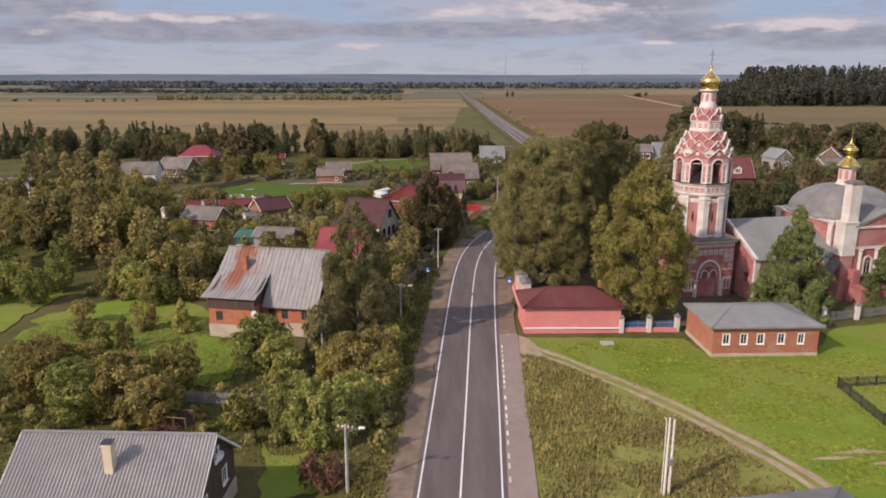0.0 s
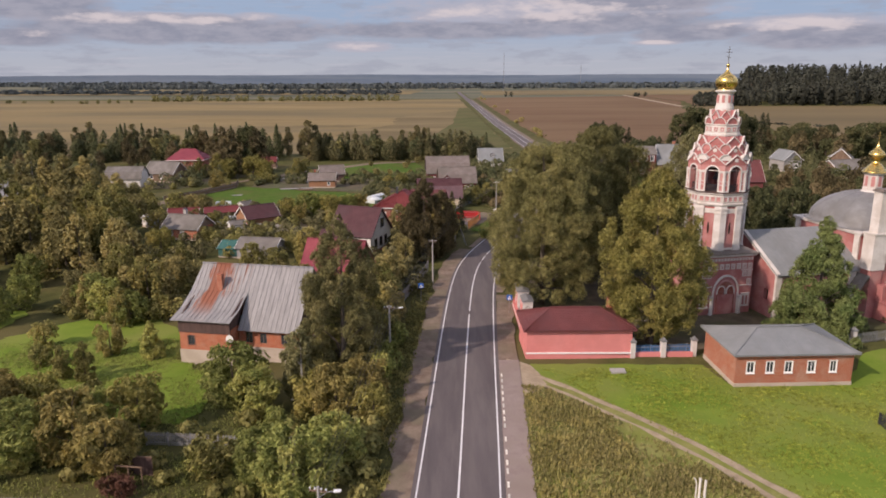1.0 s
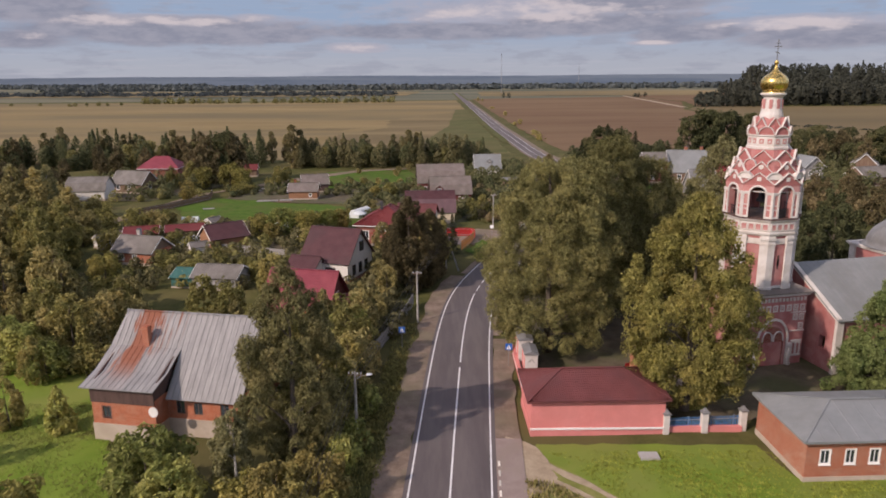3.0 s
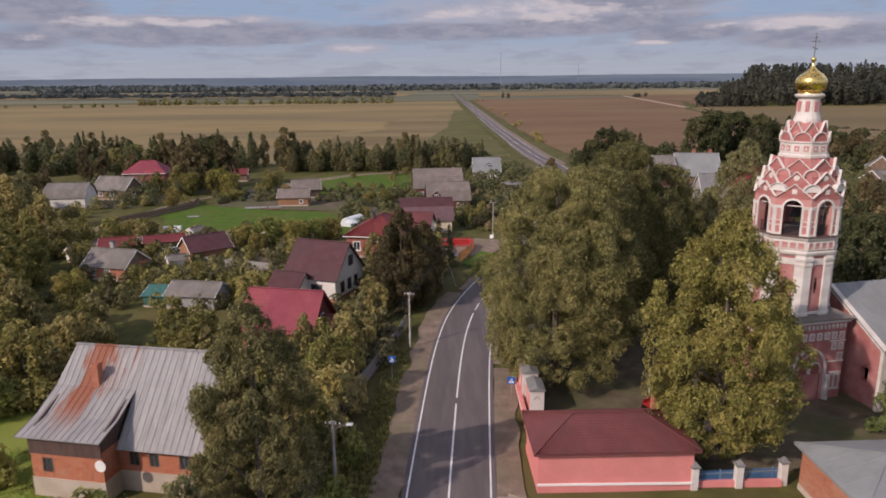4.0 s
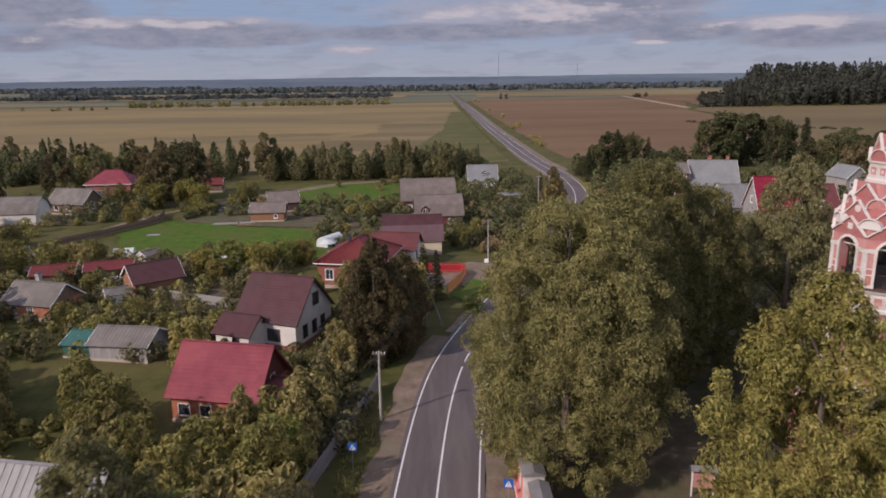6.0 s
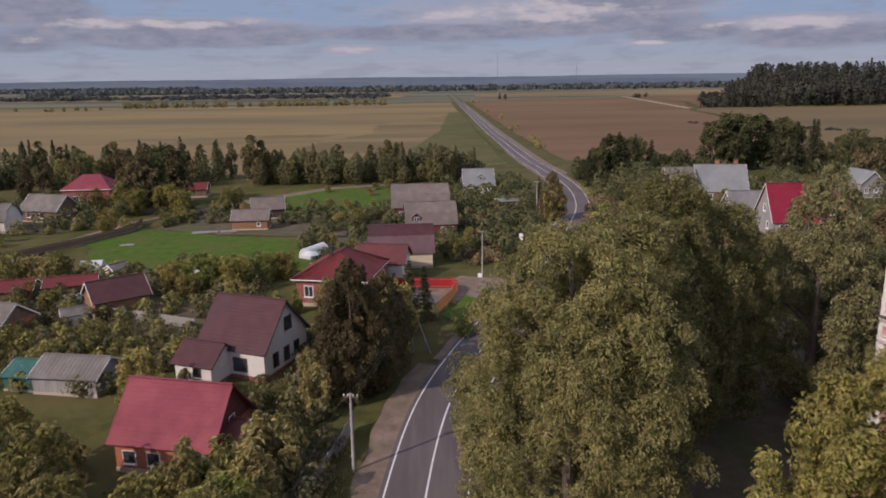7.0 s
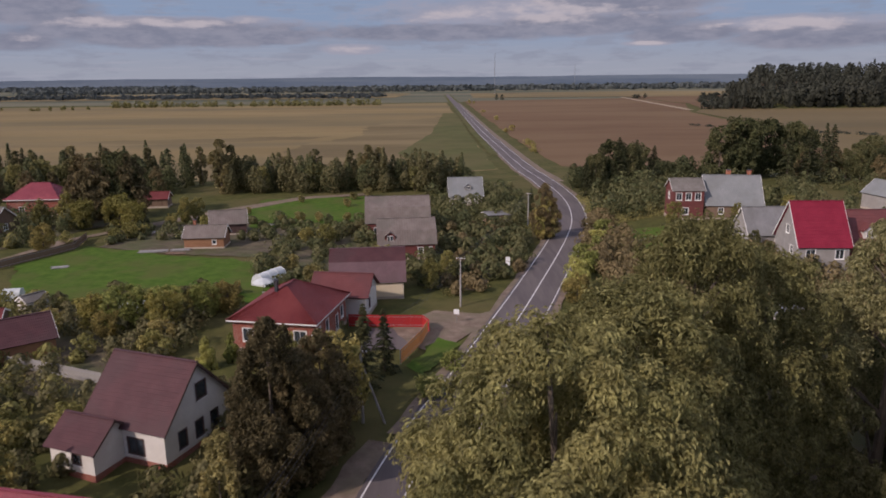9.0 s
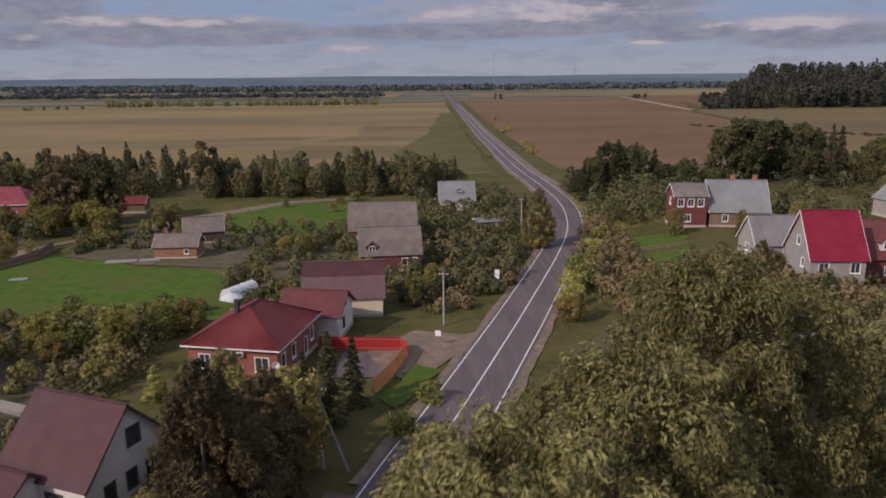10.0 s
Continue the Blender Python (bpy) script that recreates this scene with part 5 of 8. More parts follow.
def panel(bm, o, ux, L, z0, z1, holes, deep=0.28):
    """A wall of some thickness from o along ux, with holes (u0, u1, v0, v1) right through it. The outer face looks to the right of ux."""
    o, ux = Vector(o), Vector(ux).normalized()
    inn = Vector((-ux.y, ux.x, 0)) * deep
    us = sorted({0.0, L, *[h[0] for h in holes], *[h[1] for h in holes]})
    vs = sorted({z0, z1, *[h[2] for h in holes], *[h[3] for h in holes]})

    def at(u, v, k):
        return o + ux * u + Vector((0, 0, v)) + inn * k

    for u0, u1 in zip(us, us[1:]):
        for v0, v1 in zip(vs, vs[1:]):
            cu, cv = (u0 + u1) / 2, (v0 + v1) / 2
            if any(h[0] < cu < h[1] and h[2] < cv < h[3] for h in holes):
                continue
            put(bm, [at(u0, v0, 0), at(u1, v0, 0), at(u1, v1, 0), at(u0, v1, 0)])
            put(bm, [at(u0, v1, 1), at(u1, v1, 1), at(u1, v0, 1), at(u0, v0, 1)])
    for a, b, c, d in holes:
        for (pu, pv), (qu, qv) in (((a, c), (b, c)), ((b, c), (b, d)), ((b, d), (a, d)), ((a, d), (a, c))):
            put(bm, [at(pu, pv, 0), at(qu, qv, 0), at(qu, qv, 1), at(pu, pv, 1)])


WIN = {}


def ring_frame(bm, w, h, t, y0, y1, z0=0.0):
    """A rectangular frame of one piece, w by h outside, t wide."""
    o = [(-w / 2, z0), (w / 2, z0), (w / 2, z0 + h), (-w / 2, z0 + h)]
    i = [(-w / 2 + t, z0 + t), (w / 2 - t, z0 + t), (w / 2 - t, z0 + h - t), (-w / 2 + t, z0 + h - t)]
    vs = [[bm.verts.new((x, y, z)) for x, z in loop] for y in (y0, y1) for loop in (o, i)]
    for k in range(4):
        j = (k + 1) % 4
        bm.faces.new((vs[0][k], vs[0][j], vs[1][j], vs[1][k]))
        bm.faces.new((vs[2][j], vs[2][k], vs[3][k], vs[3][j]))
        bm.faces.new((vs[0][j], vs[0][k], vs[2][k], vs[2][j]))
        bm.faces.new((vs[1][k], vs[1][j], vs[3][j], vs[3][k]))


def window(parent, x, y, z, turn, w, h, material="white_trim", bars=1, sill=True, trim=0.09):
    """A window set in its opening: frame with mullion, sill, panes. Local -y looks out."""
    key = (round(w, 2), round(h, 2), material, bars, sill, trim)
    if key not in WIN:
        bm = bmesh.new()
        ring_frame(bm, w, h, 0.07, 0.02, 0.12)
        f = part("window", bm, M[material])
        bm = bmesh.new()
        box(bm, -0.03, 0.03, 0.03, 0.11, 0.06, h - 0.06)
        mu = part("mullion", bm, M[material])
        tr = None
        if trim:
            bm = bmesh.new()
            ring_frame(bm, w + 2 * trim, h + 2 * trim, trim, -0.03, 0.03, -trim)
            tr = part("trim", bm, M["white_trim"] if material != "dark_wood" else M[material])
        bm = bmesh.new()
        box(bm, -w / 2 + 0.05, w / 2 - 0.05, 0.06, 0.075, 0.05, h - 0.05)
        p = part("pane", bm, M["glass"])
        s = None
        if sill:
            bm = bmesh.new()
            box(bm, -w / 2 - 0.12, w / 2 + 0.12, -0.12, 0.05, -0.09 - trim * 0.5, -0.02 - trim * 0.5)
            s = part("sill", bm, M["white_trim"])
        WIN[key] = (f.data, p.data, s.data if s else None, mu.data, tr.data if tr else None)
        for ob in (f, p, s, mu, tr):
            if ob:
                bpy.data.objects.remove(ob)
    fm, pm, sm, mm, tm = WIN[key]
    ob = shared("window", fm, parent, x, y, z, turn)
    shared("pane", pm, ob)
    if sm:
        shared("sill", sm, ob)
    if tm:
        shared("trim", tm, ob)
    for k in range(bars):
        shared("mullion", mm, ob, -w / 2 + w * (k + 1) / (bars + 1))
    return ob


def slope(bm, a, b, ta, tb, pitch=0.3, amp=0.025, rows=0, seam=False, thick=0.10):
    """One roof plane above the eave a-b up to ta-tb: ribbed or seamed sheet over a slab. rows > 0 adds tile steps."""
    a, b, ta, tb = (Vector(p) for p in (a, b, ta, tb))
    e = (b - a).normalized()
    L = (b - a).length
    nrm = e.cross(ta - a) if (ta - a).cross(e).length > 1e-6 else e.cross(tb - a)
    nrm.normalize()
    if nrm.z < 0:
        nrm = -nrm
    u1, u2 = (ta - a).dot(e), (tb - a).dot(e)
    up = (ta - a) - e * u1
    cols = max(2, int(L / pitch))
    us = []
    for i in range(cols):
        k = L * i / cols
        s = L / cols
        us += [(k, 0.0), (k + s * 0.06, amp), (k + s * 0.12, 0.0)] if seam else [(k, 0.0), (k + s * 0.5, amp)]
    us.append((L, 0.0))
    nv = max(1, rows)
    prev = None
    for u, off in us:
        vm = 1.0
        if u1 > 1e-3 and u < u1:
            vm = u / u1
        elif L - u2 > 1e-3 and u > u2:
            vm = (L - u) / (L - u2)
        cur = []
        for j in range(nv):
            for v, o in (((j / nv), off + (0.03 if rows else 0)), ((j + 1) / nv, off)) if rows else ((0, off), (1, off)):
                cur.append(bm.verts.new(a + e * u + up * (v * vm) + nrm * o))
        if prev:
            for p, q, r, s in zip(prev, prev[1:], cur[1:], cur):
                bm.faces.new((p, s, r, q))
        prev = cur
    pts = [a, b, tb, ta] if (tb - ta).length > 0.02 else [a, b, ta]
    solid(bm, [p - nrm * 0.012 for p in pts], -nrm * thick)


def house(name, label, at, turn, L, W, eave, ridge, walls, roof, kind="gable", gable=None, over=0.45, pitch=0.3, amp=0.025, rows=0, seam=False, holes=(), base=0.4, base_m="plinth", chimneys=(), frames="white_trim", ridge_l=None, z=None, knee=None, category="house", eaves=None, crest=None):
    """A house: hollow walls with window openings, plinth, roof planes, gables, chimneys. The ridge runs along local x.
    holes: (side, centre, sill height, width, height, bars); sides s, n, e, w. knee: a broken (mansard) roof's (y, z)."""
    x, y = at
    root = thing(name, x, y, lie(x, y) if z is None else z, turn, label, category)
    hl, hw = L / 2, W / 2
    sides = {"s": ((-hl, -hw, 0), (1, 0, 0), L, 0), "e": ((hl, -hw, 0), (0, 1, 0), W, 90), "n": ((hl, hw, 0), (-1, 0, 0), L, 180), "w": ((-hl, hw, 0), (0, -1, 0), W, 270)}
    for s, (o, ux, ln, rot) in sides.items():
        cut = [(ln / 2 + c - w / 2, ln / 2 + c + w / 2, v, v + h) for sd, c, v, w, h, bars in holes if sd == s and v + h < eave]
        bm = bmesh.new()
        panel(bm, o, ux, ln, base, eave, cut)
        part("wall", bm, M[walls], root, fix=False)
        for sd, c, v, w, h, bars in holes:
            if sd == s:
                p = Vector(o) + Vector(ux) * (ln / 2 + c)
                out = Vector((ux[1], -ux[0], 0)) * (0.02 if v + h < eave else 0.10)
                window(root, p.x + out.x, p.y + out.y, v, rot, w, h, frames, bars)
    bm = bmesh.new()
    box(bm, -hl - 0.06, hl + 0.06, -hw - 0.06, hw + 0.06, -1.2, base)
    part("plinth", bm, M[base_m], root)
    gm = M[gable or walls]
    o2 = over
    rise = (ridge - eave) / hw
    ez = eave - rise * o2 * 0.55
    if kind == "gable" and not knee:
        for sx in (-1, 1):
            bm = bmesh.new()
            solid(bm, [(sx * (hl - 0.14), -hw, eave), (sx * (hl - 0.14), hw, eave), (sx * (hl - 0.14), 0, ridge - 0.06)], (sx * 0.14, 0, 0))
            part("gable", bm, gm, root)
        ez = eave - rise * o2
        for sy in (-1, 1):
            bm = bmesh.new()
            a, b, c, d = (-hl - o2, sy * (hw + o2), ez + 0.1), (hl + o2, sy * (hw + o2), ez + 0.1), (hl + o2, 0, ridge + 0.1), (-hl - o2, 0, ridge + 0.1)
            slope(bm, a, b, d, c, pitch, amp, rows, seam)
            part("roof_slope", bm, M[roof], root, fix=False)
        for sy in (-1, 1):
            for sx in (-1, 1):
                bm = bmesh.new()
                bar(bm, (sx * (hl + o2 + 0.02), sy * (hw + o2), ez + 0.02), (sx * (hl + o2 + 0.02), 0, ridge + 0.02), 0.04, 0.2)
                part("barge_board", bm, M[frames], root)
        rl = hl + o2
    elif kind == "gable":
        ky, kz = knee
        for sx in (-1, 1):
            bm = bmesh.new()
            solid(bm, [(sx * (hl - 0.14), -hw, eave), (sx * (hl - 0.14), hw, eave), (sx * (hl - 0.14), ky, kz), (sx * (hl - 0.14), 0, ridge - 0.06), (sx * (hl - 0.14), -ky, kz)], (sx * 0.14, 0, 0))
            part("gable", bm, gm, root)
        for sy in (-1, 1):
            bm = bmesh.new()
            slope(bm, (-hl - o2, sy * (hw + 0.3), eave - 0.2), (hl + o2, sy * (hw + 0.3), eave - 0.2), (-hl - o2, sy * (ky + 0.05), kz + 0.1), (hl + o2, sy * (ky + 0.05), kz + 0.1), pitch, amp, rows, seam)
            part("roof_slope", bm, M[roof], root, fix=False)
            bm = bmesh.new()
            slope(bm, (-hl - o2, sy * (ky + 0.05), kz + 0.1), (hl + o2, sy * (ky + 0.05), kz + 0.1), (-hl - o2, 0, ridge + 0.1), (hl + o2, 0, ridge + 0.1), pitch, amp, rows, seam)
            part("roof_slope", bm, M[crest or roof], root, fix=False)
        rl = hl + o2
    else:
        rl = ridge_l / 2 if ridge_l is not None else max(0.0, hl - hw)
        ez = eave + 0.02
        cs = [(-hl - o2, -hw - o2, ez), (hl + o2, -hw - o2, ez), (hl + o2, hw + o2, ez), (-hl - o2, hw + o2, ez)]
        r0, r1 = (-rl, 0, ridge), (rl, 0, ridge)
        for a, b, c, d in ((cs[0], cs[1], r0, r1), (cs[1], cs[2], r1, r1), (cs[2], cs[3], r1, r0), (cs[3], cs[0], r0, r0)):
            bm = bmesh.new()
            slope(bm, a, b, c, d, pitch, amp, rows, seam)
            part("roof_slope", bm, M[roof], root, fix=False)
        for a, b in zip(cs, cs[1:] + cs[:1]):
            bm = bmesh.new()
            bar(bm, (a[0], a[1], ez - 0.12), (b[0], b[1], ez - 0.12), 0.05, 0.18)
            part("fascia", bm, M[eaves or frames], root)
        for a, b in ((cs[0], r0), (cs[3], r0), (cs[1], r1), (cs[2], r1)):
            bm = bmesh.new()
            bar(bm, (a[0], a[1], a[2] + 0.05), (b[0], b[1], b[2] + 0.05), 0.18, 0.06)
            part("hip_cap", bm, M[roof], root)
    if rl > 0.05:
        bm = bmesh.new()
        bar(bm, (-rl, 0, ridge + (0.14 if kind == "gable" else 0.05)), (rl, 0, ridge + (0.14 if kind == "gable" else 0.05)), 0.34, 0.07)
        part("ridge_cap", bm, M[roof], root)
    for cx, cy, z0, z1, s, m in chimneys:
        bm = bmesh.new()
        box(bm, cx - s / 2, cx + s / 2, cy - s / 2, cy + s / 2, z0, z1)
        box(bm, cx - s / 2 - 0.06, cx + s / 2 + 0.06, cy - s / 2 - 0.06, cy + s / 2 + 0.06, z1 - 0.22, z1 - 0.08)
        c = part("chimney", bm, M[m], root)
        bm = bmesh.new()
        box(bm, cx - s / 2 - 0.08, cx + s / 2 + 0.08, cy - s / 2 - 0.08, cy + s / 2 + 0.08, z1 + 0.12, z1 + 0.17)
        for a in (-1, 1):
            for b in (-1, 1):
                box(bm, cx + a * s * 0.4 - 0.03, cx + a * s * 0.4 + 0.03, cy + b * s * 0.4 - 0.03, cy + b * s * 0.4 + 0.03, z1, z1 + 0.12)
        part("chimney_cap", bm, M["dark_metal"], c)
    return root


def dormer(root, x, y, z, w, h, deep, wall, roof):
    """A small gabled dormer on the south slope, its front at y, its sill at z, in the house's own measure."""
    bm = bmesh.new()
    solid(bm, [(x - w / 2, y, z), (x + w / 2, y, z), (x + w / 2, y, z + h * 0.62), (x, y, z + h), (x - w / 2, y, z + h * 0.62)], (0, deep, 0))
    d = part("dormer", bm, M[wall], root)
    for sx in (-1, 1):
        bm = bmesh.new()
        solid(bm, [(x + sx * (w / 2 + 0.25), y - 0.25, z + h * 0.5), (x + sx * (w / 2 + 0.25), y + deep, z + h * 0.5), (x, y + deep, z + h + 0.06), (x, y - 0.25, z + h + 0.06)], (0, 0, 0.07))
        part("dormer_roof", bm, M[roof], d)
    bm = bmesh.new()
    box(bm, x - w * 0.3, x + w * 0.3, y - 0.05, y + 0.02, z + h * 0.08, z + h * 0.62)
    part("window_frame", bm, M["white_trim"], d)
    for sx in (-1, 1):
        bm = bmesh.new()
        box(bm, x + sx * w * 0.145 - w * 0.11, x + sx * w * 0.145 + w * 0.11, y - 0.07, y - 0.052, z + h * 0.14, z + h * 0.56)
        part("pane", bm, M["glass"], d)


# pink gatehouse by the road
house("gatehouse", "salmon pink plastered gatehouse with maroon hipped roof", (18.3, 98.0), 1.0, 13.6, 7.2, 3.9, 5.7, "pink", "maroon_tile", "hip", over=0.45, pitch=0.22, rows=14, ridge_l=6.4, base=0.65, base_m="pink", eaves="maroon_tile", chimneys=[(5.6, 3.4, 3.4, 6.2, 0.9, "orange_brick")])
# brick building on the meadow
house("brick_house", "long red brick house with low grey hipped metal roof", (41.6, 90.2), 1.8, 13.9, 9.0, 4.15, 5.75, "brick", "grey_roof", "hip", over=0.5, pitch=1.6, amp=0.02, seam=True, ridge_l=5.2, base=0.45, eaves="grey_roof",
      holes=[("s", -5.2, 1.75, 0.85, 1.35, 1), ("s", -2.9, 1.75, 0.85, 1.35, 1), ("s", -0.7, 1.75, 0.85, 1.35, 1), ("s", 2.0, 1.75, 0.85, 1.35, 1), ("s", 4.6, 1.75, 0.75, 1.35, 1)])
# near wooden house
house("wooden_house", "dark red wooden house with grey corrugated roof", (-26.5, 52.4), -2.0, 15.2, 9.5, 3.3, 7.0, "dark_wood", "rib_roof", gable="dark_wood", over=0.5, pitch=0.29, amp=0.09, z=0, holes=[("e", -2.4, 1.4, 1.0, 1.4, 1), ("e", 2.2, 1.4, 1.0, 1.4, 1), ("e", 0.6, 4.4, 0.9, 1.1, 1)], chimneys=[(0.3, -2.4, 4.6, 7.5, 0.7, "cream")])
# brick house with the rusty roof
hb = thing("brick_house", -32.5, 105.4, 0, -10.5, "orange brick house with rust-streaked metal roof", "house")
for o, ux, ln, top, cut in (((0, -8.3, 0), (1, 0, 0), 7.2, 3.3, [(1.2, 2.1, 1.05, 2.3)]), ((7.2, -6.0, 0), (1, 0, 0), 8.3, 3.2, [(1.0, 2.0, 0.9, 2.5), (3.0, 4.0, 0.9, 2.3), (6.0, 7.0, 0.9, 2.3)]), ((7.2, -8.3, 0), (0, 1, 0), 2.6, 3.3, []), ((15.5, -6.0, 0), (0, 1, 0), 12.0, 3.2, [(5, 6, 0.9, 2.3)]), ((15.5, 6.0, 0), (-1, 0, 0), 15.5, 3.2, []), ((0, 6.0, 0), (0, -1, 0), 14.3, 3.3, [])):
    bm = bmesh.new()
    panel(bm, o, ux, ln, 0.35, top, cut)
    part("wall", bm, M["orange_brick"], hb, fix=False)
window(hb, 1.65, -8.28, 1.05, 0, 0.95, 1.25, "dark_wood", 1, sill=False)
for u in (8.7, 10.7, 13.7):
    window(hb, u, -5.98, 0.9, 0, 1.0, 1.5 if u < 9 else 1.4, "brown_wood", 1, trim=0, sill=False)
for x0, x1, y0, y1 in ((-0.08, 7.28, -8.38, 6.08), (7.28, 15.58, -6.08, 6.08)):
    bm = bmesh.new()
    box(bm, x0, x1, y0, y1, -2.2, 0.36)
    part("plinth", bm, M["plinth"], hb)
FLARE = [(-8.9, 4.55), (-6.0, 5.35), (-2.9, 6.95), (0, 10.0)]
bm = bmesh.new()
solid(bm, [(-0.02, -8.3, 3.3), (-0.02, -8.3, 4.6), (-0.02, -2.9, 6.85), (-0.02, 0, 9.9), (-0.02, 6.3, 3.3)], (0.16, 0, 0))
part("gable", bm, M["dark_wood"], hb)
bm = bmesh.new()
solid(bm, [(15.4, -6.0, 3.2), (15.4, 6.0, 3.2), (15.4, 0, 9.8)], (0.12, 0, 0))
part("gable", bm, M["dark_wood"], hb)
bm = bmesh.new()
solid(bm, [(7.2, -8.3, 3.3), (7.2, -8.3, 4.6), (7.2, -2.9, 6.85), (7.2, -6.2, 3.3)], (-0.16, 0, 0))
box(bm, -0.03, 7.23, -8.40, -8.31, 2.78, 4.62)
for k in range(6):
    box(bm, -0.03, 7.23, -8.425, -8.40, 2.80 + 0.27 * k, 3.03 + 0.27 * k)
part("board_cladding", bm, M["dark_wood"], hb)
for (y0, z0), (y1, z1) in zip(FLARE, FLARE[1:]):
    bm = bmesh.new()
    slope(bm, (-0.9, y0, z0), (7.5, y0, z0), (-0.9 + (0.5 if y1 == 0 else 0), y1, z1), (7.5, y1, z1), 0.62, 0.045, seam=True)
    part("roof_slope", bm, M["rust_roof"], hb, fix=False)
bm = bmesh.new()
slope(bm, (7.45, -6.7, 2.8), (15.9, -6.7, 2.8), (7.45, 0, 10.0), (15.9, 0, 10.0), 0.62, 0.045, seam=True)
part("roof_slope", bm, M["rust_roof"], hb, fix=False)
bm = bmesh.new()
slope(bm, (-0.5, 6.7, 2.8), (15.9, 6.7, 2.8), (-0.5, 0, 10.0), (15.9, 0, 10.0), 0.62, 0.045, seam=True)
part("roof_slope", bm, M["rust_roof"], hb, fix=False)
bm = bmesh.new()
bar(bm, (-0.5, 0, 10.04), (15.9, 0, 10.04), 0.3, 0.08)
part("ridge_cap", bm, M["rust_roof"], hb)
bm = bmesh.new()
box(bm, 3.0, 3.7, -2.9, -2.2, 6.4, 9.2)
box(bm, 2.93, 3.77, -2.97, -2.13, 8.9, 9.05)
part("chimney", bm, M["brick"], hb)
bm = bmesh.new()
tube(bm, [(7.25, -8.45, 2.0), (7.35, -8.75, 2.05), (7.35, -8.75, 2.4)], [0.04, 0.04, 0.03], 6)
part("dish_arm", bm, M["steel"], hb)
bm = bmesh.new()
solid(bm, [(7.35 + 0.52 * math.cos(2 * math.pi * i / 20), -8.80, 2.35 + 0.56 * math.sin(2 * math.pi * i / 20)) for i in range(20)], (0, -0.07, 0))
part("satellite_dish", bm, M["white_trim"], hb, "round white satellite dish")
# red-roofed house
house("brick_house", "low orange brick house with bright red tiled roof", (-18.6, 135.2), -12.0, 10.2, 8.4, 3.5, 7.9, "orange_brick", "red_tile", gable="maroon_wood", frames="maroon_wood", over=0.55, pitch=0.22, rows=14, holes=[("s", -3.6, 0.9, 1.3, 1.3, 1), ("s", -1.0, 0.9, 1.3, 1.3, 1), ("s", 2.6, 0.9, 1.1, 1.3, 1), ("e", 0.0, 3.4, 1.0, 1.2, 1)])
house("porch_wing", "maroon boarded porch wing beside the red-roofed house", (-11.9, 133.6), -12.0, 4.4, 5.0, 2.2, 3.6, "maroon_wood", "maroon_tile", over=0.3, pitch=0.25, holes=[("e", 0.5, 0.8, 0.9, 1.1, 1)])
# white house with plum roof
house("white_house", "white sided house with steep plum metal roof", (-16.4, 154.9), -21.0, 9.3, 9.6, 3.9, 8.8, "siding", "plum_tile", over=0.45, pitch=0.22, rows=16, frames="dark_wood", base=0.45, base_m="dark_brick", holes=[("s", 1.2, 0.9, 1.9, 1.7, 1), ("e", -2.4, 1.0, 1.1, 1.8, 0), ("e", 0.0, 1.0, 1.1, 1.8, 0), ("e", 2.3, 1.0, 1.1, 1.8, 0), ("e", 0.6, 4.9, 1.4, 1.7, 0)])
house("white_house_wing", "white sided wing with plum metal roof", (-21.2, 150.4), -21.0, 5.2, 5.0, 2.8, 4.7, "siding", "plum_tile", over=0.4, pitch=0.22, rows=10, frames="dark_wood", base=0.4, base_m="dark_brick", holes=[("s", 0.6, 1.2, 1.0, 1.0, 1)])
# brick villa
house("brick_villa", "dark red brick villa with red hipped roof", (-8.8, 183.6), 79.0, 13.0, 11.4, 4.5, 7.9, "dark_brick", "brick_tile", "hip", over=0.6, pitch=0.22, rows=18, ridge_l=3.0, base=0.5, holes=[("w", 3.7, 1.5, 1.7, 1.8, 1), ("w", -3.6, 1.5, 1.4, 1.8, 1), ("s", -4.8, 1.6, 1.1, 1.7, 0), ("s", -1.6, 1.6, 1.1, 1.7, 0), ("s", 2.4, 0.5, 1.0, 2.2, 0), ("s", 4.6, 1.6, 1.1, 1.7, 0)], chimneys=[(-2.4, 1.0, 6.8, 8.8, 0.45, "dark_metal")])
house("villa_wing", "siding-clad villa wing with dark maroon gabled roof", (-2.8, 194.4), -8.0, 8.4, 7.4, 3.7, 6.1, "siding", "maroon_tile", frames="maroon_wood", over=0.5, pitch=0.22, rows=12, holes=[("e", -1.2, 1.0, 1.4, 1.8, 1), ("e", 0.0, 4.0, 0.8, 0.9, 0)])
house("siding_house", "cream sided house with mauve and plum mansard roof", (0.0, 204.4), 4.0, 11.6, 8.6, 3.0, 7.6, "cream", "mauve_tile", gable="siding", frames="maroon_wood", over=0.5, pitch=0.22, rows=10, knee=(2.7, 5.9), crest="plum_tile", holes=[("e", -1.6, 1.2, 1.3, 1.5, 1), ("e", 1.6, 1.2, 1.3, 1.5, 1)])
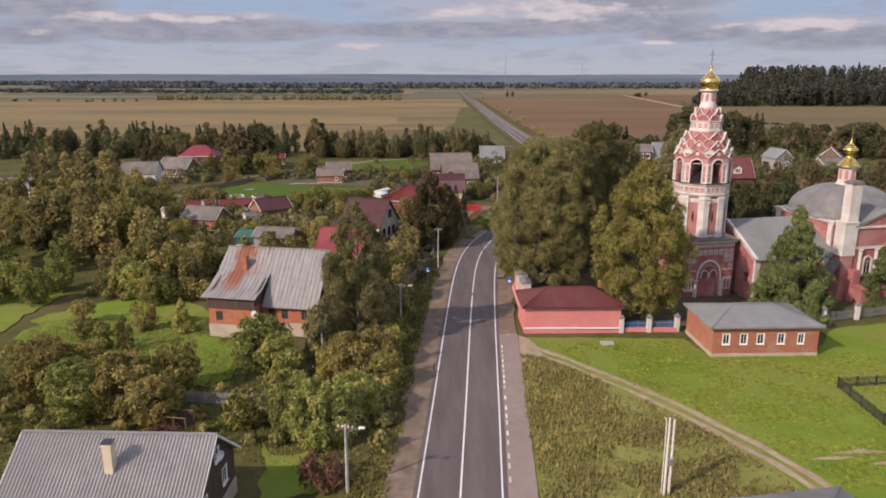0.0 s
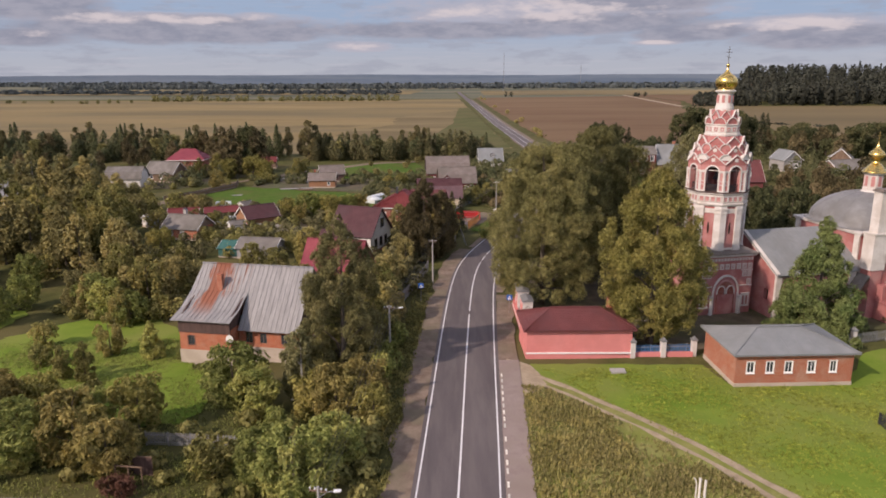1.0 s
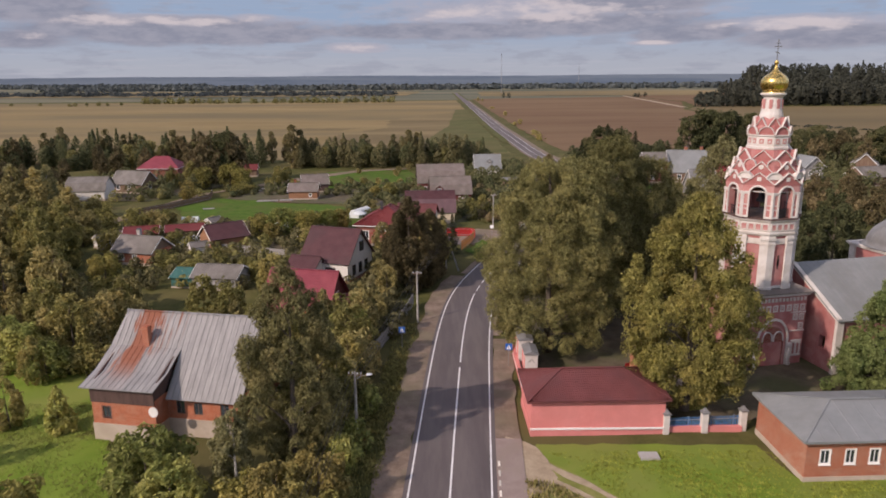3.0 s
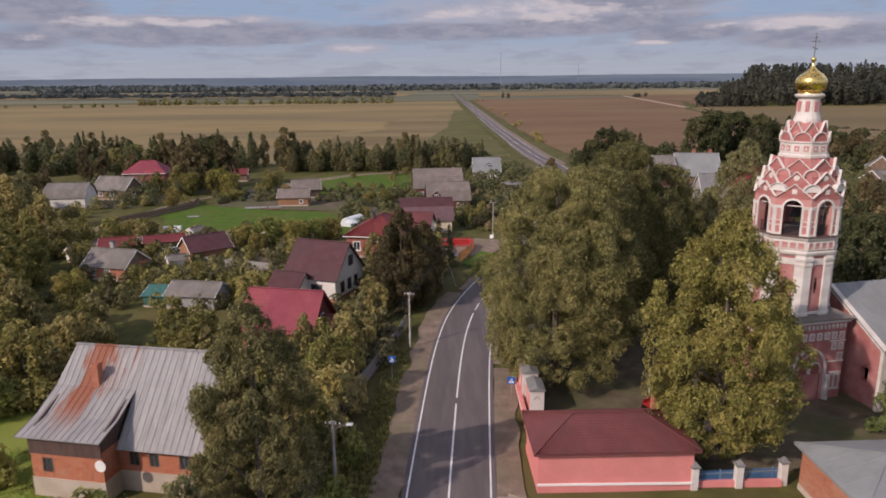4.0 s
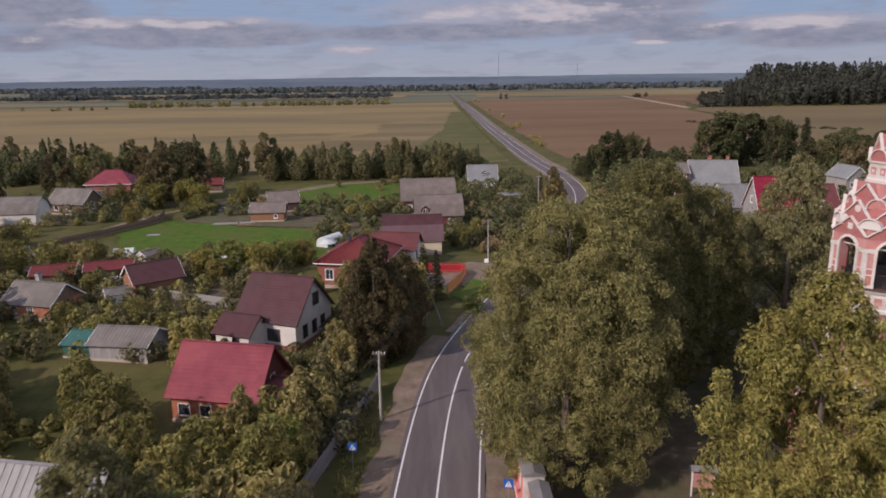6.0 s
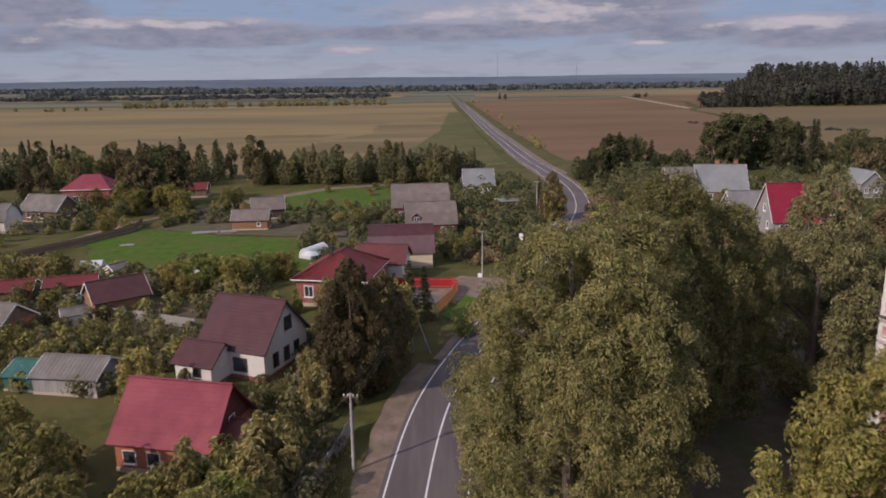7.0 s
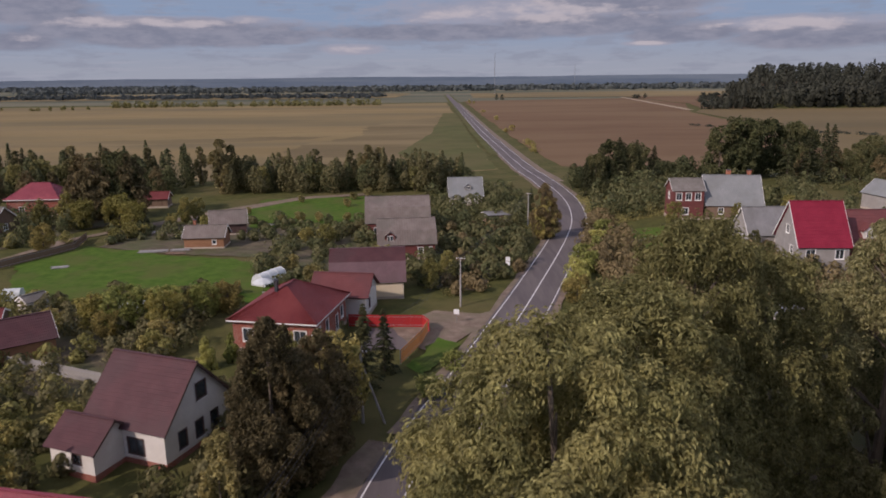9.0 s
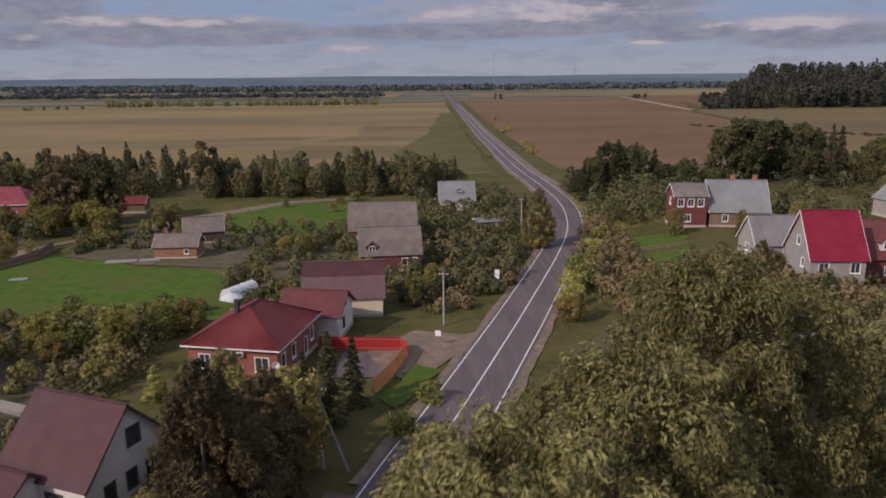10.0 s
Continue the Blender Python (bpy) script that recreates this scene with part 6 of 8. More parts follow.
# grey-brown double house
k_house = house("wooden_house", "maroon wooden house with brown slate mansard roof", (5.4, 230.0), 6.0, 11.0, 8.0, 3.2, 7.6, "maroon_wood", "brown_slate", gable="brown_wood", over=0.5, pitch=0.5, amp=0.04, knee=(2.6, 5.6), holes=[("s", 2.6, 1.1, 1.0, 1.3, 1), ("s", 4.4, 1.1, 1.0, 1.3, 1), ("e", -1.6, 1.1, 1.0, 1.3, 1), ("e", 1.6, 1.1, 1.0, 1.3, 1), ("e", 0, 3.9, 1.0, 1.2, 1)])
house("wooden_house", "maroon wooden house with grey slate gambrel roof", (2.6, 251.5), 4.0, 14.0, 11.0, 3.6, 8.6, "maroon_wood", "brown_slate", gable="maroon_wood", over=0.5, pitch=0.5, amp=0.04, knee=(3.6, 6.6), holes=[("s", -5.0, 1.1, 1.0, 1.3, 1)])
dormer(k_house, -3.4, -3.7, 3.7, 2.0, 1.9, 3.0, "maroon_wood", "brown_slate")
pale_house = house("small_house", "small pale house with blue-grey metal roof", (20.0, 290.5), 2.0, 9.0, 8.0, 3.0, 7.4, "siding", "grey_roof", over=0.5, pitch=0.5, holes=[("s", -1.0, 1.0, 1.2, 1.2, 1), ("s", 1.8, 1.0, 1.2, 1.2, 1)])
dormer(pale_house, 0.6, -3.1, 4.3, 1.8, 1.6, 2.6, "aged_white", "grey_roof")
# far left houses
house("brick_house", "brick house with crimson hipped roof", (-97.0, 283.0), 3.0, 13.5, 11.0, 4.6, 8.4, "dark_brick", "red_tile", "hip", over=0.5, pitch=0.3, ridge_l=5, holes=[("s", -3, 1.2, 1.4, 1.4, 1), ("s", 3, 1.2, 1.4, 1.4, 1)])
house("wooden_house", "old house with grey tin roof and verandah", (-95.8, 255.5), -14.0, 11.0, 8.5, 3.2, 6.6, "brown_wood", "slate", over=0.5, pitch=0.5, holes=[("s", -3, 1.2, 1.2, 1.4, 1), ("s", 1, 1.2, 1.2, 1.4, 1), ("e", 0, 1.2, 1.2, 1.4, 1)])
house("wooden_house", "grey gambrel-roofed house by the lane", (-103.5, 242.0), 4.0, 11.0, 8.5, 3.0, 6.6, "siding", "slate", over=0.5, pitch=0.5, knee=(2.8, 5.2))
house("shed", "small wooden shed with red metal roof", (-68.5, 291.0), 6.0, 6.5, 5.0, 2.6, 4.2, "brown_wood", "brick_tile", over=0.4, category="shed")
house("barn", "long white barn with pale metal roof", (-121.5, 200.5), 4.0, 17.0, 10.0, 4.4, 7.0, "siding", "zinc_roof", over=0.4, pitch=0.6, category="barn")
house("log_shed", "orange log bathhouse with slate roof", (-38.4, 240.0), 2.0, 8.4, 5.4, 2.6, 4.6, "log", "brown_slate", over=0.4, pitch=0.5, holes=[("s", 2.2, 1.0, 0.8, 0.9, 0)], chimneys=[(-2.6, 0.8, 3.8, 5.6, 0.5, "brick")], category="shed")
house("shed", "dark brown wooden barn with slate roof", (-37.5, 253.6), 14.0, 8.0, 5.6, 2.8, 5.4, "dark_wood", "brown_slate", over=0.4, pitch=0.5, category="shed")
house("small_house", "old small house with grey slate roof and brick chimney", (-57.0, 166.5), -14.0, 8.6, 6.8, 2.6, 5.0, "brick", "slate", gable="brown_wood", over=0.45, pitch=0.5, amp=0.04, holes=[("s", -2.4, 0.9, 1.0, 1.1, 1), ("s", 0.6, 0.9, 1.0, 1.1, 1), ("e", 0, 1.0, 0.8, 0.9, 0)], chimneys=[(-0.8, 0.6, 4.2, 6.2, 0.7, "concrete")])
house("shed", "grey board shed with grey slate roof", (-36.2, 149.4), -8.0, 8.0, 6.0, 2.3, 3.8, "grey_wood", "slate", over=0.35, pitch=0.5, amp=0.04, z=-0.3, category="shed")
house("shed", "low lean-to shed with teal painted roof", (-42.2, 150.4), -8.0, 4.0, 5.6, 2.0, 3.0, "teal", "teal", over=0.3, pitch=0.5, amp=0.03, z=-0.3, category="shed")
house("small_house", "tan wooden cottage with dark brown metal roof", (-44.0, 177.6), 38.0, 8.0, 7.0, 2.8, 5.2, "log", "plum_tile", over=0.4, pitch=0.25, rows=10)
house("shed", "low shed with orange-red metal roof", (-55.5, 186.5), 18.0, 8.0, 5.0, 2.2, 3.2, "brown_wood", "brick_tile", over=0.3, pitch=0.3, category="shed")
house("shed", "low shed with orange-red metal roof", (-64.0, 183.5), 14.0, 7.0, 5.0, 2.2, 3.4, "brown_wood", "brick_tile", over=0.3, pitch=0.3, category="shed")
# right-hand houses
house("white_house", "white plastered house with crimson metal roof", (77.3, 209.0), -4.0, 8.3, 10.0, 6.3, 12.9, "aged_white", "crimson_tile", over=0.4, pitch=0.3, rows=14, holes=[("w", 1.6, 1.2, 1.2, 1.5, 1), ("w", -1.8, 1.2, 1.2, 1.5, 1), ("s", -2.2, 3.9, 1.5, 1.6, 1), ("s", 2.6, 3.9, 1.4, 1.7, 1), ("s", -2.2, 0.9, 1.2, 1.5, 1), ("w", 0.0, 7.4, 1.2, 1.4, 1), ("w", 2.0, 4.2, 1.1, 1.4, 1)])
house("white_house", "white house with grey gabled metal roof", (77.4, 228.0), 0.0, 8.4, 8.0, 3.0, 7.6, "aged_white", "zinc_roof", over=0.4, pitch=0.5, seam=True, holes=[("w", 0, 1.0, 1.2, 1.4, 1), ("s", -2.4, 1.0, 1.2, 1.4, 1), ("s", 1.4, 1.0, 1.0, 1.4, 1)])
attic_house = house("wooden_house", "brown wooden house with maroon roof and white attic window", (87.6, 213.5), -2.0, 9.6, 10.0, 5.0, 10.2, "maroon_wood", "maroon_tile", over=0.5, pitch=0.3, rows=12, holes=[("s", 0.5, 2.0, 1.3, 1.4, 1)])
dormer(attic_house, 0.3, -4.3, 5.9, 2.4, 2.4, 3.0, "siding", "maroon_tile")
house("wooden_house", "long grey-roofed house with brick chimney", (82.6, 257.2), -8.0, 12.6, 10.0, 3.6, 9.8, "brown_wood", "grey_roof", over=0.4, pitch=0.6, seam=True, chimneys=[(-0.6, 0.6, 8.6, 10.9, 0.9, "brick"), (4.2, 0.6, 8.6, 10.9, 0.8, "brick")], holes=[("s", -3.0, 1.2, 1.2, 1.5, 1), ("s", 2.0, 1.2, 1.2, 1.5, 1)])
house("wooden_house", "maroon wooden house with a row of white windows", (71.4, 256.5), -4.0, 7.2, 7.0, 6.9, 9.3, "maroon_wood", "slate", over=0.3, pitch=0.5, holes=[("s", -2.2, 4.6, 1.3, 1.7, 1), ("s", 0.0, 4.6, 1.3, 1.7, 1), ("s", 2.2, 4.6, 1.3, 1.7, 1), ("s", -0.6, 1.2, 1.5, 1.6, 1), ("w", 0.0, 4.6, 1.3, 1.6, 1)])
house("garage", "white rendered garage with grey flat roof", (61.5, 184.0), 20.0, 6.5, 6.0, 2.7, 3.1, "aged_white", "zinc_roof", "hip", over=0.15, pitch=0.6, ridge_l=3.0, category="garage")
house("small_house", "small white house with dark gabled roof", (124.0, 262.0), 100.0, 8.0, 7.0, 4.2, 7.2, "aged_white", "grey_roof", over=0.4, pitch=0.5, holes=[("w", -1.5, 1.4, 1.0, 1.4, 1), ("w", 1.5, 1.4, 1.0, 1.4, 1)])
house("wooden_house", "brown house with grey metal roof", (147.0, 268.0), 60.0, 10.0, 8.0, 3.6, 7.4, "brown_wood", "slate", over=0.4, pitch=0.5)
house("wooden_house", "low brown house with grey metal roof", (136.0, 246.0), 15.0, 12.0, 8.0, 3.0, 5.6, "brown_wood", "slate", over=0.4, pitch=0.5)
house("shed", "small tin-roofed shed by the road", (26.5, 262.0), 10.0, 6.0, 4.0, 2.2, 2.7, "brown_wood", "zinc_roof", over=0.25, pitch=0.4, category="shed")
# ---------------------------------------------------------------- church
church = thing("church", 42.7, 115.8, 0.0, 12.0, "red and white brick church with octagonal bell tower and gold domes", "church")


def make(name, material, build, smooth=False):
    """A mesh to be shared by alike parts; build draws it into a bmesh."""
    bm = bmesh.new()
    build(bm)
    ob = part(name, bm, M[material], smooth=smooth)
    mesh = ob.data
    bpy.data.objects.remove(ob)
    return mesh


def arch_pts(w, h, n=12):
    """An arch outline: straight jambs, round head; from lower left to lower right over the top."""
    r = w / 2
    return [(-r, 0), *[(-r * math.cos(math.pi * i / n), h - r + r * math.sin(math.pi * i / n)) for i in range(n + 1)], (r, 0)]


def arch_ring(bm, w, h, band, y0, y1, n=14):
    """A raised band round an arch."""
    a, b = arch_pts(w, h, n), arch_pts(w + 2 * band, h + band, n)
    for (p, q), (r, s) in zip(zip(a, a[1:]), zip(b, b[1:])):
        solid(bm, [(p[0], y0, p[1]), (q[0], y0, q[1]), (s[0], y0, s[1]), (r[0], y0, r[1])], (0, y1 - y0, 0))


def koko(w, h, pointed):
    """Outline of a decorative gable."""
    if pointed:
        return [(-w / 2, 0), (w / 2, 0), (w / 2, h * 0.12), (0, h), (-w / 2, h * 0.12)]
    return [(w / 2 * math.cos(math.pi * i / 12), h * math.sin(math.pi * i / 12)) for i in range(13)]


def koko_face(w, h, pointed, eye=0.0):
    def draw(bm):
        solid(bm, [(x * 0.94, 0, z) for x, z in koko(w, h * 0.96, pointed)], (0, 0.9, 0))
    return draw


def koko_rim(w, h, pointed, t=0.13):
    def draw(bm):
        pts = koko(w, h, pointed)
        run = pts[2:] if pointed else pts
        for p, q in zip(run, run[1:]):
            bar(bm, (p[0], -0.05, p[1]), (q[0], -0.05, q[1]), 0.26, t)
    return draw


def disc(r, y0, y1, n=14, sz=1.0):
    def draw(bm):
        solid(bm, [(r * math.cos(2 * math.pi * i / n), y0, r * sz * math.sin(2 * math.pi * i / n)) for i in range(n)], (0, y1 - y0, 0))
    return draw


def block(x0, x1, y0, y1, z0, z1):
    def draw(bm):
        box(bm, x0, x1, y0, y1, z0, z1)
    return draw


def around(name, mesh, radius, z, angles, parent=church, inner=()):
    for a in angles:
        ob = shared(name, mesh, parent, radius * math.cos(radians(a)), radius * math.sin(radians(a)), z, a + 90)
        for nm, me2, x, y, zz in inner:
            shared(nm, me2, ob, x, y, zz)


FACES = [-90 + 45 * k for k in range(8)]
CORNERS = [a + 22.5 for a in FACES]
CR = 1 / math.cos(radians(22.5))

# square base with portal
bm = bmesh.new()
box(bm, -5.5, 5.5, -5.7, 5.5, -0.3, 9.0)
base = part("tower_base", bm, M["church_red"], church)
base.matrix_basis = Matrix.Diagonal((0.79, 0.78, 1, 1))
part("cornice", (lambda b: (box(b, -5.8, 5.8, -6.0, 5.8, 9.0, 9.25), box(b, -6.0, 6.0, -6.2, 6.0, 9.25, 9.5), b)[2])(bmesh.new()), M["white"], base)
bm = bmesh.new()
cs = [(-6.2, -6.4, 9.52), (6.2, -6.4, 9.52), (6.2, 6.2, 9.52), (-6.2, 6.2, 9.52)]
ts = [(-3.6, -3.6, 10.4), (3.6, -3.6, 10.4), (3.6, 3.6, 10.4), (-3.6, 3.6, 10.4)]
for i in range(4):
    slope(bm, cs[i], cs[(i + 1) % 4], ts[i], ts[(i + 1) % 4], 0.8, 0.02, seam=True)
part("roof_slope", bm, M["brown_slate"], base, fix=False)
dent = make("dentil", "white", block(-0.17, 0.17, -0.12, 0.05, -0.22, 0.22))
for i in range(17):
    shared("dentil", dent, base, -5.1 + 0.637 * i, -5.75, 8.55)
    shared("dentil", dent, base, -5.55, -5.1 + 0.637 * i, 8.55, 270)
sq = make("square_panel", "white", lambda b: [box(b, x0, x1, -0.10, 0.03, z0, z1) for x0, x1, z0, z1 in ((-0.42, -0.24, -0.42, 0.42), (0.24, 0.42, -0.42, 0.42), (-0.24, 0.24, -0.42, -0.24), (-0.24, 0.24, 0.24, 0.42))])
dotm = make("square_boss", "white", block(-0.10, 0.10, -0.06, 0.03, -0.10, 0.10))
for i in range(9):
    p = shared("square_panel", sq, base, -4.8 + 1.2 * i, -5.72, 7.45)
    shared("square_boss", dotm, p)
for x, z in ((-4.8, 6.2), (4.8, 6.2), (-4.8, 5.0), (4.8, 5.0), (3.7, 6.2), (-3.7, 6.2)):
    p = shared("square_panel", sq, base, x, -5.72, z)
    shared("square_boss", dotm, p)
for i in range(8):
    for z in (7.45,):
        p = shared("square_panel", sq, base, -5.53, -4.6 + 1.3 * i, z, 270)
for name, w, h, band, y0, y1, z, m in (("portal_arch", 5.0, 5.9, 0.32, -5.92, -5.68, 0.0, "white"), ("portal_arch", 4.0, 5.2, 0.20, -5.86, -5.68, 0.0, "church_pink")):
    bm = bmesh.new()
    arch_ring(bm, w, h, band, y0, y1)
    part(name, bm, M[m], base)
bm = bmesh.new()
solid(bm, [(x, -5.74, z) for x, z in arch_pts(3.9, 5.1)], (0, 0.06, 0))
part("portal_field", bm, M["dark_brick"], base)
for x in (-0.98, 0.98):
    bm = bmesh.new()
    arch_ring(bm, 1.5, 1.2, 0.16, -0.2, 0.0, 10)
    ob = part("pendant_arch", bm, M["white"], base)
    ob.matrix_basis = pose(x, -5.75, 3.2)
bm = bmesh.new()
box(bm, -1.7, 1.7, -5.8, -5.7, 0, 3.1)
part("door", bm, M["church_red"], base)
for x in (-3.0, 3.0):
    bm = bmesh.new()
    lathe(bm, [(0.42, 0), (0.42, 0.3), (0.3, 0.35), (0.34, 1.2), (0.27, 2.4), (0.4, 2.5), (0.4, 2.9)], 10, x, -5.95)
    part("portal_column", bm, M["white"], base)
for x in (-4.5, 4.3):
    bm = bmesh.new()
    for x0, x1, z0, z1 in ((-0.85, -0.6, 0.0, 1.7), (0.6, 0.85, 0.0, 1.7), (-0.6, 0.6, 1.45, 1.7), (-0.95, 0.95, -0.25, 0.0), (-0.95, 0.95, 1.7, 1.9), (-0.12, 0.12, 0.0, 1.45)):
        box(bm, x + x0, x + x1, -5.86, -5.66, 1.3 + z0, 1.3 + z1)
    part("niche_frame", bm, M["white"], base)
bm = bmesh.new()
for z in (4.35, 6.75):
    box(bm, -5.55, -2.9, -5.80, -5.66, z, z + 0.14)
    box(bm, 2.9, 5.55, -5.80, -5.66, z, z + 0.14)
part("string_course", bm, M["white"], base)

# octagonal shaft
bm = bmesh.new()
lathe(bm, [(3.92 * CR, 9.3), (3.92 * CR, 17.2)], 8, start=22.5)
shaft = part("tower_shaft", bm, M["church_red"], church)
corner = make("pilaster", "white", lambda b: [solid(b, [(-w, 0.30, z0), (-w - 0.03, 0.12 - o, z0), (0, -0.20 - o, z0), (w + 0.03, 0.12 - o, z0), (w, 0.30, z0)], (0, 0, z1 - z0)) for w, o, z0, z1 in ((0.84, 0.0, 0.0, 6.7), (0.92, 0.09, 0.0, 0.3), (0.90, 0.07, 5.55, 5.75), (0.95, 0.11, 6.15, 6.45))])
around("pilaster", corner, 3.92 * CR + 0.02, 9.9, CORNERS, shaft)
rec = make("recess_frame", "white", lambda b: (box(b, -0.84, 0.84, -0.06, 0.1, 5.75, 6.3), box(b, -0.84, 0.84, -0.09, 0.1, 5.62, 5.72)))
rec_low = make("recess_sill", "white", lambda b: box(b, -0.84, 0.84, -0.07, 0.1, 0.1, 0.38))
slit = make("slit_window", "dark_wood", lambda b: (box(b, -0.10, 0.10, -0.04, 0.05, 2.5, 4.2), box(b, -0.15, 0.15, -0.04, 0.05, 2.9, 3.7)))
around("recess_frame", rec, 3.93, 9.9, FACES, shaft)
around("recess_sill", rec_low, 3.93, 9.9, FACES, shaft)
around("slit_window", slit, 3.93, 9.9, FACES, shaft)

# white band with small square panels
bm = bmesh.new()
lathe(bm, [(4.0 * CR, 16.5), (4.24 * CR, 16.72), (4.28 * CR, 16.95), (4.12 * CR, 17.05), (4.12 * CR, 18.2), (4.28 * CR, 18.3), (4.38 * CR, 18.5), (4.1 * CR, 18.6)], 8, start=22.5)
band = part("tower_band", bm, M["white"], church)
small = make("square_niche", "church_pink", block(-0.27, 0.27, -0.02, 0.06, -0.33, 0.33))
niche_rim = make("niche_rim", "white", lambda b: [box(b, x0, x1, -0.10, 0.03, z0, z1) for x0, x1, z0, z1 in ((-0.36, -0.27, -0.42, 0.42), (0.27, 0.36, -0.42, 0.42), (-0.27, 0.27, -0.42, -0.33), (-0.27, 0.27, 0.33, 0.42))])
for a in FACES:
    for x in (-1.2, -0.4, 0.4, 1.2):
        ca, sa = math.cos(radians(a)), math.sin(radians(a))
        ob = shared("square_niche", small, band, 4.13 * ca - x * sa, 4.13 * sa + x * ca, 17.64, a + 90)
        shared("niche_rim", niche_rim, ob)
bm = bmesh.new()
lathe(bm, [(4.42 * CR, 18.56), (4.36 * CR, 18.68), (0.2, 18.72)], 8, start=22.5)
part("belfry_floor", bm, M["dark_wood"], church)


# belfry: eight arched openings between piers
def arch_wall(bm):
    w, h, full, top = 1.75, 3.75, 3.46, 4.25
    a = arch_pts(w, h, 12)
    half = len(a) // 2
    for y in (0.0, 0.8):
        left = [(-full / 2, 0), *a[:half + 1], (0, top), (-full / 2, top)]
        right = [(full / 2, 0), (full / 2, top), (0, top), *a[half:]]
        for poly in (left, right):
            put(bm, [(x, y, z) for x, z in poly])
    for p, q in zip(a, a[1:]):
        put(bm, [(p[0], 0, p[1]), (q[0], 0, q[1]), (q[0], 0.8, q[1]), (p[0], 0.8, p[1])])


aw = make("belfry_wall", "church_pink", arch_wall)
ring = make("arch_moulding", "white", lambda b: arch_ring(b, 1.75, 3.75, 0.2, -0.13, 0.02))
imp = make("impost", "white", lambda b: [box(b, s * 0.89 if s > 0 else -1.72, 1.72 if s > 0 else -0.89, -o, 0.3, z0, z1) for s in (-1, 1) for o, z0, z1 in ((0.10, 2.82, 3.0), (0.16, 3.0, 3.14), (0.09, 0.0, 0.22), (0.05, 1.0, 1.1), (0.05, 1.5, 1.6))])
jamb = make("jamb", "white", block(-0.1, 0.1, -0.07, 0.2, 0.2, 2.85))
tie = make("tie_bar", "white", block(-0.9, 0.9, 0.3, 0.4, 3.05, 3.15))
rail = make("belfry_rail", "dark_metal", lambda b: box(b, -0.87, 0.87, 0.35, 0.39, 1.0, 1.07))
baluster = make("baluster", "dark_metal", lambda b: box(b, -0.018, 0.018, 0.355, 0.385, 0, 1.0))
around("belfry_wall", aw, 4.15, 18.72, FACES, church, [("arch_moulding", ring, 0, 0, 0), ("impost", imp, 0, 0, 0), ("jamb", jamb, -0.985, 0, 0), ("jamb", jamb, 0.985, 0, 0), ("tie_bar", tie, 0, 0, 0), ("belfry_rail", rail, 0, 0, 0)] + [("baluster", baluster, -0.80 + 0.16 * i, 0, 0) for i in range(11)])
colm = make("corner_column", "white", lambda b: [solid(b, [(-w, 0.15, z0), (-w - 0.02, 0.02 - o, z0), (0, -0.12 - o, z0), (w + 0.02, 0.02 - o, z0), (w, 0.15, z0)], (0, 0, z1 - z0)) for w, o, z0, z1 in ((0.20, 0.0, 0.0, 2.9), (0.30, 0.05, 2.82, 3.14), (0.28, 0.04, 0.0, 0.22))])
around("corner_column", colm, 4.15 * CR, 18.72, CORNERS, church)
bm = bmesh.new()
lathe(bm, [(0.05, 21.6), (0.25, 21.6), (0.45, 21.2), (0.55, 20.6), (0.8, 20.2), (0.82, 20.1), (0.1, 20.12)], 16)
tagged(part("bell", bm, M["dark_metal"], church, smooth=True), "dark bronze bell")
bm = bmesh.new()
bar(bm, (-4.0, 0, 21.7), (4.0, 0, 21.7), 0.25)
bar(bm, (0, -4.0, 21.7), (0, 4.0, 21.7), 0.25)
part("bell_beam", bm, M["dark_wood"], church)

# stepped tent: three tiers of pointed gables over the faces, round ones over the corners between them
bm = bmesh.new()
lathe(bm, [(4.05 * CR, 22.6), (3.85 * CR, 23.2), (3.45 * CR, 24.4), (2.95 * CR, 25.6), (2.35 * CR, 26.6), (2.25 * CR, 27.0)], 8, start=22.5)
tent = part("tower_tent", bm, M["church_red"], church)
TIERS = ((3.48, 1.55, 4.2, 22.62, FACES, True, "square", "church_red"), (3.30, 1.85, 3.68, 23.6, FACES, True, "round", "church_red"), (2.62, 1.35, 3.06, 25.35, FACES, True, "", "church_red"),
         (1.75, 0.85, 4.22, 23.35, CORNERS, False, "", "white"), (1.55, 0.80, 3.42, 24.85, CORNERS, False, "", "church_pink"))
for w, h, r, z, angs, pointed, boss, field in TIERS:
    f = make("gable_field", field, koko_face(w, h, pointed))
    rm = make("gable_rim", "white", koko_rim(w, h, pointed, 0.08))
    inner = [("gable_rim", rm, 0, 0, 0)]
    if boss == "square":
        inner.append(("gable_boss", make("gable_boss", "white", block(-0.24, 0.24, -0.06, 0.05, 0.52, 1.0)), 0, 0, 0))
    if boss == "round":
        inner.append(("gable_boss", make("gable_boss", "white", disc(0.29, -0.06, 0.05)), 0, 0, 1.15))
    around("decorative_gable", f, r, z, angs, tent, inner)
bm = bmesh.new()
lathe(bm, [(2.45 * CR, 26.55), (2.62 * CR, 26.75), (2.62 * CR, 26.98), (2.48 * CR, 27.08), (2.48 * CR, 28.2), (2.62 * CR, 28.3), (2.62 * CR, 28.42), (2.2 * CR, 28.5)], 8, start=22.5)
upper_band = part("upper_band", bm, M["white"], church)
upper_band.matrix_basis = Matrix.Diagonal((0.91, 0.91, 1, 1))
bm = bmesh.new()
lathe(bm, [(2.1 * CR, 28.45), (1.95 * CR, 29.2), (1.5 * CR, 30.0), (1.25 * CR, 30.5)], 8, start=22.5)
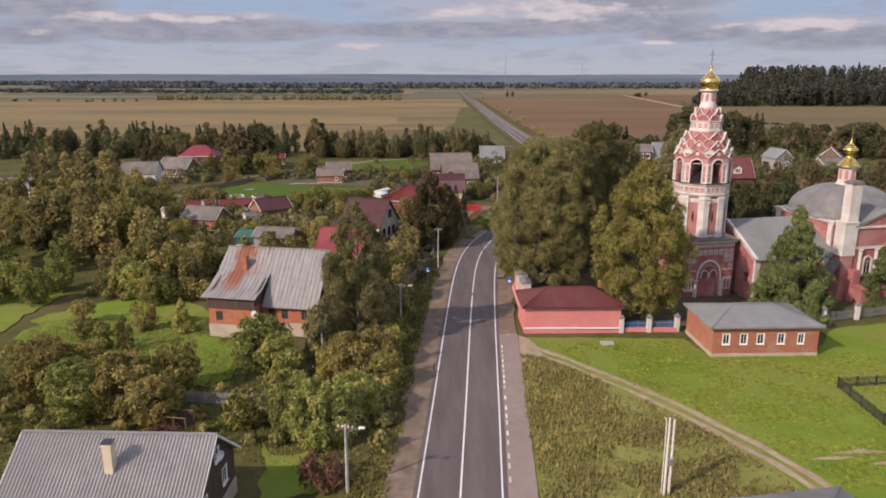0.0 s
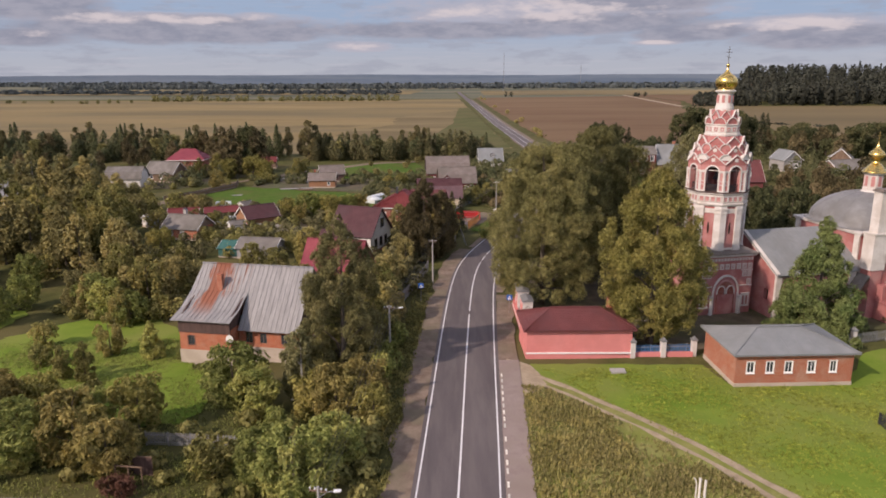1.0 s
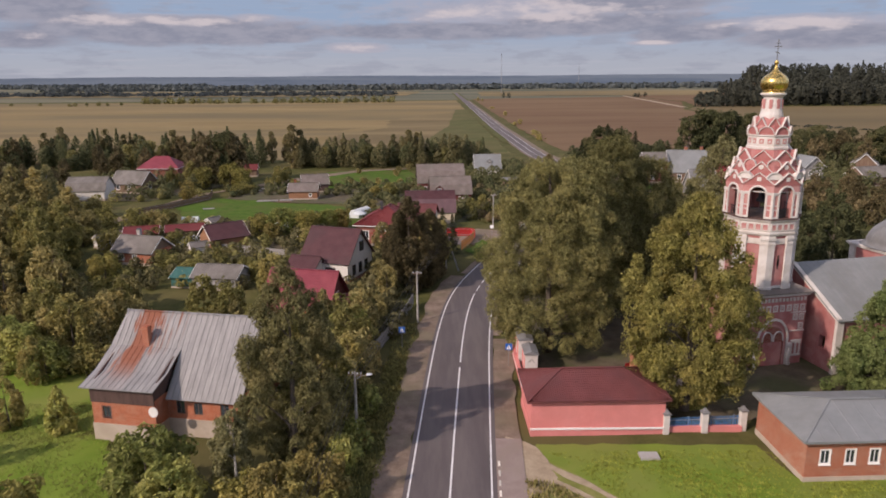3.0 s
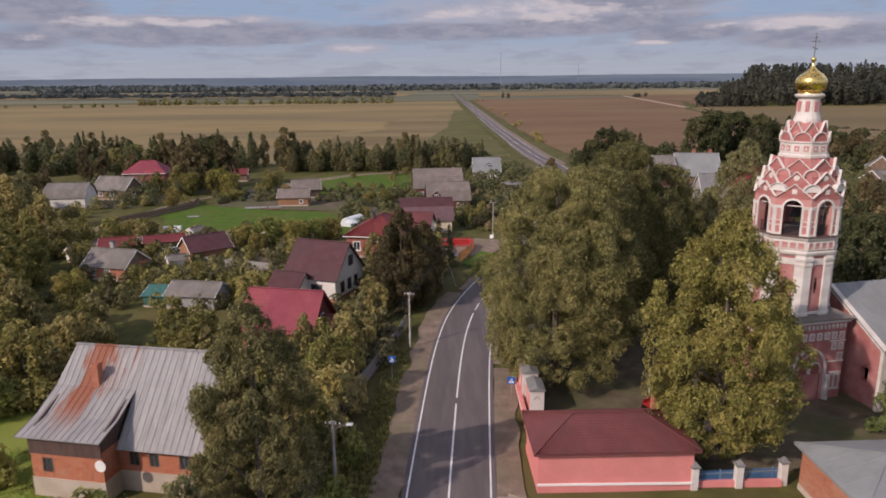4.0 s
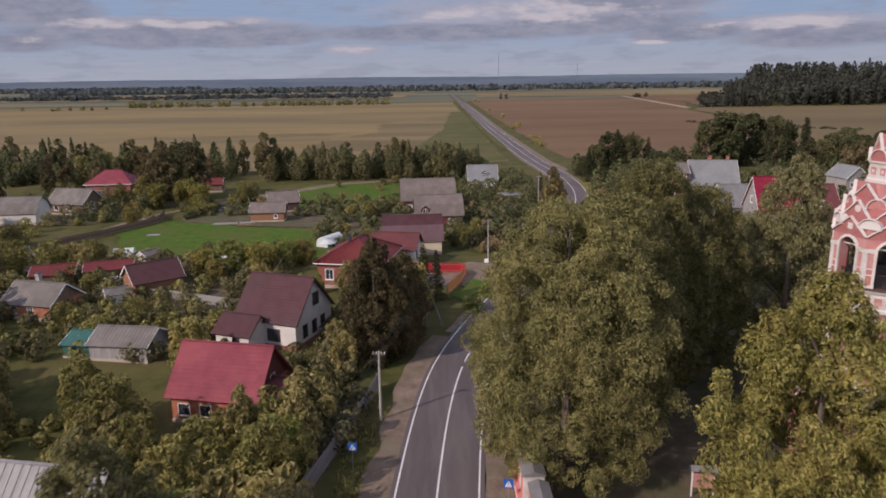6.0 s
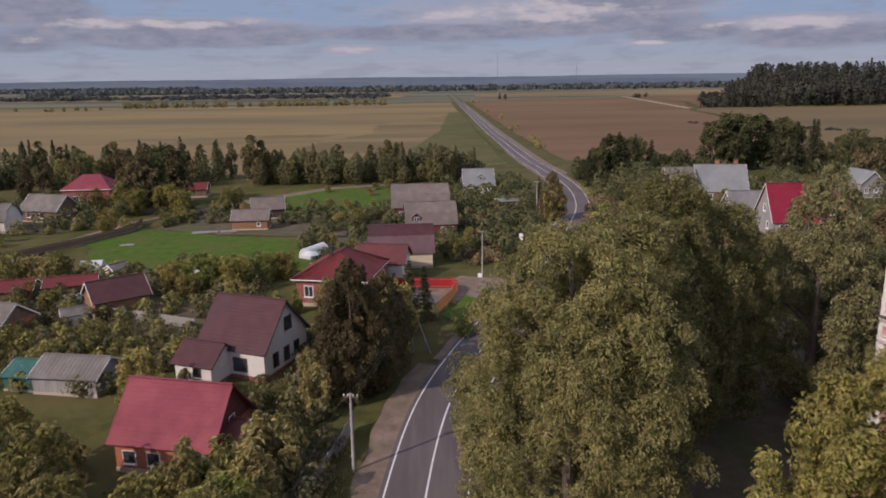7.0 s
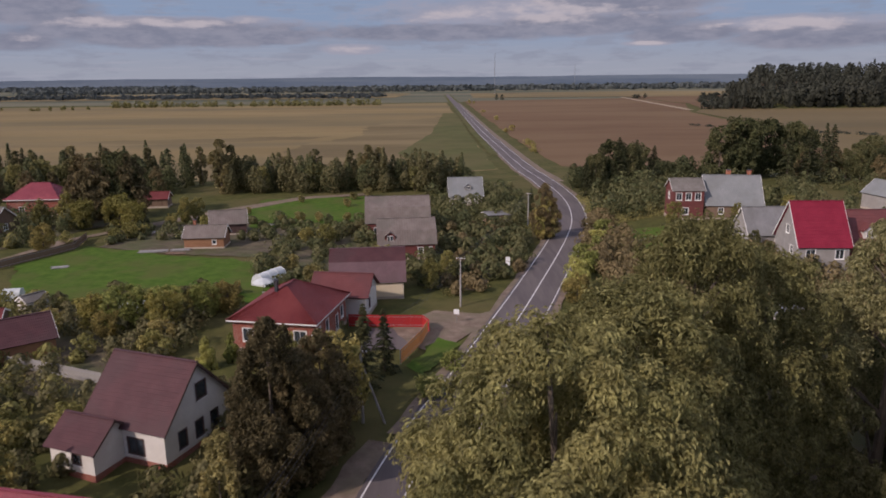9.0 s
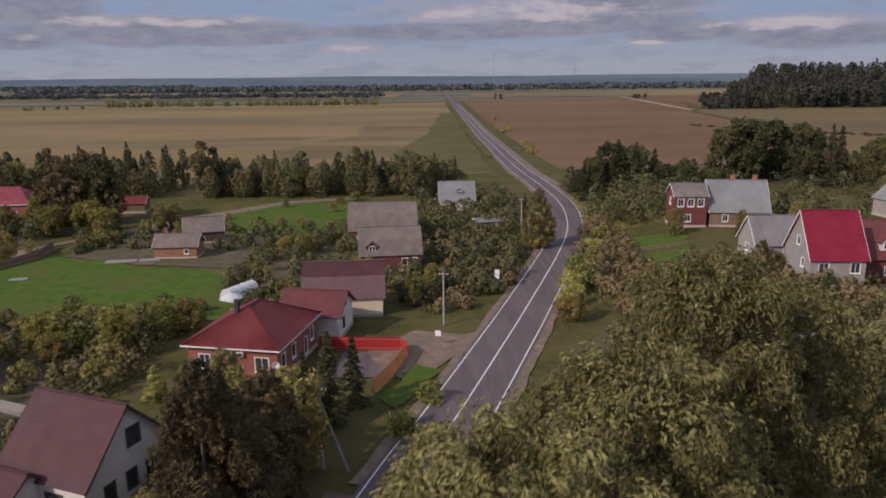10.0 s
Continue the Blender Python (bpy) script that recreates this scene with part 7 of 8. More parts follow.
part("upper_tent", bm, M["church_red"], church)
tiny = make("square_niche", "church_pink", block(-0.27, 0.27, -0.03, 0.05, -0.3, 0.3))
tiny_boss = make("niche_boss", "white", block(-0.11, 0.11, -0.07, 0.0, -0.12, 0.12))
for a in FACES:
    for x in (-0.5, 0.5):
        ca, sa = math.cos(radians(a)), math.sin(radians(a))
        ob = shared("square_niche", tiny, upper_band, 2.49 * ca - x * sa, 2.49 * sa + x * ca, 27.66, a + 90)
        shared("niche_boss", tiny_boss, ob)
f, rm = make("gable_field", "church_red", koko_face(1.95, 0.98, False)), make("gable_rim", "white", koko_rim(1.95, 0.98, False, 0.08))
around("decorative_gable", f, 2.5, 28.42, FACES, upper_band, [("gable_rim", rm, 0, 0, 0)])
f, rm = make("gable_field", "church_red", koko_face(1.75, 1.45, True)), make("gable_rim", "white", koko_rim(1.75, 1.45, True, 0.075))
around("decorative_gable", f, 2.05, 29.05, CORNERS, upper_band, [("gable_rim", rm, 0, 0, 0)])
bm = bmesh.new()
lathe(bm, [(1.38, 30.1), (1.34, 30.7), (1.22, 31.1), (1.14, 31.6), (1.06, 32.75), (1.25, 32.9), (1.45, 33.05), (1.5, 33.2), (1.3, 33.3)], 16)
drum = part("lantern", bm, M["white"], church)
nic = make("lantern_niche", "church_pink", block(-0.19, 0.19, -0.05, 0.12, 0.0, 1.1))
around("lantern_niche", nic, 1.13, 31.45, FACES, drum)
bm = bmesh.new()
lathe(bm, [(1.25, 33.2), (1.32, 33.32), (1.05, 33.42), (1.2, 33.5), (1.42, 33.8), (1.53, 34.2), (1.56, 34.55), (1.46, 34.9), (1.18, 35.22), (0.80, 35.5), (0.48, 35.74), (0.26, 36.0), (0.13, 36.35), (0.08, 36.6)], 28)
dome = tagged(part("onion_dome", bm, M["gold"], church, smooth=True), "polished gold onion dome")
bm = bmesh.new()
lathe(bm, [(0.05, 36.52), (0.2, 36.6), (0.27, 36.8), (0.2, 37.0), (0.05, 37.08)], 14)
part("orb", bm, M["gold"], dome, smooth=True)
bm = bmesh.new()
box(bm, -0.045, 0.045, -0.035, 0.035, 37.0, 39.5)
box(bm, -0.52, 0.52, -0.035, 0.035, 38.6, 38.7)
box(bm, -0.28, 0.28, -0.035, 0.035, 39.0, 39.08)
bar(bm, (-0.3, 0, 38.05), (0.3, 0, 37.85), 0.07, 0.09)
part("cross", bm, M["steel"], dome)

# refectory between tower and main church
bm = bmesh.new()
panel(bm, (5.6, -8.4, 0), (1, 0, 0), 15.4, 0, 7.0, [(2.2, 3.5, 2.6, 4.8), (6.0, 7.3, 2.6, 4.8), (9.8, 11.1, 2.6, 4.8)], 0.6)
panel(bm, (21, 8.4, 0), (-1, 0, 0), 15.4, 0, 7.0, [], 0.6)
panel(bm, (5.6, 8.4, 0), (0, -1, 0), 16.8, 0, 7.0, [(14.2, 15.2, 2.6, 4.2)], 0.6)
solid(bm, [(5.6, -8.4, 7.0), (5.6, 8.4, 7.0), (5.6, 0, 11.5)], (0.4, 0, 0))
ref = part("refectory_wall", bm, M["church_red"], church, fix=False)
for u in (2.85, 6.65, 10.45):
    window(ref, 5.6 + u, -8.38, 2.6, 0, 1.3, 2.2, "white", 1)
bm = bmesh.new()
bar(bm, (5.5, -8.8, 6.95), (5.5, 0, 11.75), 0.5, 0.5)
bar(bm, (5.5, 8.8, 6.95), (5.5, 0, 11.75), 0.5, 0.5)
box(bm, 5.3, 21, -8.75, -8.35, 6.6, 7.0)
box(bm, 5.35, 6.3, -8.7, -8.3, 0, 6.6)
box(bm, 17.9, 18.9, -8.7, -8.35, 0, 6.6)
part("refectory_cornice", bm, M["white"], ref)
bm = bmesh.new()
for sy in (-1, 1):
    slope(bm, (5.2, sy * 9.0, 6.9), (20.9, sy * 9.0, 6.9), (5.2, 0, 11.9), (20.9, 0, 11.9), 0.9, 0.03, seam=True)
part("refectory_roof", bm, M["grey_roof"], church, fix=False)

# main church with closed vault and cupola
bm = bmesh.new()
box(bm, 20.4, 35.4, -7.0, 7.0, -0.3, 11.8)
mainw = part("main_wall", bm, M["church_red"], church)
bm = bmesh.new()
box(bm, 20.1, 35.7, -7.3, 7.3, 11.8, 12.05)
box(bm, 19.9, 35.9, -7.5, 7.5, 12.05, 12.3)
part("cornice", bm, M["white"], mainw)
for y in (-6.5, 6.5):
    bm = bmesh.new()
    box(bm, 20.15, 20.45, y - 0.5, y + 0.5, 7, 11.8)
    part("pilaster", bm, M["white"], mainw)
bm = bmesh.new()
prof = [(7.6 * math.cos(math.pi / 2 * (i / 11)) ** 0.72, 12.45 + 4.8 * math.sin(math.pi / 2 * (i / 11))) for i in range(11)]
prof.insert(0, (8.1, 12.32))
prof[-1] = (1.4, 17.2)
n = 32
rings = []
for r, z in prof:
    sqr = 0.24 * (r / 8.1) ** 2
    rings.append([bm.verts.new((27.9 + r * (math.cos(a) + sqr * math.copysign(abs(math.cos(a)) ** 0.5, math.cos(a)) * abs(math.sin(a))), 0.93 * r * (math.sin(a) + sqr * math.copysign(abs(math.sin(a)) ** 0.5, math.sin(a)) * abs(math.cos(a))), z)) for a in (2 * math.pi * k / n for k in range(n))])
for a, b in zip(rings, rings[1:]):
    for k in range(n):
        bm.faces.new((a[k], a[(k + 1) % n], b[(k + 1) % n], b[k]))
bm.faces.new(rings[-1])
vault = tagged(part("vault_roof", bm, M["zinc_roof"], church, smooth=True), "grey sheet metal vaulted roof")
# standing seams of the vault sheets
for k in range(0, n, 2):
    a = 2 * math.pi * k / n
    pts = [v.to_tuple() for v in [Vector((27.9, 0, 0.02)) + Vector((r * (math.cos(a) + 0.24 * (r / 8.1) ** 2 * math.copysign(abs(math.cos(a)) ** 0.5, math.cos(a)) * abs(math.sin(a))), 0.93 * r * (math.sin(a) + 0.24 * (r / 8.1) ** 2 * math.copysign(abs(math.sin(a)) ** 0.5, math.sin(a)) * abs(math.cos(a))), z)) for r, z in prof]]
    bm = bmesh.new()
    tube(bm, pts, [0.035] * len(pts), 4)
    part("seam", bm, M["zinc_roof"], vault)
bm = bmesh.new()
for s in (-0.3, 0.3):
    tube(bm, [(20.9, -3.4 + s, 13.6), (22.2, -3.1 + s, 15.1), (24.4, -2.4 + s, 16.5)], [0.06, 0.06, 0.06], 5)
for i in range(8):
    k = i / 7
    bar(bm, (20.9 + 3.0 * k, -3.7 + 0.8 * k, 13.8 + 2.6 * k), (20.9 + 3.0 * k, -3.1 + 0.8 * k, 13.8 + 2.6 * k), 0.06)
part("roof_ladder", bm, M["dark_metal"], vault)
bm = bmesh.new()
lathe(bm, [(1.9, 16.8), (1.75, 17.2), (1.5, 17.35), (1.5, 17.8), (1.4, 17.85), (1.4, 19.9), (1.75, 20.05), (1.8, 20.25)], 8, 27.9, 0, 22.5)
lan = part("cupola_drum", bm, M["white"], church)
nic2 = make("drum_window", "church_pink", block(-0.26, 0.26, -0.06, 0.05, 0.0, 1.6))
for a in FACES:
    shared("drum_window", nic2, lan, 27.9 + 1.29 * math.cos(radians(a)), 1.29 * math.sin(radians(a)), 18.1, a + 90)
bm = bmesh.new()
lathe(bm, [(1.95, 20.25), (1.8, 20.4), (1.2, 21.1), (0.8, 21.6), (0.55, 21.75), (0.5, 22.3), (0.8, 22.45), (1.18, 22.85), (1.22, 23.1), (0.95, 23.5), (0.45, 24.0), (0.16, 24.5), (0.08, 25.1)], 20, 27.9, 0)
cup = tagged(part("gold_cupola", bm, M["gold"], church, smooth=True), "gilded two-stage cupola")
bm = bmesh.new()
box(bm, 27.85, 27.95, -0.03, 0.03, 25.0, 26.7)
box(bm, 27.55, 28.25, -0.03, 0.03, 26.0, 26.1)
part("cross", bm, M["gold"], cup)

# south wing with pediment, and a high white pylon at its corner
bm = bmesh.new()
box(bm, 21.2, 32.6, -10.8, -6.9, -0.3, 12.2)
solid(bm, [(21.4, -10.8, 12.2), (32.4, -10.8, 12.2), (26.9, -10.8, 14.4)], (0, 3.9, 0))
wing = part("south_wing", bm, M["church_red"], church)
bm = bmesh.new()
for sx in (-1, 1):
    slope(bm, (26.9 + sx * 6.0, -11.2, 12.2), (26.9 + sx * 6.0, -5.6, 12.2), (26.9, -11.2, 14.7), (26.9, -5.6, 14.7), 0.8, 0.02, seam=True)
part("wing_roof", bm, M["zinc_roof"], wing, fix=False)
bm = bmesh.new()
box(bm, 19.0, 21.4, -11.1, -9.0, 7.4, 12.7)
box(bm, 18.9, 21.5, -11.2, -8.9, 12.7, 12.95)
box(bm, 19.45, 21.3, -10.95, -9.35, 12.95, 19.0)
part("pier", bm, M["white"], wing, "white plaster pier with peeling patches")
bm = bmesh.new()
box(bm, 19.2, 21.2, -11.0, -9.1, -0.3, 7.4)
part("buttress", bm, M["church_red"], wing)
bm = bmesh.new()
box(bm, 19.25, 21.5, -11.15, -9.15, 19.0, 19.2)
box(bm, 19.45, 21.3, -10.95, -9.35, 19.2, 19.4)
part("pier_cap", bm, M["brown_slate"], wing)
bm = bmesh.new()
box(bm, 21.4, 32.7, -10.98, -10.78, 8.4, 8.8)
box(bm, 21.3, 32.8, -11.0, -10.78, 11.8, 12.15)
part("string_course", bm, M["white"], wing)
for x in (21.5, 32.3):
    bm = bmesh.new()
    bar(bm, (x, -10.9, 12.25), (26.9, -10.9, 14.45), 0.3, 0.35)
    part("pediment_moulding", bm, M["white"], wing)
for u in (24.2, 27.2, 30.2):
    bm = bmesh.new()
    arch_ring(bm, 1.3, 3.4, 0.25, -11.0, -10.78)
    ob = part("window_arch", bm, M["white"], wing)
    ob.matrix_basis = pose(u, 0, 3.6)
    window(wing, u, -10.88, 3.6, 0, 1.3, 2.6, "white", 1, True, 0)
for u in (22.7, 25.7, 28.7, 31.7):
    bm = bmesh.new()
    lathe(bm, [(0.42, 2.6), (0.42, 3.0), (0.3, 3.1), (0.3, 8.0), (0.45, 8.2), (0.45, 8.4)], 10, u, -10.85)
    part("half_column", bm, M["white"], wing)
bm = bmesh.new()
box(bm, 20.6, 25.6, -14.4, -10.7, -0.3, 2.7)
box(bm, 20.4, 25.8, -14.6, -10.7, 2.7, 2.9)
box(bm, 20.6, 22.0, -12.2, -10.9, 2.9, 5.2)
part("porch", bm, M["church_red"], church)
bm = bmesh.new()
slope(bm, (17.8, -11.0, 4.6), (17.8, -8.4, 4.6), (19.2, -11.0, 6.6), (19.2, -8.4, 6.6), 0.6, 0.02, seam=True)
part("lean_to_roof", bm, M["slate"], church, fix=False)

# ---------------------------------------------------------------- roadside things, fences, poles, clutter


def pole(name, label, x, y, h, lamp=0.0, arms=1, strut=None, material="concrete", lean=0.0, turn=0.0):
    """A lattice-free utility pole with cross arm and insulators, maybe a street lamp arm or a raking strut."""
    root = thing(name, x, y, lie(x, y), turn, label, "pole")
    bm = bmesh.new()
    tube(bm, [(0, 0, -0.4), (lean * 0.5, 0, h * 0.5), (lean, 0, h)], [0.17, 0.145, 0.11], 8)
    part("post", bm, M[material], root)
    for k in range(arms):
        z = h - 0.35 - 0.6 * k
        bm = bmesh.new()
        box(bm, lean - 0.7, lean + 0.7, -0.05, 0.05, z - 0.05, z + 0.05)
        arm = part("cross_arm", bm, M["brown_wood"], root)
        for i in (-0.62, -0.25, 0.25, 0.62):
            bm = bmesh.new()
            lathe(bm, [(0.03, z + 0.05), (0.03, z + 0.14), (0.07, z + 0.16), (0.07, z + 0.24), (0.03, z + 0.27)], 8, lean + i)
            part("insulator", bm, M["sign_white"], arm)
    if lamp:
        bm = bmesh.new()
        tube(bm, [(lean, 0, h - 0.9), (lean + lamp * 0.6, 0, h - 0.35), (lean + lamp, 0, h - 0.25)], [0.04, 0.035, 0.03], 6)
        arm = part("lamp_arm", bm, M["steel"], root)
        bm = bmesh.new()
        s = 1 if lamp > 0 else -1
        solid(bm, [(lean + lamp, -0.14, h - 0.28), (lean + lamp + s * 0.55, -0.10, h - 0.22), (lean + lamp + s * 0.55, 0.10, h - 0.22), (lean + lamp, 0.14, h - 0.28)], (0, 0, 0.13))
        part("lamp_head", bm, M["sign_white"], arm)
    if strut:
        bm = bmesh.new()
        tube(bm, [(strut, 0.2, -0.3), (lean * 0.8, 0, h * 0.84)], [0.13, 0.10], 7)
        part("strut", bm, M[material], root)
    return root


POLES = [("utility_pole", "pale concrete utility pole with street lamp", -8.4, 55.2, 6.4, 1.2, 1, None), ("utility_pole", "pale concrete utility pole with street lamp", -5.9, 93.2, 7.6, 1.2, 1, None), ("utility_pole", "grey utility pole on the verge", -0.9, 128.6, 7.8, 0, 1, None), ("utility_pole", "grey utility pole with raking strut", 3.6, 157.5, 8.2, 0, 1, 2.4), ("utility_pole", "pale utility pole at the yard", 15.3, 196.0, 8.0, 0, 1, None), ("utility_pole", "grey utility pole by the bend", 34.0, 258.0, 8.0, 0, 1, None)]
for nm, lb, x, y, h, lamp, arms, strut in POLES:
    pole(nm, lb, x, y, h, lamp, arms, strut, turn=-10)
# overhead wires between the poles
for (a, b) in zip(POLES, POLES[1:]):
    for i in (-0.62, -0.25, 0.25, 0.62):
        p, q = Vector((a[2] + i, a[3], a[4] + lie(a[2], a[3]) - 0.1)), Vector((b[2] + i, b[3], b[4] + lie(b[2], b[3]) - 0.1))
        bm = bmesh.new()
        pts = [p.lerp(q, k / 10) - Vector((0, 0, 0.9 * (1 - (2 * k / 10 - 1) ** 2))) for k in range(11)]
        tube(bm, pts, [0.014] * 11, 4)
        tagged(part("overhead_wire", bm, M["dark_metal"]), "thin dark overhead wire between utility poles", "wire", "overhead wires")

# white triple pole on the meadow
tp = thing("utility_pole", 19.2, 54.4, 0, 0, "pair of whitewashed poles with a curved conduit", "pole")
for x, y, h in ((0.0, 0, 7.4), (0.42, 0.05, 7.2)):
    bm = bmesh.new()
    tube(bm, [(x, y, -0.4), (x, y, h)], [0.12, 0.09], 8)
    part("post", bm, M["post_white"], tp)
bm = bmesh.new()
tube(bm, [(-0.25, 0, 0), (-0.25, 0, 6.9), (-0.32, 0, 7.3), (-0.5, 0, 7.45)], [0.045] * 4, 6)
part("conduit", bm, M["post_white"], tp)
bm = bmesh.new()
box(bm, 0.1, 0.55, -0.22, -0.02, 3.0, 3.6)
part("meter_box", bm, M["steel"], tp)


def crossing_sign(x, y, turn, h=3.0):
    """A blue square pedestrian-crossing sign on a steel post."""
    root = thing("road_sign", x, y, lie(x, y), turn, "blue square pedestrian crossing sign on a thin post", "road sign")
    bm = bmesh.new()
    tube(bm, [(0, 0.05, -0.2), (0, 0.05, h)], [0.04, 0.04], 7)
    part("post", bm, M["steel"], root)
    bm = bmesh.new()
    box(bm, -0.42, 0.42, -0.02, 0.02, h - 0.86, h - 0.02)
    pl = part("plate", bm, M["sign_blue"], root)
    bm = bmesh.new()
    put(bm, [(-0.30, -0.026, h - 0.74), (0.30, -0.026, h - 0.74), (0, -0.026, h - 0.16)])
    part("triangle", bm, M["sign_white"], pl)
    bm = bmesh.new()
    bar(bm, (0, -0.03, h - 0.42), (-0.02, -0.03, h - 0.28), 0.01, 0.06)
    bar(bm, (0, -0.03, h - 0.42), (-0.1, -0.03, h - 0.66), 0.01, 0.05)
    bar(bm, (0, -0.03, h - 0.42), (0.1, -0.03, h - 0.66), 0.01, 0.05)
    part("symbol", bm, M["dark_metal"], pl)


crossing_sign(-2.7, 118.4, 4)
crossing_sign(11.0, 112.0, -4)


def plate_sign(x, y, turn, plates, h):
    root = thing("road_sign", x, y, 0, turn, "small white road sign plates on a post", "road sign")
    bm = bmesh.new()
    tube(bm, [(0, 0.05, -0.2), (0, 0.05, h)], [0.04, 0.04], 7)
    part("post", bm, M["steel"], root)
    for k in range(plates):
        bm = bmesh.new()
        box(bm, -0.4, 0.4, -0.02, 0.02, h - 0.8 - 0.85 * k, h - 0.05 - 0.85 * k)
        part("plate", bm, M["sign_white"], root)


plate_sign(24.6, 214.0, -12, 2, 3.4)
plate_sign(34.6, 247.6, -12, 3, 3.4)
plate_sign(14.4, 188.0, -12, 1, 2.2)


def fence(name, label, pts, h, material, board=0.16, gap=0.02, post_m="steel", post=2.4, cap=False):
    """A board fence along points: each stretch has posts, rails and upright boards (alike boards share a mesh)."""
    root = thing(name, 0, 0, 0, 0, label, "fence")
    bd = make("board", material, block(-board / 2, board / 2, -0.012, 0.012, 0.06, h))
    pm = make("post", post_m, block(-0.05, 0.05, 0.02, 0.12, -0.3, h + 0.05))
    for (ax, ay), (bx, by) in zip(pts, pts[1:]):
        L = math.hypot(bx - ax, by - ay)
        turn = math.degrees(math.atan2(by - ay, bx - ax))
        n = int(L / (board + gap))
        for i in range(n):
            k = (i + 0.5) / n
            x, y = ax + (bx - ax) * k, ay + (by - ay) * k
            shared("board", bd, root, x, y, lie(x, y), turn)
        for i in range(int(L / post) + 1):
            k = i * post / L
            x, y = ax + (bx - ax) * k, ay + (by - ay) * k
            shared("post", pm, root, x, y, lie(x, y), turn)
        bm = bmesh.new()
        for z in (0.35, h - 0.3):
            bar(bm, (ax, ay, lie(ax, ay) + z), (bx, by, lie(bx, by) + z), 0.05, 0.07)
        part("rail", bm, M[post_m], root)
    return root


fence("fence", "grey weathered board fence along the verge", [(-7.0, 112.5), (-5.9, 116.5), (-4.2, 124), (-2.6, 131.5), (-1.8, 137)], 1.9, "grey_wood", 0.3)
fence("fence", "low maroon board fence across the garden", [(-10.5, 112.0), (-7.0, 112.3)], 1.8, "maroon_wood", 0.3)
fence("fence", "orange stained board fence by the villa", [(6.9, 173.0), (9.4, 180.1), (10.2, 184.2)], 1.9, "orange_wood", 0.22, 0.06)
fence("fence", "white panel fence between gardens", [(-48, 175), (-39.5, 172.5), (-28.5, 167.8)], 1.6, "aged_white", 0.5)
fence("fence", "red metal fence by the shed", [(-7.5, 192.0), (-14.5, 194.5)], 1.6, "red_paint", 0.5)
fence("fence", "old brown board fence along the lane", [(-80, 212), (-73.6, 222.4), (-69.5, 231), (-66.4, 238), (-68.5, 248)], 1.7, "brown_wood", 0.4)
fence("fence", "grey chain-link style fence round a plot on the meadow", [(46.2, 76.2), (46.0, 67.2), (46.4, 58), (60, 57)], 1.3, "dark_metal", 0.04, 0.10, "dark_metal")
fence("fence", "grey chain-link style fence round a plot on the meadow", [(46.2, 76.2), (58, 77.5)], 1.3, "dark_metal", 0.04, 0.10, "dark_metal")
fence("fence", "dark picket fence before the mown plot", [(52, 237), (66, 238)], 1.1, "brown_wood", 0.12, 0.1)
fence("fence", "dark garden fence behind the wooden house", [(-30, 75.5), (-22, 74.8), (-14, 74)], 1.5, "grey_wood", 0.12, 0.08)
fence("fence", "blue lattice railing of the churchyard", [(25.4, 94.9), (33.6, 95.4)], 1.5, "blue_paint", 0.08, 0.10)
fence("fence", "grey-blue railing of the churchyard", [(55.5, 98.5), (70, 102.6), (92, 107)], 1.5, "steel", 0.08, 0.10)


def pillar(x, y, h, w, label, material="white", turn=0):
    root = thing("gate_pillar", x, y, lie(x, y), turn, label, "pillar", "churchyard fence pillars")
    bm = bmesh.new()
    box(bm, -w / 2, w / 2, -w / 2, w / 2, -0.3, h)
    part("shaft", bm, M[material], root)
    bm = bmesh.new()
    box(bm, -w / 2 - 0.1, w / 2 + 0.1, -w / 2 - 0.1, w / 2 + 0.1, h, h + 0.15)
    lathe(bm, [(w * 0.72, h + 0.15), (0.06, h + 0.55)], 4, start=45)
    part("cap", bm, M["zinc_roof"], root)


for x, y in ((25.3, 94.6), (29.3, 94.8), (33.4, 95.2), (56.0, 98.4), (62.0, 100.2), (68.0, 102.0), (74, 103.5)):
    pillar(x, y, 2.1, 0.6, "white plastered fence pillar of the churchyard", turn=4)
bm = bmesh.new()
box(bm, 25.6, 33.2, 94.75, 95.15, -0.3, 0.55)
tagged(part("fence_plinth", bm, M["pink"]), "low salmon pink plinth wall under the railing", "wall")

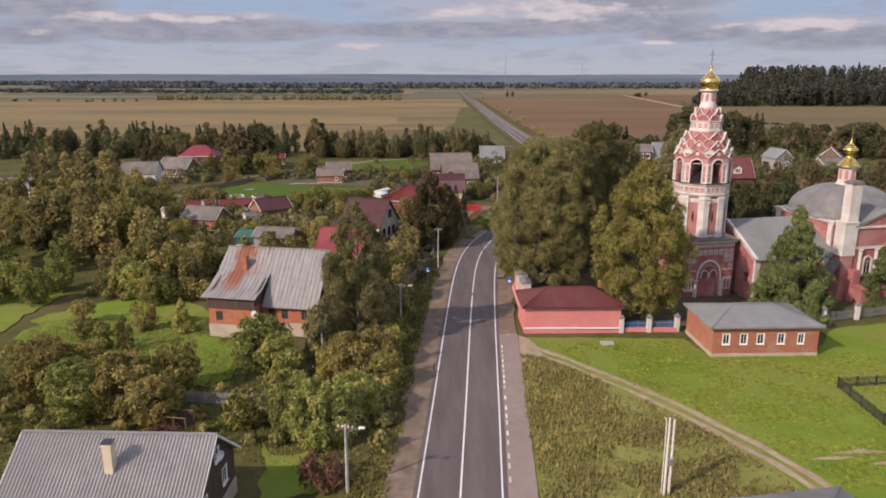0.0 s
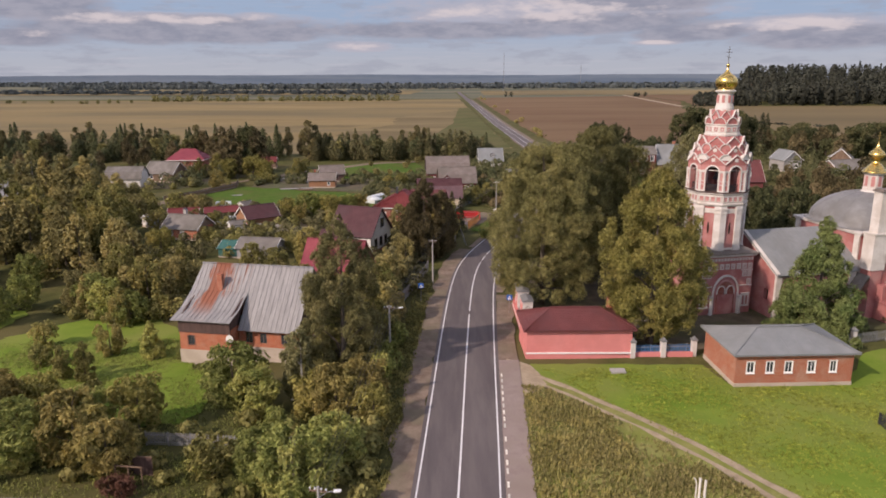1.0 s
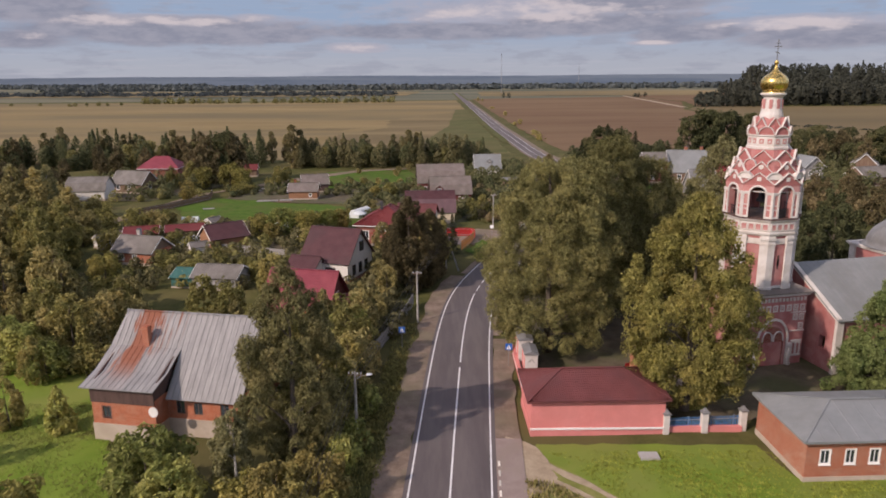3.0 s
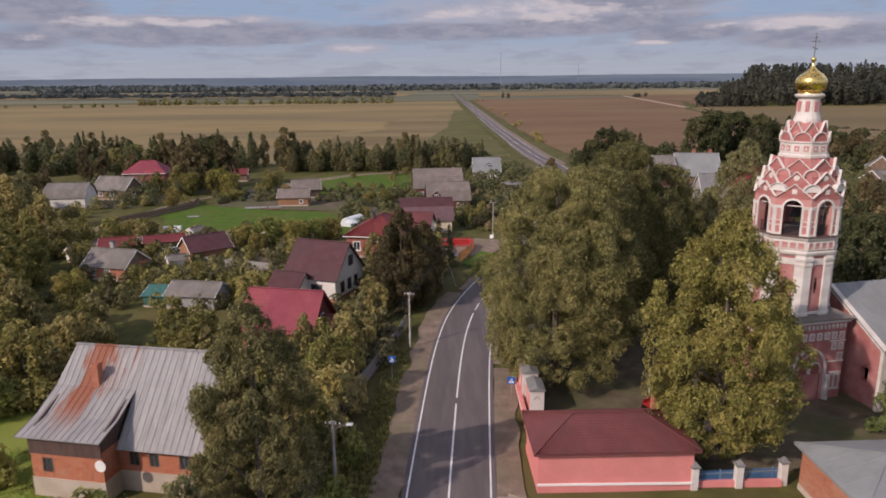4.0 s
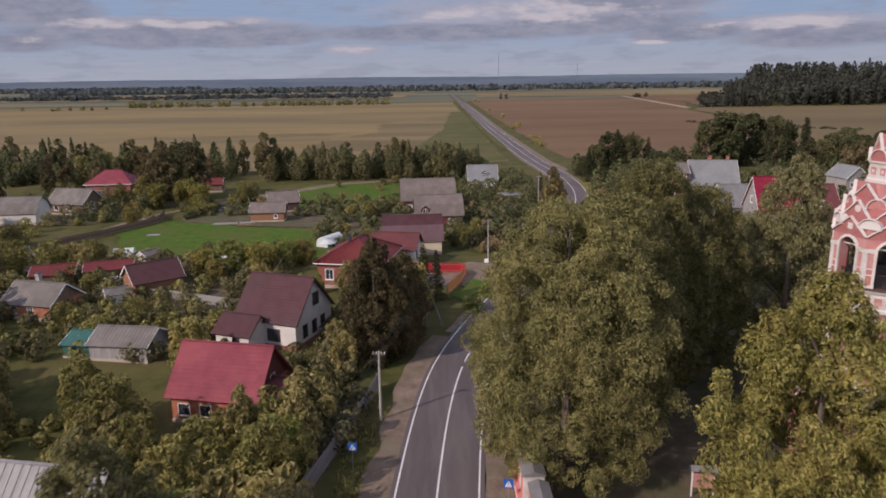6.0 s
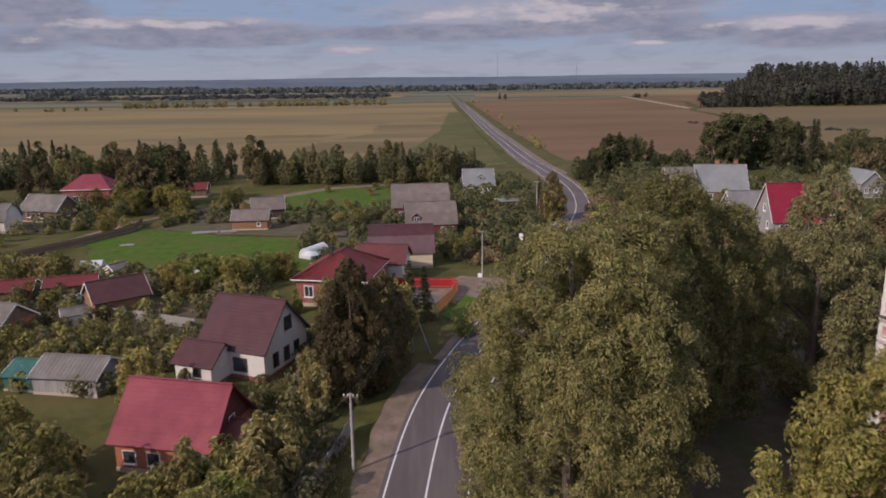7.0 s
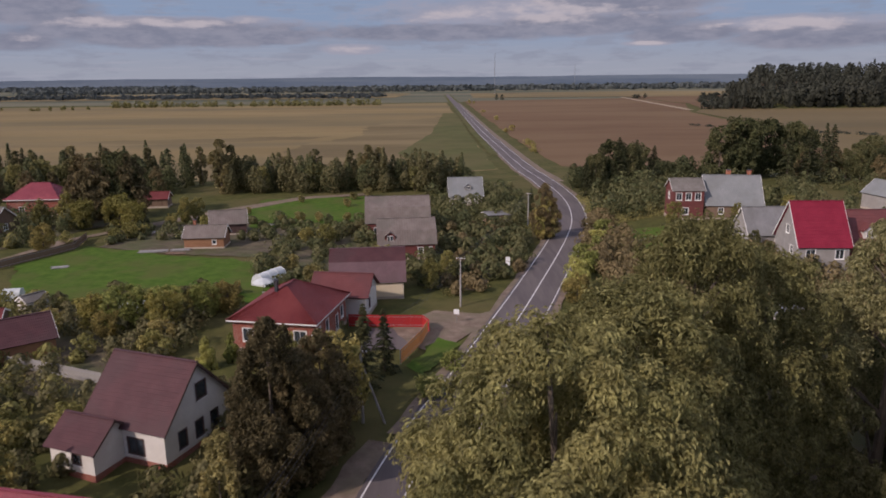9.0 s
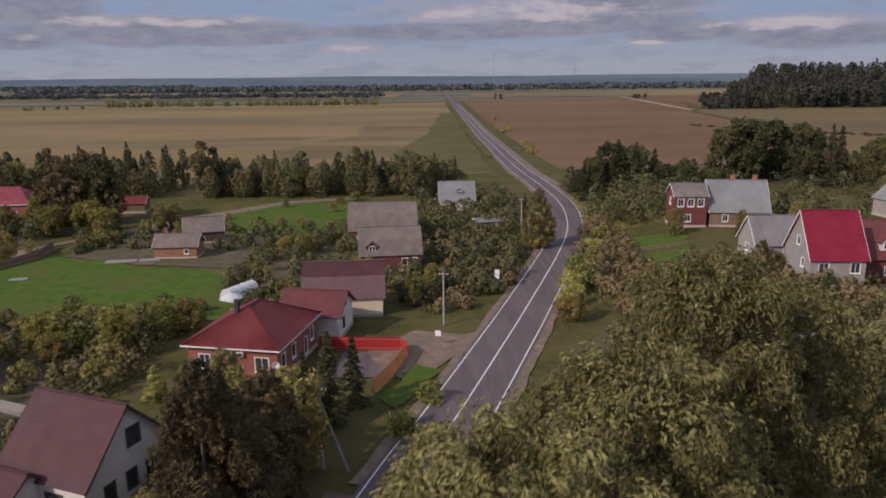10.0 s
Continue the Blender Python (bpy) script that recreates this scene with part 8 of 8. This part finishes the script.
# salmon and white gate wall along the footway, with grey capped blocks
gate = thing("gate_wall", 0, 0, 0, 0, "salmon and white churchyard gate wall with grey metal caps", "wall")
for x, y, L, W, h in ((13.0, 113.3, 4.2, 1.7, 3.7), (13.3, 109.3, 3.0, 1.5, 3.2)):
    bm = bmesh.new()
    box(bm, x - W / 2, x + W / 2, y - L / 2, y + L / 2, -0.3, h)
    blk = part("wall_block", bm, M["white"], gate)
    bm = bmesh.new()
    box(bm, x - W / 2 - 0.12, x + W / 2 + 0.12, y - L / 2 - 0.12, y + L / 2 + 0.12, h, h + 0.1)
    solid(bm, [(x - W / 2 - 0.12, y - L / 2 - 0.12, h + 0.1), (x + W / 2 + 0.12, y - L / 2 - 0.12, h + 0.1), (x, y - L / 2 - 0.12, h + 0.42)], (0, L + 0.24, 0))
    part("cap", bm, M["zinc_roof"], blk)
    bm = bmesh.new()
    for s in (-1, 1):
        box(bm, x - W / 2 - 0.05, x - W / 2, y + s * L * 0.28 - 0.45, y + s * L * 0.28 + 0.45, 0.4, h - 0.4)
    part("pink_panel", bm, M["pink"], blk)
    bm = bmesh.new()
    for i in range(2):
        bar(bm, (x - 0.4 + 0.4 * i, y - L / 2 - 0.03, h - 1.0 + 0.4 * i), (x + 0.4 * i, y - L / 2 - 0.03, h - 0.6 - 0.4 * i), 0.02, 0.08)
    part("diamond_relief", bm, M["concrete"], blk)
bm = bmesh.new()
box(bm, 11.85, 12.1, 101.8, 116.0, -0.3, 1.2)
box(bm, 11.8, 12.15, 101.8, 116.0, 1.2, 1.3)
part("low_wall", bm, M["pink"], gate)
bm = bmesh.new()
box(bm, 11.82, 12.13, 101.85, 115.9, 0.45, 0.58)
part("white_stripe", bm, M["white_trim"], gate)

# white string band on the gatehouse wall
for s, x0, x1, y0, y1 in (("s", 11.45, 25.1, 94.28, 94.36),):
    bm = bmesh.new()
    box(bm, 11.5, 25.05, 94.2, 94.34, 0.62, 0.8)
    ob = tagged(part("wall_band", bm, M["white_trim"]), "white painted band on the gatehouse wall", "trim", kind="structure")

# rubble, boards and a small red cart in the churchyard
rng = random.Random(3)
for i in range(16):
    x, y = rng.uniform(18, 33), rng.uniform(101.5, 108)
    root = thing("rubble_heap", x, y, 0, rng.uniform(0, 360), "heap of broken brick and earth in the churchyard", "rubble", "rubble heaps")
    bm = bmesh.new()
    r = rng.uniform(0.5, 1.5)
    lathe(bm, [(r, -0.05), (r * 0.8, r * 0.18), (r * 0.4, r * 0.34), (0.08, r * 0.42)], 9)
    for v in bm.verts:
        v.co += Vector((rng.uniform(-0.2, 0.2), rng.uniform(-0.2, 0.2), rng.uniform(-0.05, 0.08))) * r
    part("mound", bm, M["rubble"], root)
wagon = thing("hay_cart", 26.4, 109.5, 0, 30, "small red painted wooden cart under the trees", "cart")
bm = bmesh.new()
box(bm, -1.2, 1.2, -0.7, 0.7, 0.75, 0.85)
for y in (-0.72, 0.68):
    box(bm, -1.2, 1.2, y, y + 0.05, 0.85, 1.25)
part("bed", bm, M["red_paint"], wagon)
for x in (-0.8, 0.8):
    for y in (-0.85, 0.85):
        bm = bmesh.new()
        lathe(bm, [(0.1, -0.05), (0.48, -0.05), (0.5, 0.0), (0.48, 0.05), (0.1, 0.05)], 14)
        w = part("wheel", bm, M["dark_wood"], wagon)
        w.matrix_basis = pose(x, y, 0.5, 90, 0, 0)
bm = bmesh.new()
bar(bm, (1.2, 0, 0.7), (2.8, 0, 0.4), 0.08)
part("shaft", bm, M["red_paint"], wagon)
chapel = thing("notice_board", 27.8, 113.5, 0, -8, "white framed notice board under the linden trees", "notice board")
bm = bmesh.new()
for x in (-0.9, 0.9):
    box(bm, x - 0.06, x + 0.06, -0.06, 0.06, -0.2, 2.6)
part("post", bm, M["white_trim"], chapel)
bm = bmesh.new()
box(bm, -0.85, 0.85, -0.04, 0.04, 0.9, 2.4)
part("board", bm, M["church_pink"], chapel)
bm = bmesh.new()
solid(bm, [(-1.1, -0.4, 2.6), (1.1, -0.4, 2.6), (1.1, 0, 2.95), (-1.1, 0, 2.95)], (0, 0, 0.06))
solid(bm, [(-1.1, 0, 2.95), (1.1, 0, 2.95), (1.1, 0.4, 2.6), (-1.1, 0.4, 2.6)], (0, 0, 0.06))
part("roof", bm, M["zinc_roof"], chapel)
yl = thing("yard_lamp", 33.5, 107.0, 0, 0, "thin grey yard lamp post before the church", "lamp post")
bm = bmesh.new()
tube(bm, [(0, 0, -0.2), (0, 0, 4.6), (0.25, 0, 5.0), (0.9, 0, 5.05)], [0.06, 0.05, 0.04, 0.03], 7)
part("post", bm, M["steel"], yl)
bm = bmesh.new()
box(bm, 0.75, 1.25, -0.1, 0.1, 4.98, 5.1)
part("lamp_head", bm, M["sign_white"], yl)


def dish(x, y, z, turn, label="white satellite dish on the house wall", mast=0.0):
    root = thing("satellite_dish", x, y, z, turn, label, "satellite dish")
    bm = bmesh.new()
    rings = []
    for r, d in ((0.02, 0.0), (0.25, 0.03), (0.45, 0.12)):
        rings.append([bm.verts.new((r * math.cos(a), -0.2 - d, r * math.sin(a))) for a in (2 * math.pi * k / 16 for k in range(16))])
    for a, b in zip(rings, rings[1:]):
        for k in range(16):
            bm.faces.new((a[k], a[(k + 1) % 16], b[(k + 1) % 16], b[k]))
    r2 = [bm.verts.new(v.co + Vector((0, 0.03, 0))) for v in rings[-1]]
    for k in range(16):
        bm.faces.new((rings[-1][k], rings[-1][(k + 1) % 16], r2[(k + 1) % 16], r2[k]))
    bm.faces.new(r2)
    d = part("dish", bm, M["sign_white"], root, smooth=True)
    bm = bmesh.new()
    bar(bm, (0, -0.2, 0), (0, 0.05, -0.1), 0.05)
    bar(bm, (0, -0.25, -0.4), (0, -0.7, 0), 0.03)
    part("bracket", bm, M["steel"], root)
    if mast:
        bm = bmesh.new()
        tube(bm, [(0, 0.06, -mast - 0.1), (0, 0.06, 0.15)], [0.05, 0.045], 7)
        part("mast", bm, M["post_white"], root)


dish(-18.9, 53.2, 4.6, 60)
dish(-27.6, 99.4, 2.0, 0)
dish(-4.4, 175.1, 3.0, 10, "white satellite dish on a pole beside the villa", 3.0)

# garden clutter: greenhouse, tank, sheds' boards, wood piles
gh = thing("greenhouse", -18.3, 210.8, 0, 62, "arched translucent plastic greenhouse", "greenhouse")
bm = bmesh.new()
arc = [(1.5 * math.cos(math.pi * i / 10), 2.2 * math.sin(math.pi * i / 10) ** 0.8) for i in range(11)]
for (a, b), (c, d) in zip(arc, arc[1:]):
    put(bm, [(-3, a, b), (3, a, b), (3, c, d), (-3, c, d)])
put(bm, [(-3, y, z) for y, z in arc])
put(bm, [(3, y, z) for y, z in arc])
part("cover", bm, M["plastic"], gh)
for x in (-3, -1, 1, 3):
    bm = bmesh.new()
    tube(bm, [(x, y * 1.02, z * 1.02) for y, z in arc], [0.03] * 11, 5)
    part("hoop", bm, M["sign_white"], gh)
for x, y, turn, L, lb in ((-28.5, 186.5, 30, 4.0, "arched white plastic greenhouse among bushes"), (-36.0, 195.0, 20, 4.5, "arched white plastic greenhouse among bushes"), (-52.5, 181.0, 40, 6.0, "arched white plastic greenhouse among bushes"), (-60, 203, 10, 4, "arched white plastic greenhouse among bushes")):
    c = copy_thing(gh, pose(x, y, 0, 0, 0, turn) @ Matrix.Diagonal((L / 6, 0.85, 0.8, 1)))
    tagged(c, lb)
fence("fence", "red corrugated metal fence round the villa yard", [(-1.4, 187.2), (2.9, 186.7), (9.4, 186.4), (10.4, 184.4)], 1.9, "red_paint", 0.42, 0.01)
patch("villa_yard", [(1.0, 177.5), (8.0, 178.0), (9.0, 181.5), (9.6, 185.8), (2.0, 186.2)], M["asphalt"], 0.06, "dark grey paved yard beside the villa", "yard", 0.2, 2.5)


def air_conditioner(x, y, z, turn):
    """An outdoor unit on the wall: case, grille ring, bracket."""
    root = thing("air_conditioner", x, y, z, turn, "white outdoor air conditioner on the villa wall", "air conditioner")
    bm = bmesh.new()
    box(bm, -0.42, 0.42, -0.36, -0.04, 0.0, 0.58)
    bmesh.ops.bevel(bm, geom=bm.edges[:], offset=0.03, segments=1, affect="EDGES")
    case = part("case", bm, M["white_trim"], root)
    bm = bmesh.new()
    solid(bm, [(0.1 + 0.23 * math.cos(2 * math.pi * i / 16), -0.38, 0.29 + 0.23 * math.sin(2 * math.pi * i / 16)) for i in range(16)], (0, 0.03, 0))
    part("fan_grille", bm, M["dark_metal"], case)
    for x0 in (-0.3, 0.3):
        bm = bmesh.new()
        box(bm, x0 - 0.02, x0 + 0.02, -0.38, 0.02, -0.06, -0.005)
        part("bracket", bm, M["steel"], root)


for k in (-0.3, 1.15):
    air_conditioner(-10.05 + 0.98 * k, 177.22 - 0.19 * k, 3.35, -11)

umbrella = thing("garden_umbrella", -17.9, 204.6, 0, 12, "open pale grey garden umbrella on a dark pole", "umbrella")
bm = bmesh.new()
tube(bm, [(0, 0, 0), (0, 0, 2.55)], [0.035, 0.03], 7)
part("pole", bm, M["dark_metal"], umbrella)
bm = bmesh.new()
lathe(bm, [(0.03, 2.62), (0.7, 2.45), (1.3, 2.22), (1.85, 1.92), (1.83, 1.88), (1.28, 2.17), (0.03, 2.56)], 8)
part("canopy", bm, M["plastic"], umbrella)
bm = bmesh.new()
lathe(bm, [(0.35, 0.0), (0.35, 0.1), (0.12, 0.16)], 12)
part("base", bm, M["concrete"], umbrella)
boards = [("timber_pile", "pile of grey weathered boards on the lawn edge", -43.0, 236.0, 15), ("timber_pile", "pile of grey weathered boards by the sheds", -40.5, 244.0, 70), ("timber_pile", "stack of planks in the yard", -44.0, 249.0, -10), ("timber_pile", "stack of planks in the yard", -9.5, 127.5, 25)]
for nm, lb, x, y, turn in boards:
    root = thing(nm, x, y, lie(x, y), turn, lb, "timber")
    rng = random.Random(int(x * 10))
    pm = make("plank", "grey_wood", block(-1.9, 1.9, -0.11, 0.11, 0, 0.05))
    for k in range(4):
        for i in range(6):
            shared("plank", pm, root, rng.uniform(-0.2, 0.2), -0.65 + 0.26 * i, 0.05 + 0.06 * k, rng.uniform(-4, 4))
dmp = thing("manhole_cover", 22.3, 89.9, 0.0, 0, "small grey concrete well cover in the meadow", "cover")
bm = bmesh.new()
box(bm, -0.9, 0.9, -0.6, 0.6, -0.1, 0.25)
part("slab", bm, M["concrete"], dmp)
house("shed", "low building with grey metal roof at the meadow edge", (28.5, 47.0), 10.0, 9.0, 7.0, 2.6, 4.4, "brown_wood", "zinc_roof", "hip", over=0.4, pitch=0.6, ridge_l=2.0, category="shed")
for x, y, lb in ((-14.5, 130.5, "small white garden hut"), (-63, 172, "white painted garden hut"), (-47, 170, "white painted garden hut"), (-70, 178, "white painted garden hut"), (-52, 196, "white painted garden hut"), (-80, 200, "white painted garden hut")):
    house("garden_hut", lb, (x, y), x * 7 % 60, 3.4, 2.8, 2.1, 2.9, "siding", "slate", over=0.2, pitch=0.5, category="hut")
for k, (x, y, h) in enumerate(((139, 1620, 84), (440, 2300, 70))):
    root = thing("radio_mast", x, y, 0, 0, "thin grey lattice radio mast on the horizon", "mast")
    bm = bmesh.new()
    for a in range(3):
        c, s = math.cos(2.094 * a), math.sin(2.094 * a)
        tube(bm, [(1.1 * c, 1.1 * s, 0), (0.5 * c, 0.5 * s, h)], [0.20, 0.14], 4)
    for i in range(20):
        z = h * i / 20
        bar(bm, (1.0, 0, z), (-0.5, 0.8, z + h / 40), 0.2)
        bar(bm, (-0.5, -0.8, z), (1.0, 0, z + h / 40), 0.2)
    part("lattice", bm, M["steel"], root)


# made-up open frame with back board, in place of an unidentified garden object
timber_frame = thing("greenhouse", -28.4, 69.0, lie(-28.4, 69.0), -8, "dark timber frame among shrubs, stand-in for an unclear object", "greenhouse")
for x in (-1.3, 0.0, 1.3):
    for y in (-0.9, 0.9):
        bm = bmesh.new()
        bar(bm, (x, y, -0.2), (x, y, 1.9), 0.08)
        part("post", bm, M["brown_wood"], timber_frame)
for y in (-0.9, 0.9):
    bm = bmesh.new()
    bar(bm, (-1.36, y, 1.94), (1.36, y, 1.94), 0.1)
    part("rail", bm, M["brown_wood"], timber_frame)
bm = bmesh.new()
box(bm, -1.3, 1.3, 0.84, 0.87, 0, 1.88)
part("back_board", bm, M["dark_wood"], timber_frame)

# ---------------------------------------------------------------- grass tufts and weeds


def tufts(name, label, seed, outline, count, h0, h1, spread, material):
    """Many small grass tufts inside an outline, joined."""
    g = np.random.default_rng(seed)
    xs, ys = [p[0] for p in outline], [p[1] for p in outline]
    P = np.stack([g.uniform(min(xs), max(xs), count * 3), g.uniform(min(ys), max(ys), count * 3)], 1)
    inside = np.zeros(len(P), bool)
    for (ax, ay), (bx, by) in zip(outline, outline[1:] + outline[:1]):
        cross = ((ay > P[:, 1]) != (by > P[:, 1])) & (P[:, 0] < (bx - ax) * (P[:, 1] - ay) / ((by - ay) or 1e-9) + ax)
        inside ^= cross
    P = P[inside]
    dens = np.array([noise.noise((x * 0.22, y * 0.22, seed)) for x, y in P])
    P = P[dens + g.normal(size=len(P)) * 0.35 > 0.0][:count]
    z0 = np.array([lie(x, y) for x, y in P])
    n = len(P)
    V, F = [], []
    for b in range(4):
        a = g.uniform(0, 2 * math.pi, n)
        h = g.uniform(h0, h1, n)
        w = h * 0.16 + 0.03
        dx, dy = np.cos(a), np.sin(a)
        ox, oy = P[:, 0] + g.normal(size=n) * spread, P[:, 1] + g.normal(size=n) * spread
        lean = g.uniform(0.1, 0.6, n) * h
        base = len(V) and sum(len(v) for v in V)
        tri = np.stack([np.stack([ox - dy * w, oy + dx * w, z0], 1), np.stack([ox + dy * w, oy - dx * w, z0], 1), np.stack([ox + dx * lean, oy + dy * lean, z0 + h], 1)], 1).reshape(-1, 3)
        F += [(base + 3 * i, base + 3 * i + 1, base + 3 * i + 2) for i in range(n)]
        V.append(tri)
    mesh = bpy.data.meshes.new(name)
    mesh.from_pydata(np.concatenate(V).tolist(), [], F)
    mesh.materials.append(M[material])
    return tagged(new(name, mesh), label, "grass", kind="stuff")


tufts("weeds", "tall dry weeds and grass tufts by the road", 1, [(8.6, 50), (9.0, 70), (10.2, 86), (13, 85), (18, 79), (24, 70.5), (28, 64), (31, 57), (31, 48), (8.6, 46)], 9000, 0.15, 0.5, 0.15, "straw")
tufts("weeds", "taller olive weed stalks by the road", 2, [(9.2, 60), (10.2, 84), (17, 79), (20, 70), (16, 60)], 1200, 0.25, 0.6, 0.2, "leaf_garden")
tufts("grass_tufts", "fresh green grass tufts on the meadow", 3, [(13, 91), (33, 91), (49, 85), (60, 90), (60, 60), (36, 55), (30, 66), (20, 80)], 15000, 0.06, 0.20, 0.12, "leaf_lime")
tufts("grass_tufts", "green grass tufts on the road verge", 4, [(-5.0, 50), (-3.2, 90), (-1.0, 128), (-3.5, 128), (-6.0, 90), (-8.5, 50)], 4500, 0.12, 0.40, 0.15, "leaf_garden")
tufts("weeds", "rough grass in the gardens", 5, [(-50, 60), (-8, 60), (-8, 80), (-22, 84), (-50, 80)], 5000, 0.10, 0.32, 0.2, "leaf_green")
tufts("grass_tufts", "short mown grass with small tufts on the garden lawn", 8, [(-22, 84), (-24, 96), (-38, 106), (-62, 104), (-62, 80), (-50, 80)], 9000, 0.14, 0.24, 0.2, "leaf_green")
tufts("weeds", "rough grass along the far verge", 6, [(14, 200), (34, 255), (28, 262), (8, 212)], 5000, 0.2, 0.6, 0.2, "leaf_olive")
tufts("weeds", "rough grass along the far verge", 7, [(50, 258), (54, 300), (75, 300), (74, 262)], 5000, 0.2, 0.7, 0.25, "leaf_olive")


def board_pile(x, y, turn, n, ln, material, label):
    """A loose heap of boards lying on the yard."""
    rng = random.Random(int(x * 7 + y))
    root = thing("board_pile", x, y, lie(x, y), turn, label, "timber")
    for i in range(n):
        bm = bmesh.new()
        z = 0.08 + 0.09 * (i // 5)
        dx, dy, a = rng.uniform(-0.4, 0.4), (i % 5 - 2) * 0.42 + rng.uniform(-0.1, 0.1), rng.uniform(-0.08, 0.08)
        h = ln * rng.uniform(0.4, 0.5)
        bar(bm, (dx - h, dy - h * a, z), (dx + h, dy + h * a, z), 0.3, 0.07)
        part("board", bm, M[material], root)


board_pile(-48.6, 235.2, 8, 12, 6.0, "grey_wood", "heap of grey boards on the garden grass")
board_pile(-53.0, 258.0, -12, 14, 5.0, "grey_wood", "heap of old grey boards in the yard")
board_pile(-47.5, 262.0, 30, 10, 4.5, "brown_wood", "heap of brown boards in the yard")
board_pile(-56.5, 254.0, 70, 10, 4.0, "concrete", "heap of concrete slabs in the yard")
board_pile(-29.0, 262.0, 15, 10, 3.0, "aged_white", "heap of white boards beside the barn")
board_pile(-43.0, 233.4, -5, 9, 4.0, "brown_wood", "heap of brown boards beside the log shed")
board_pile(-62.0, 223.0, 20, 9, 3.0, "grey_wood", "heap of boards on the village lawn")
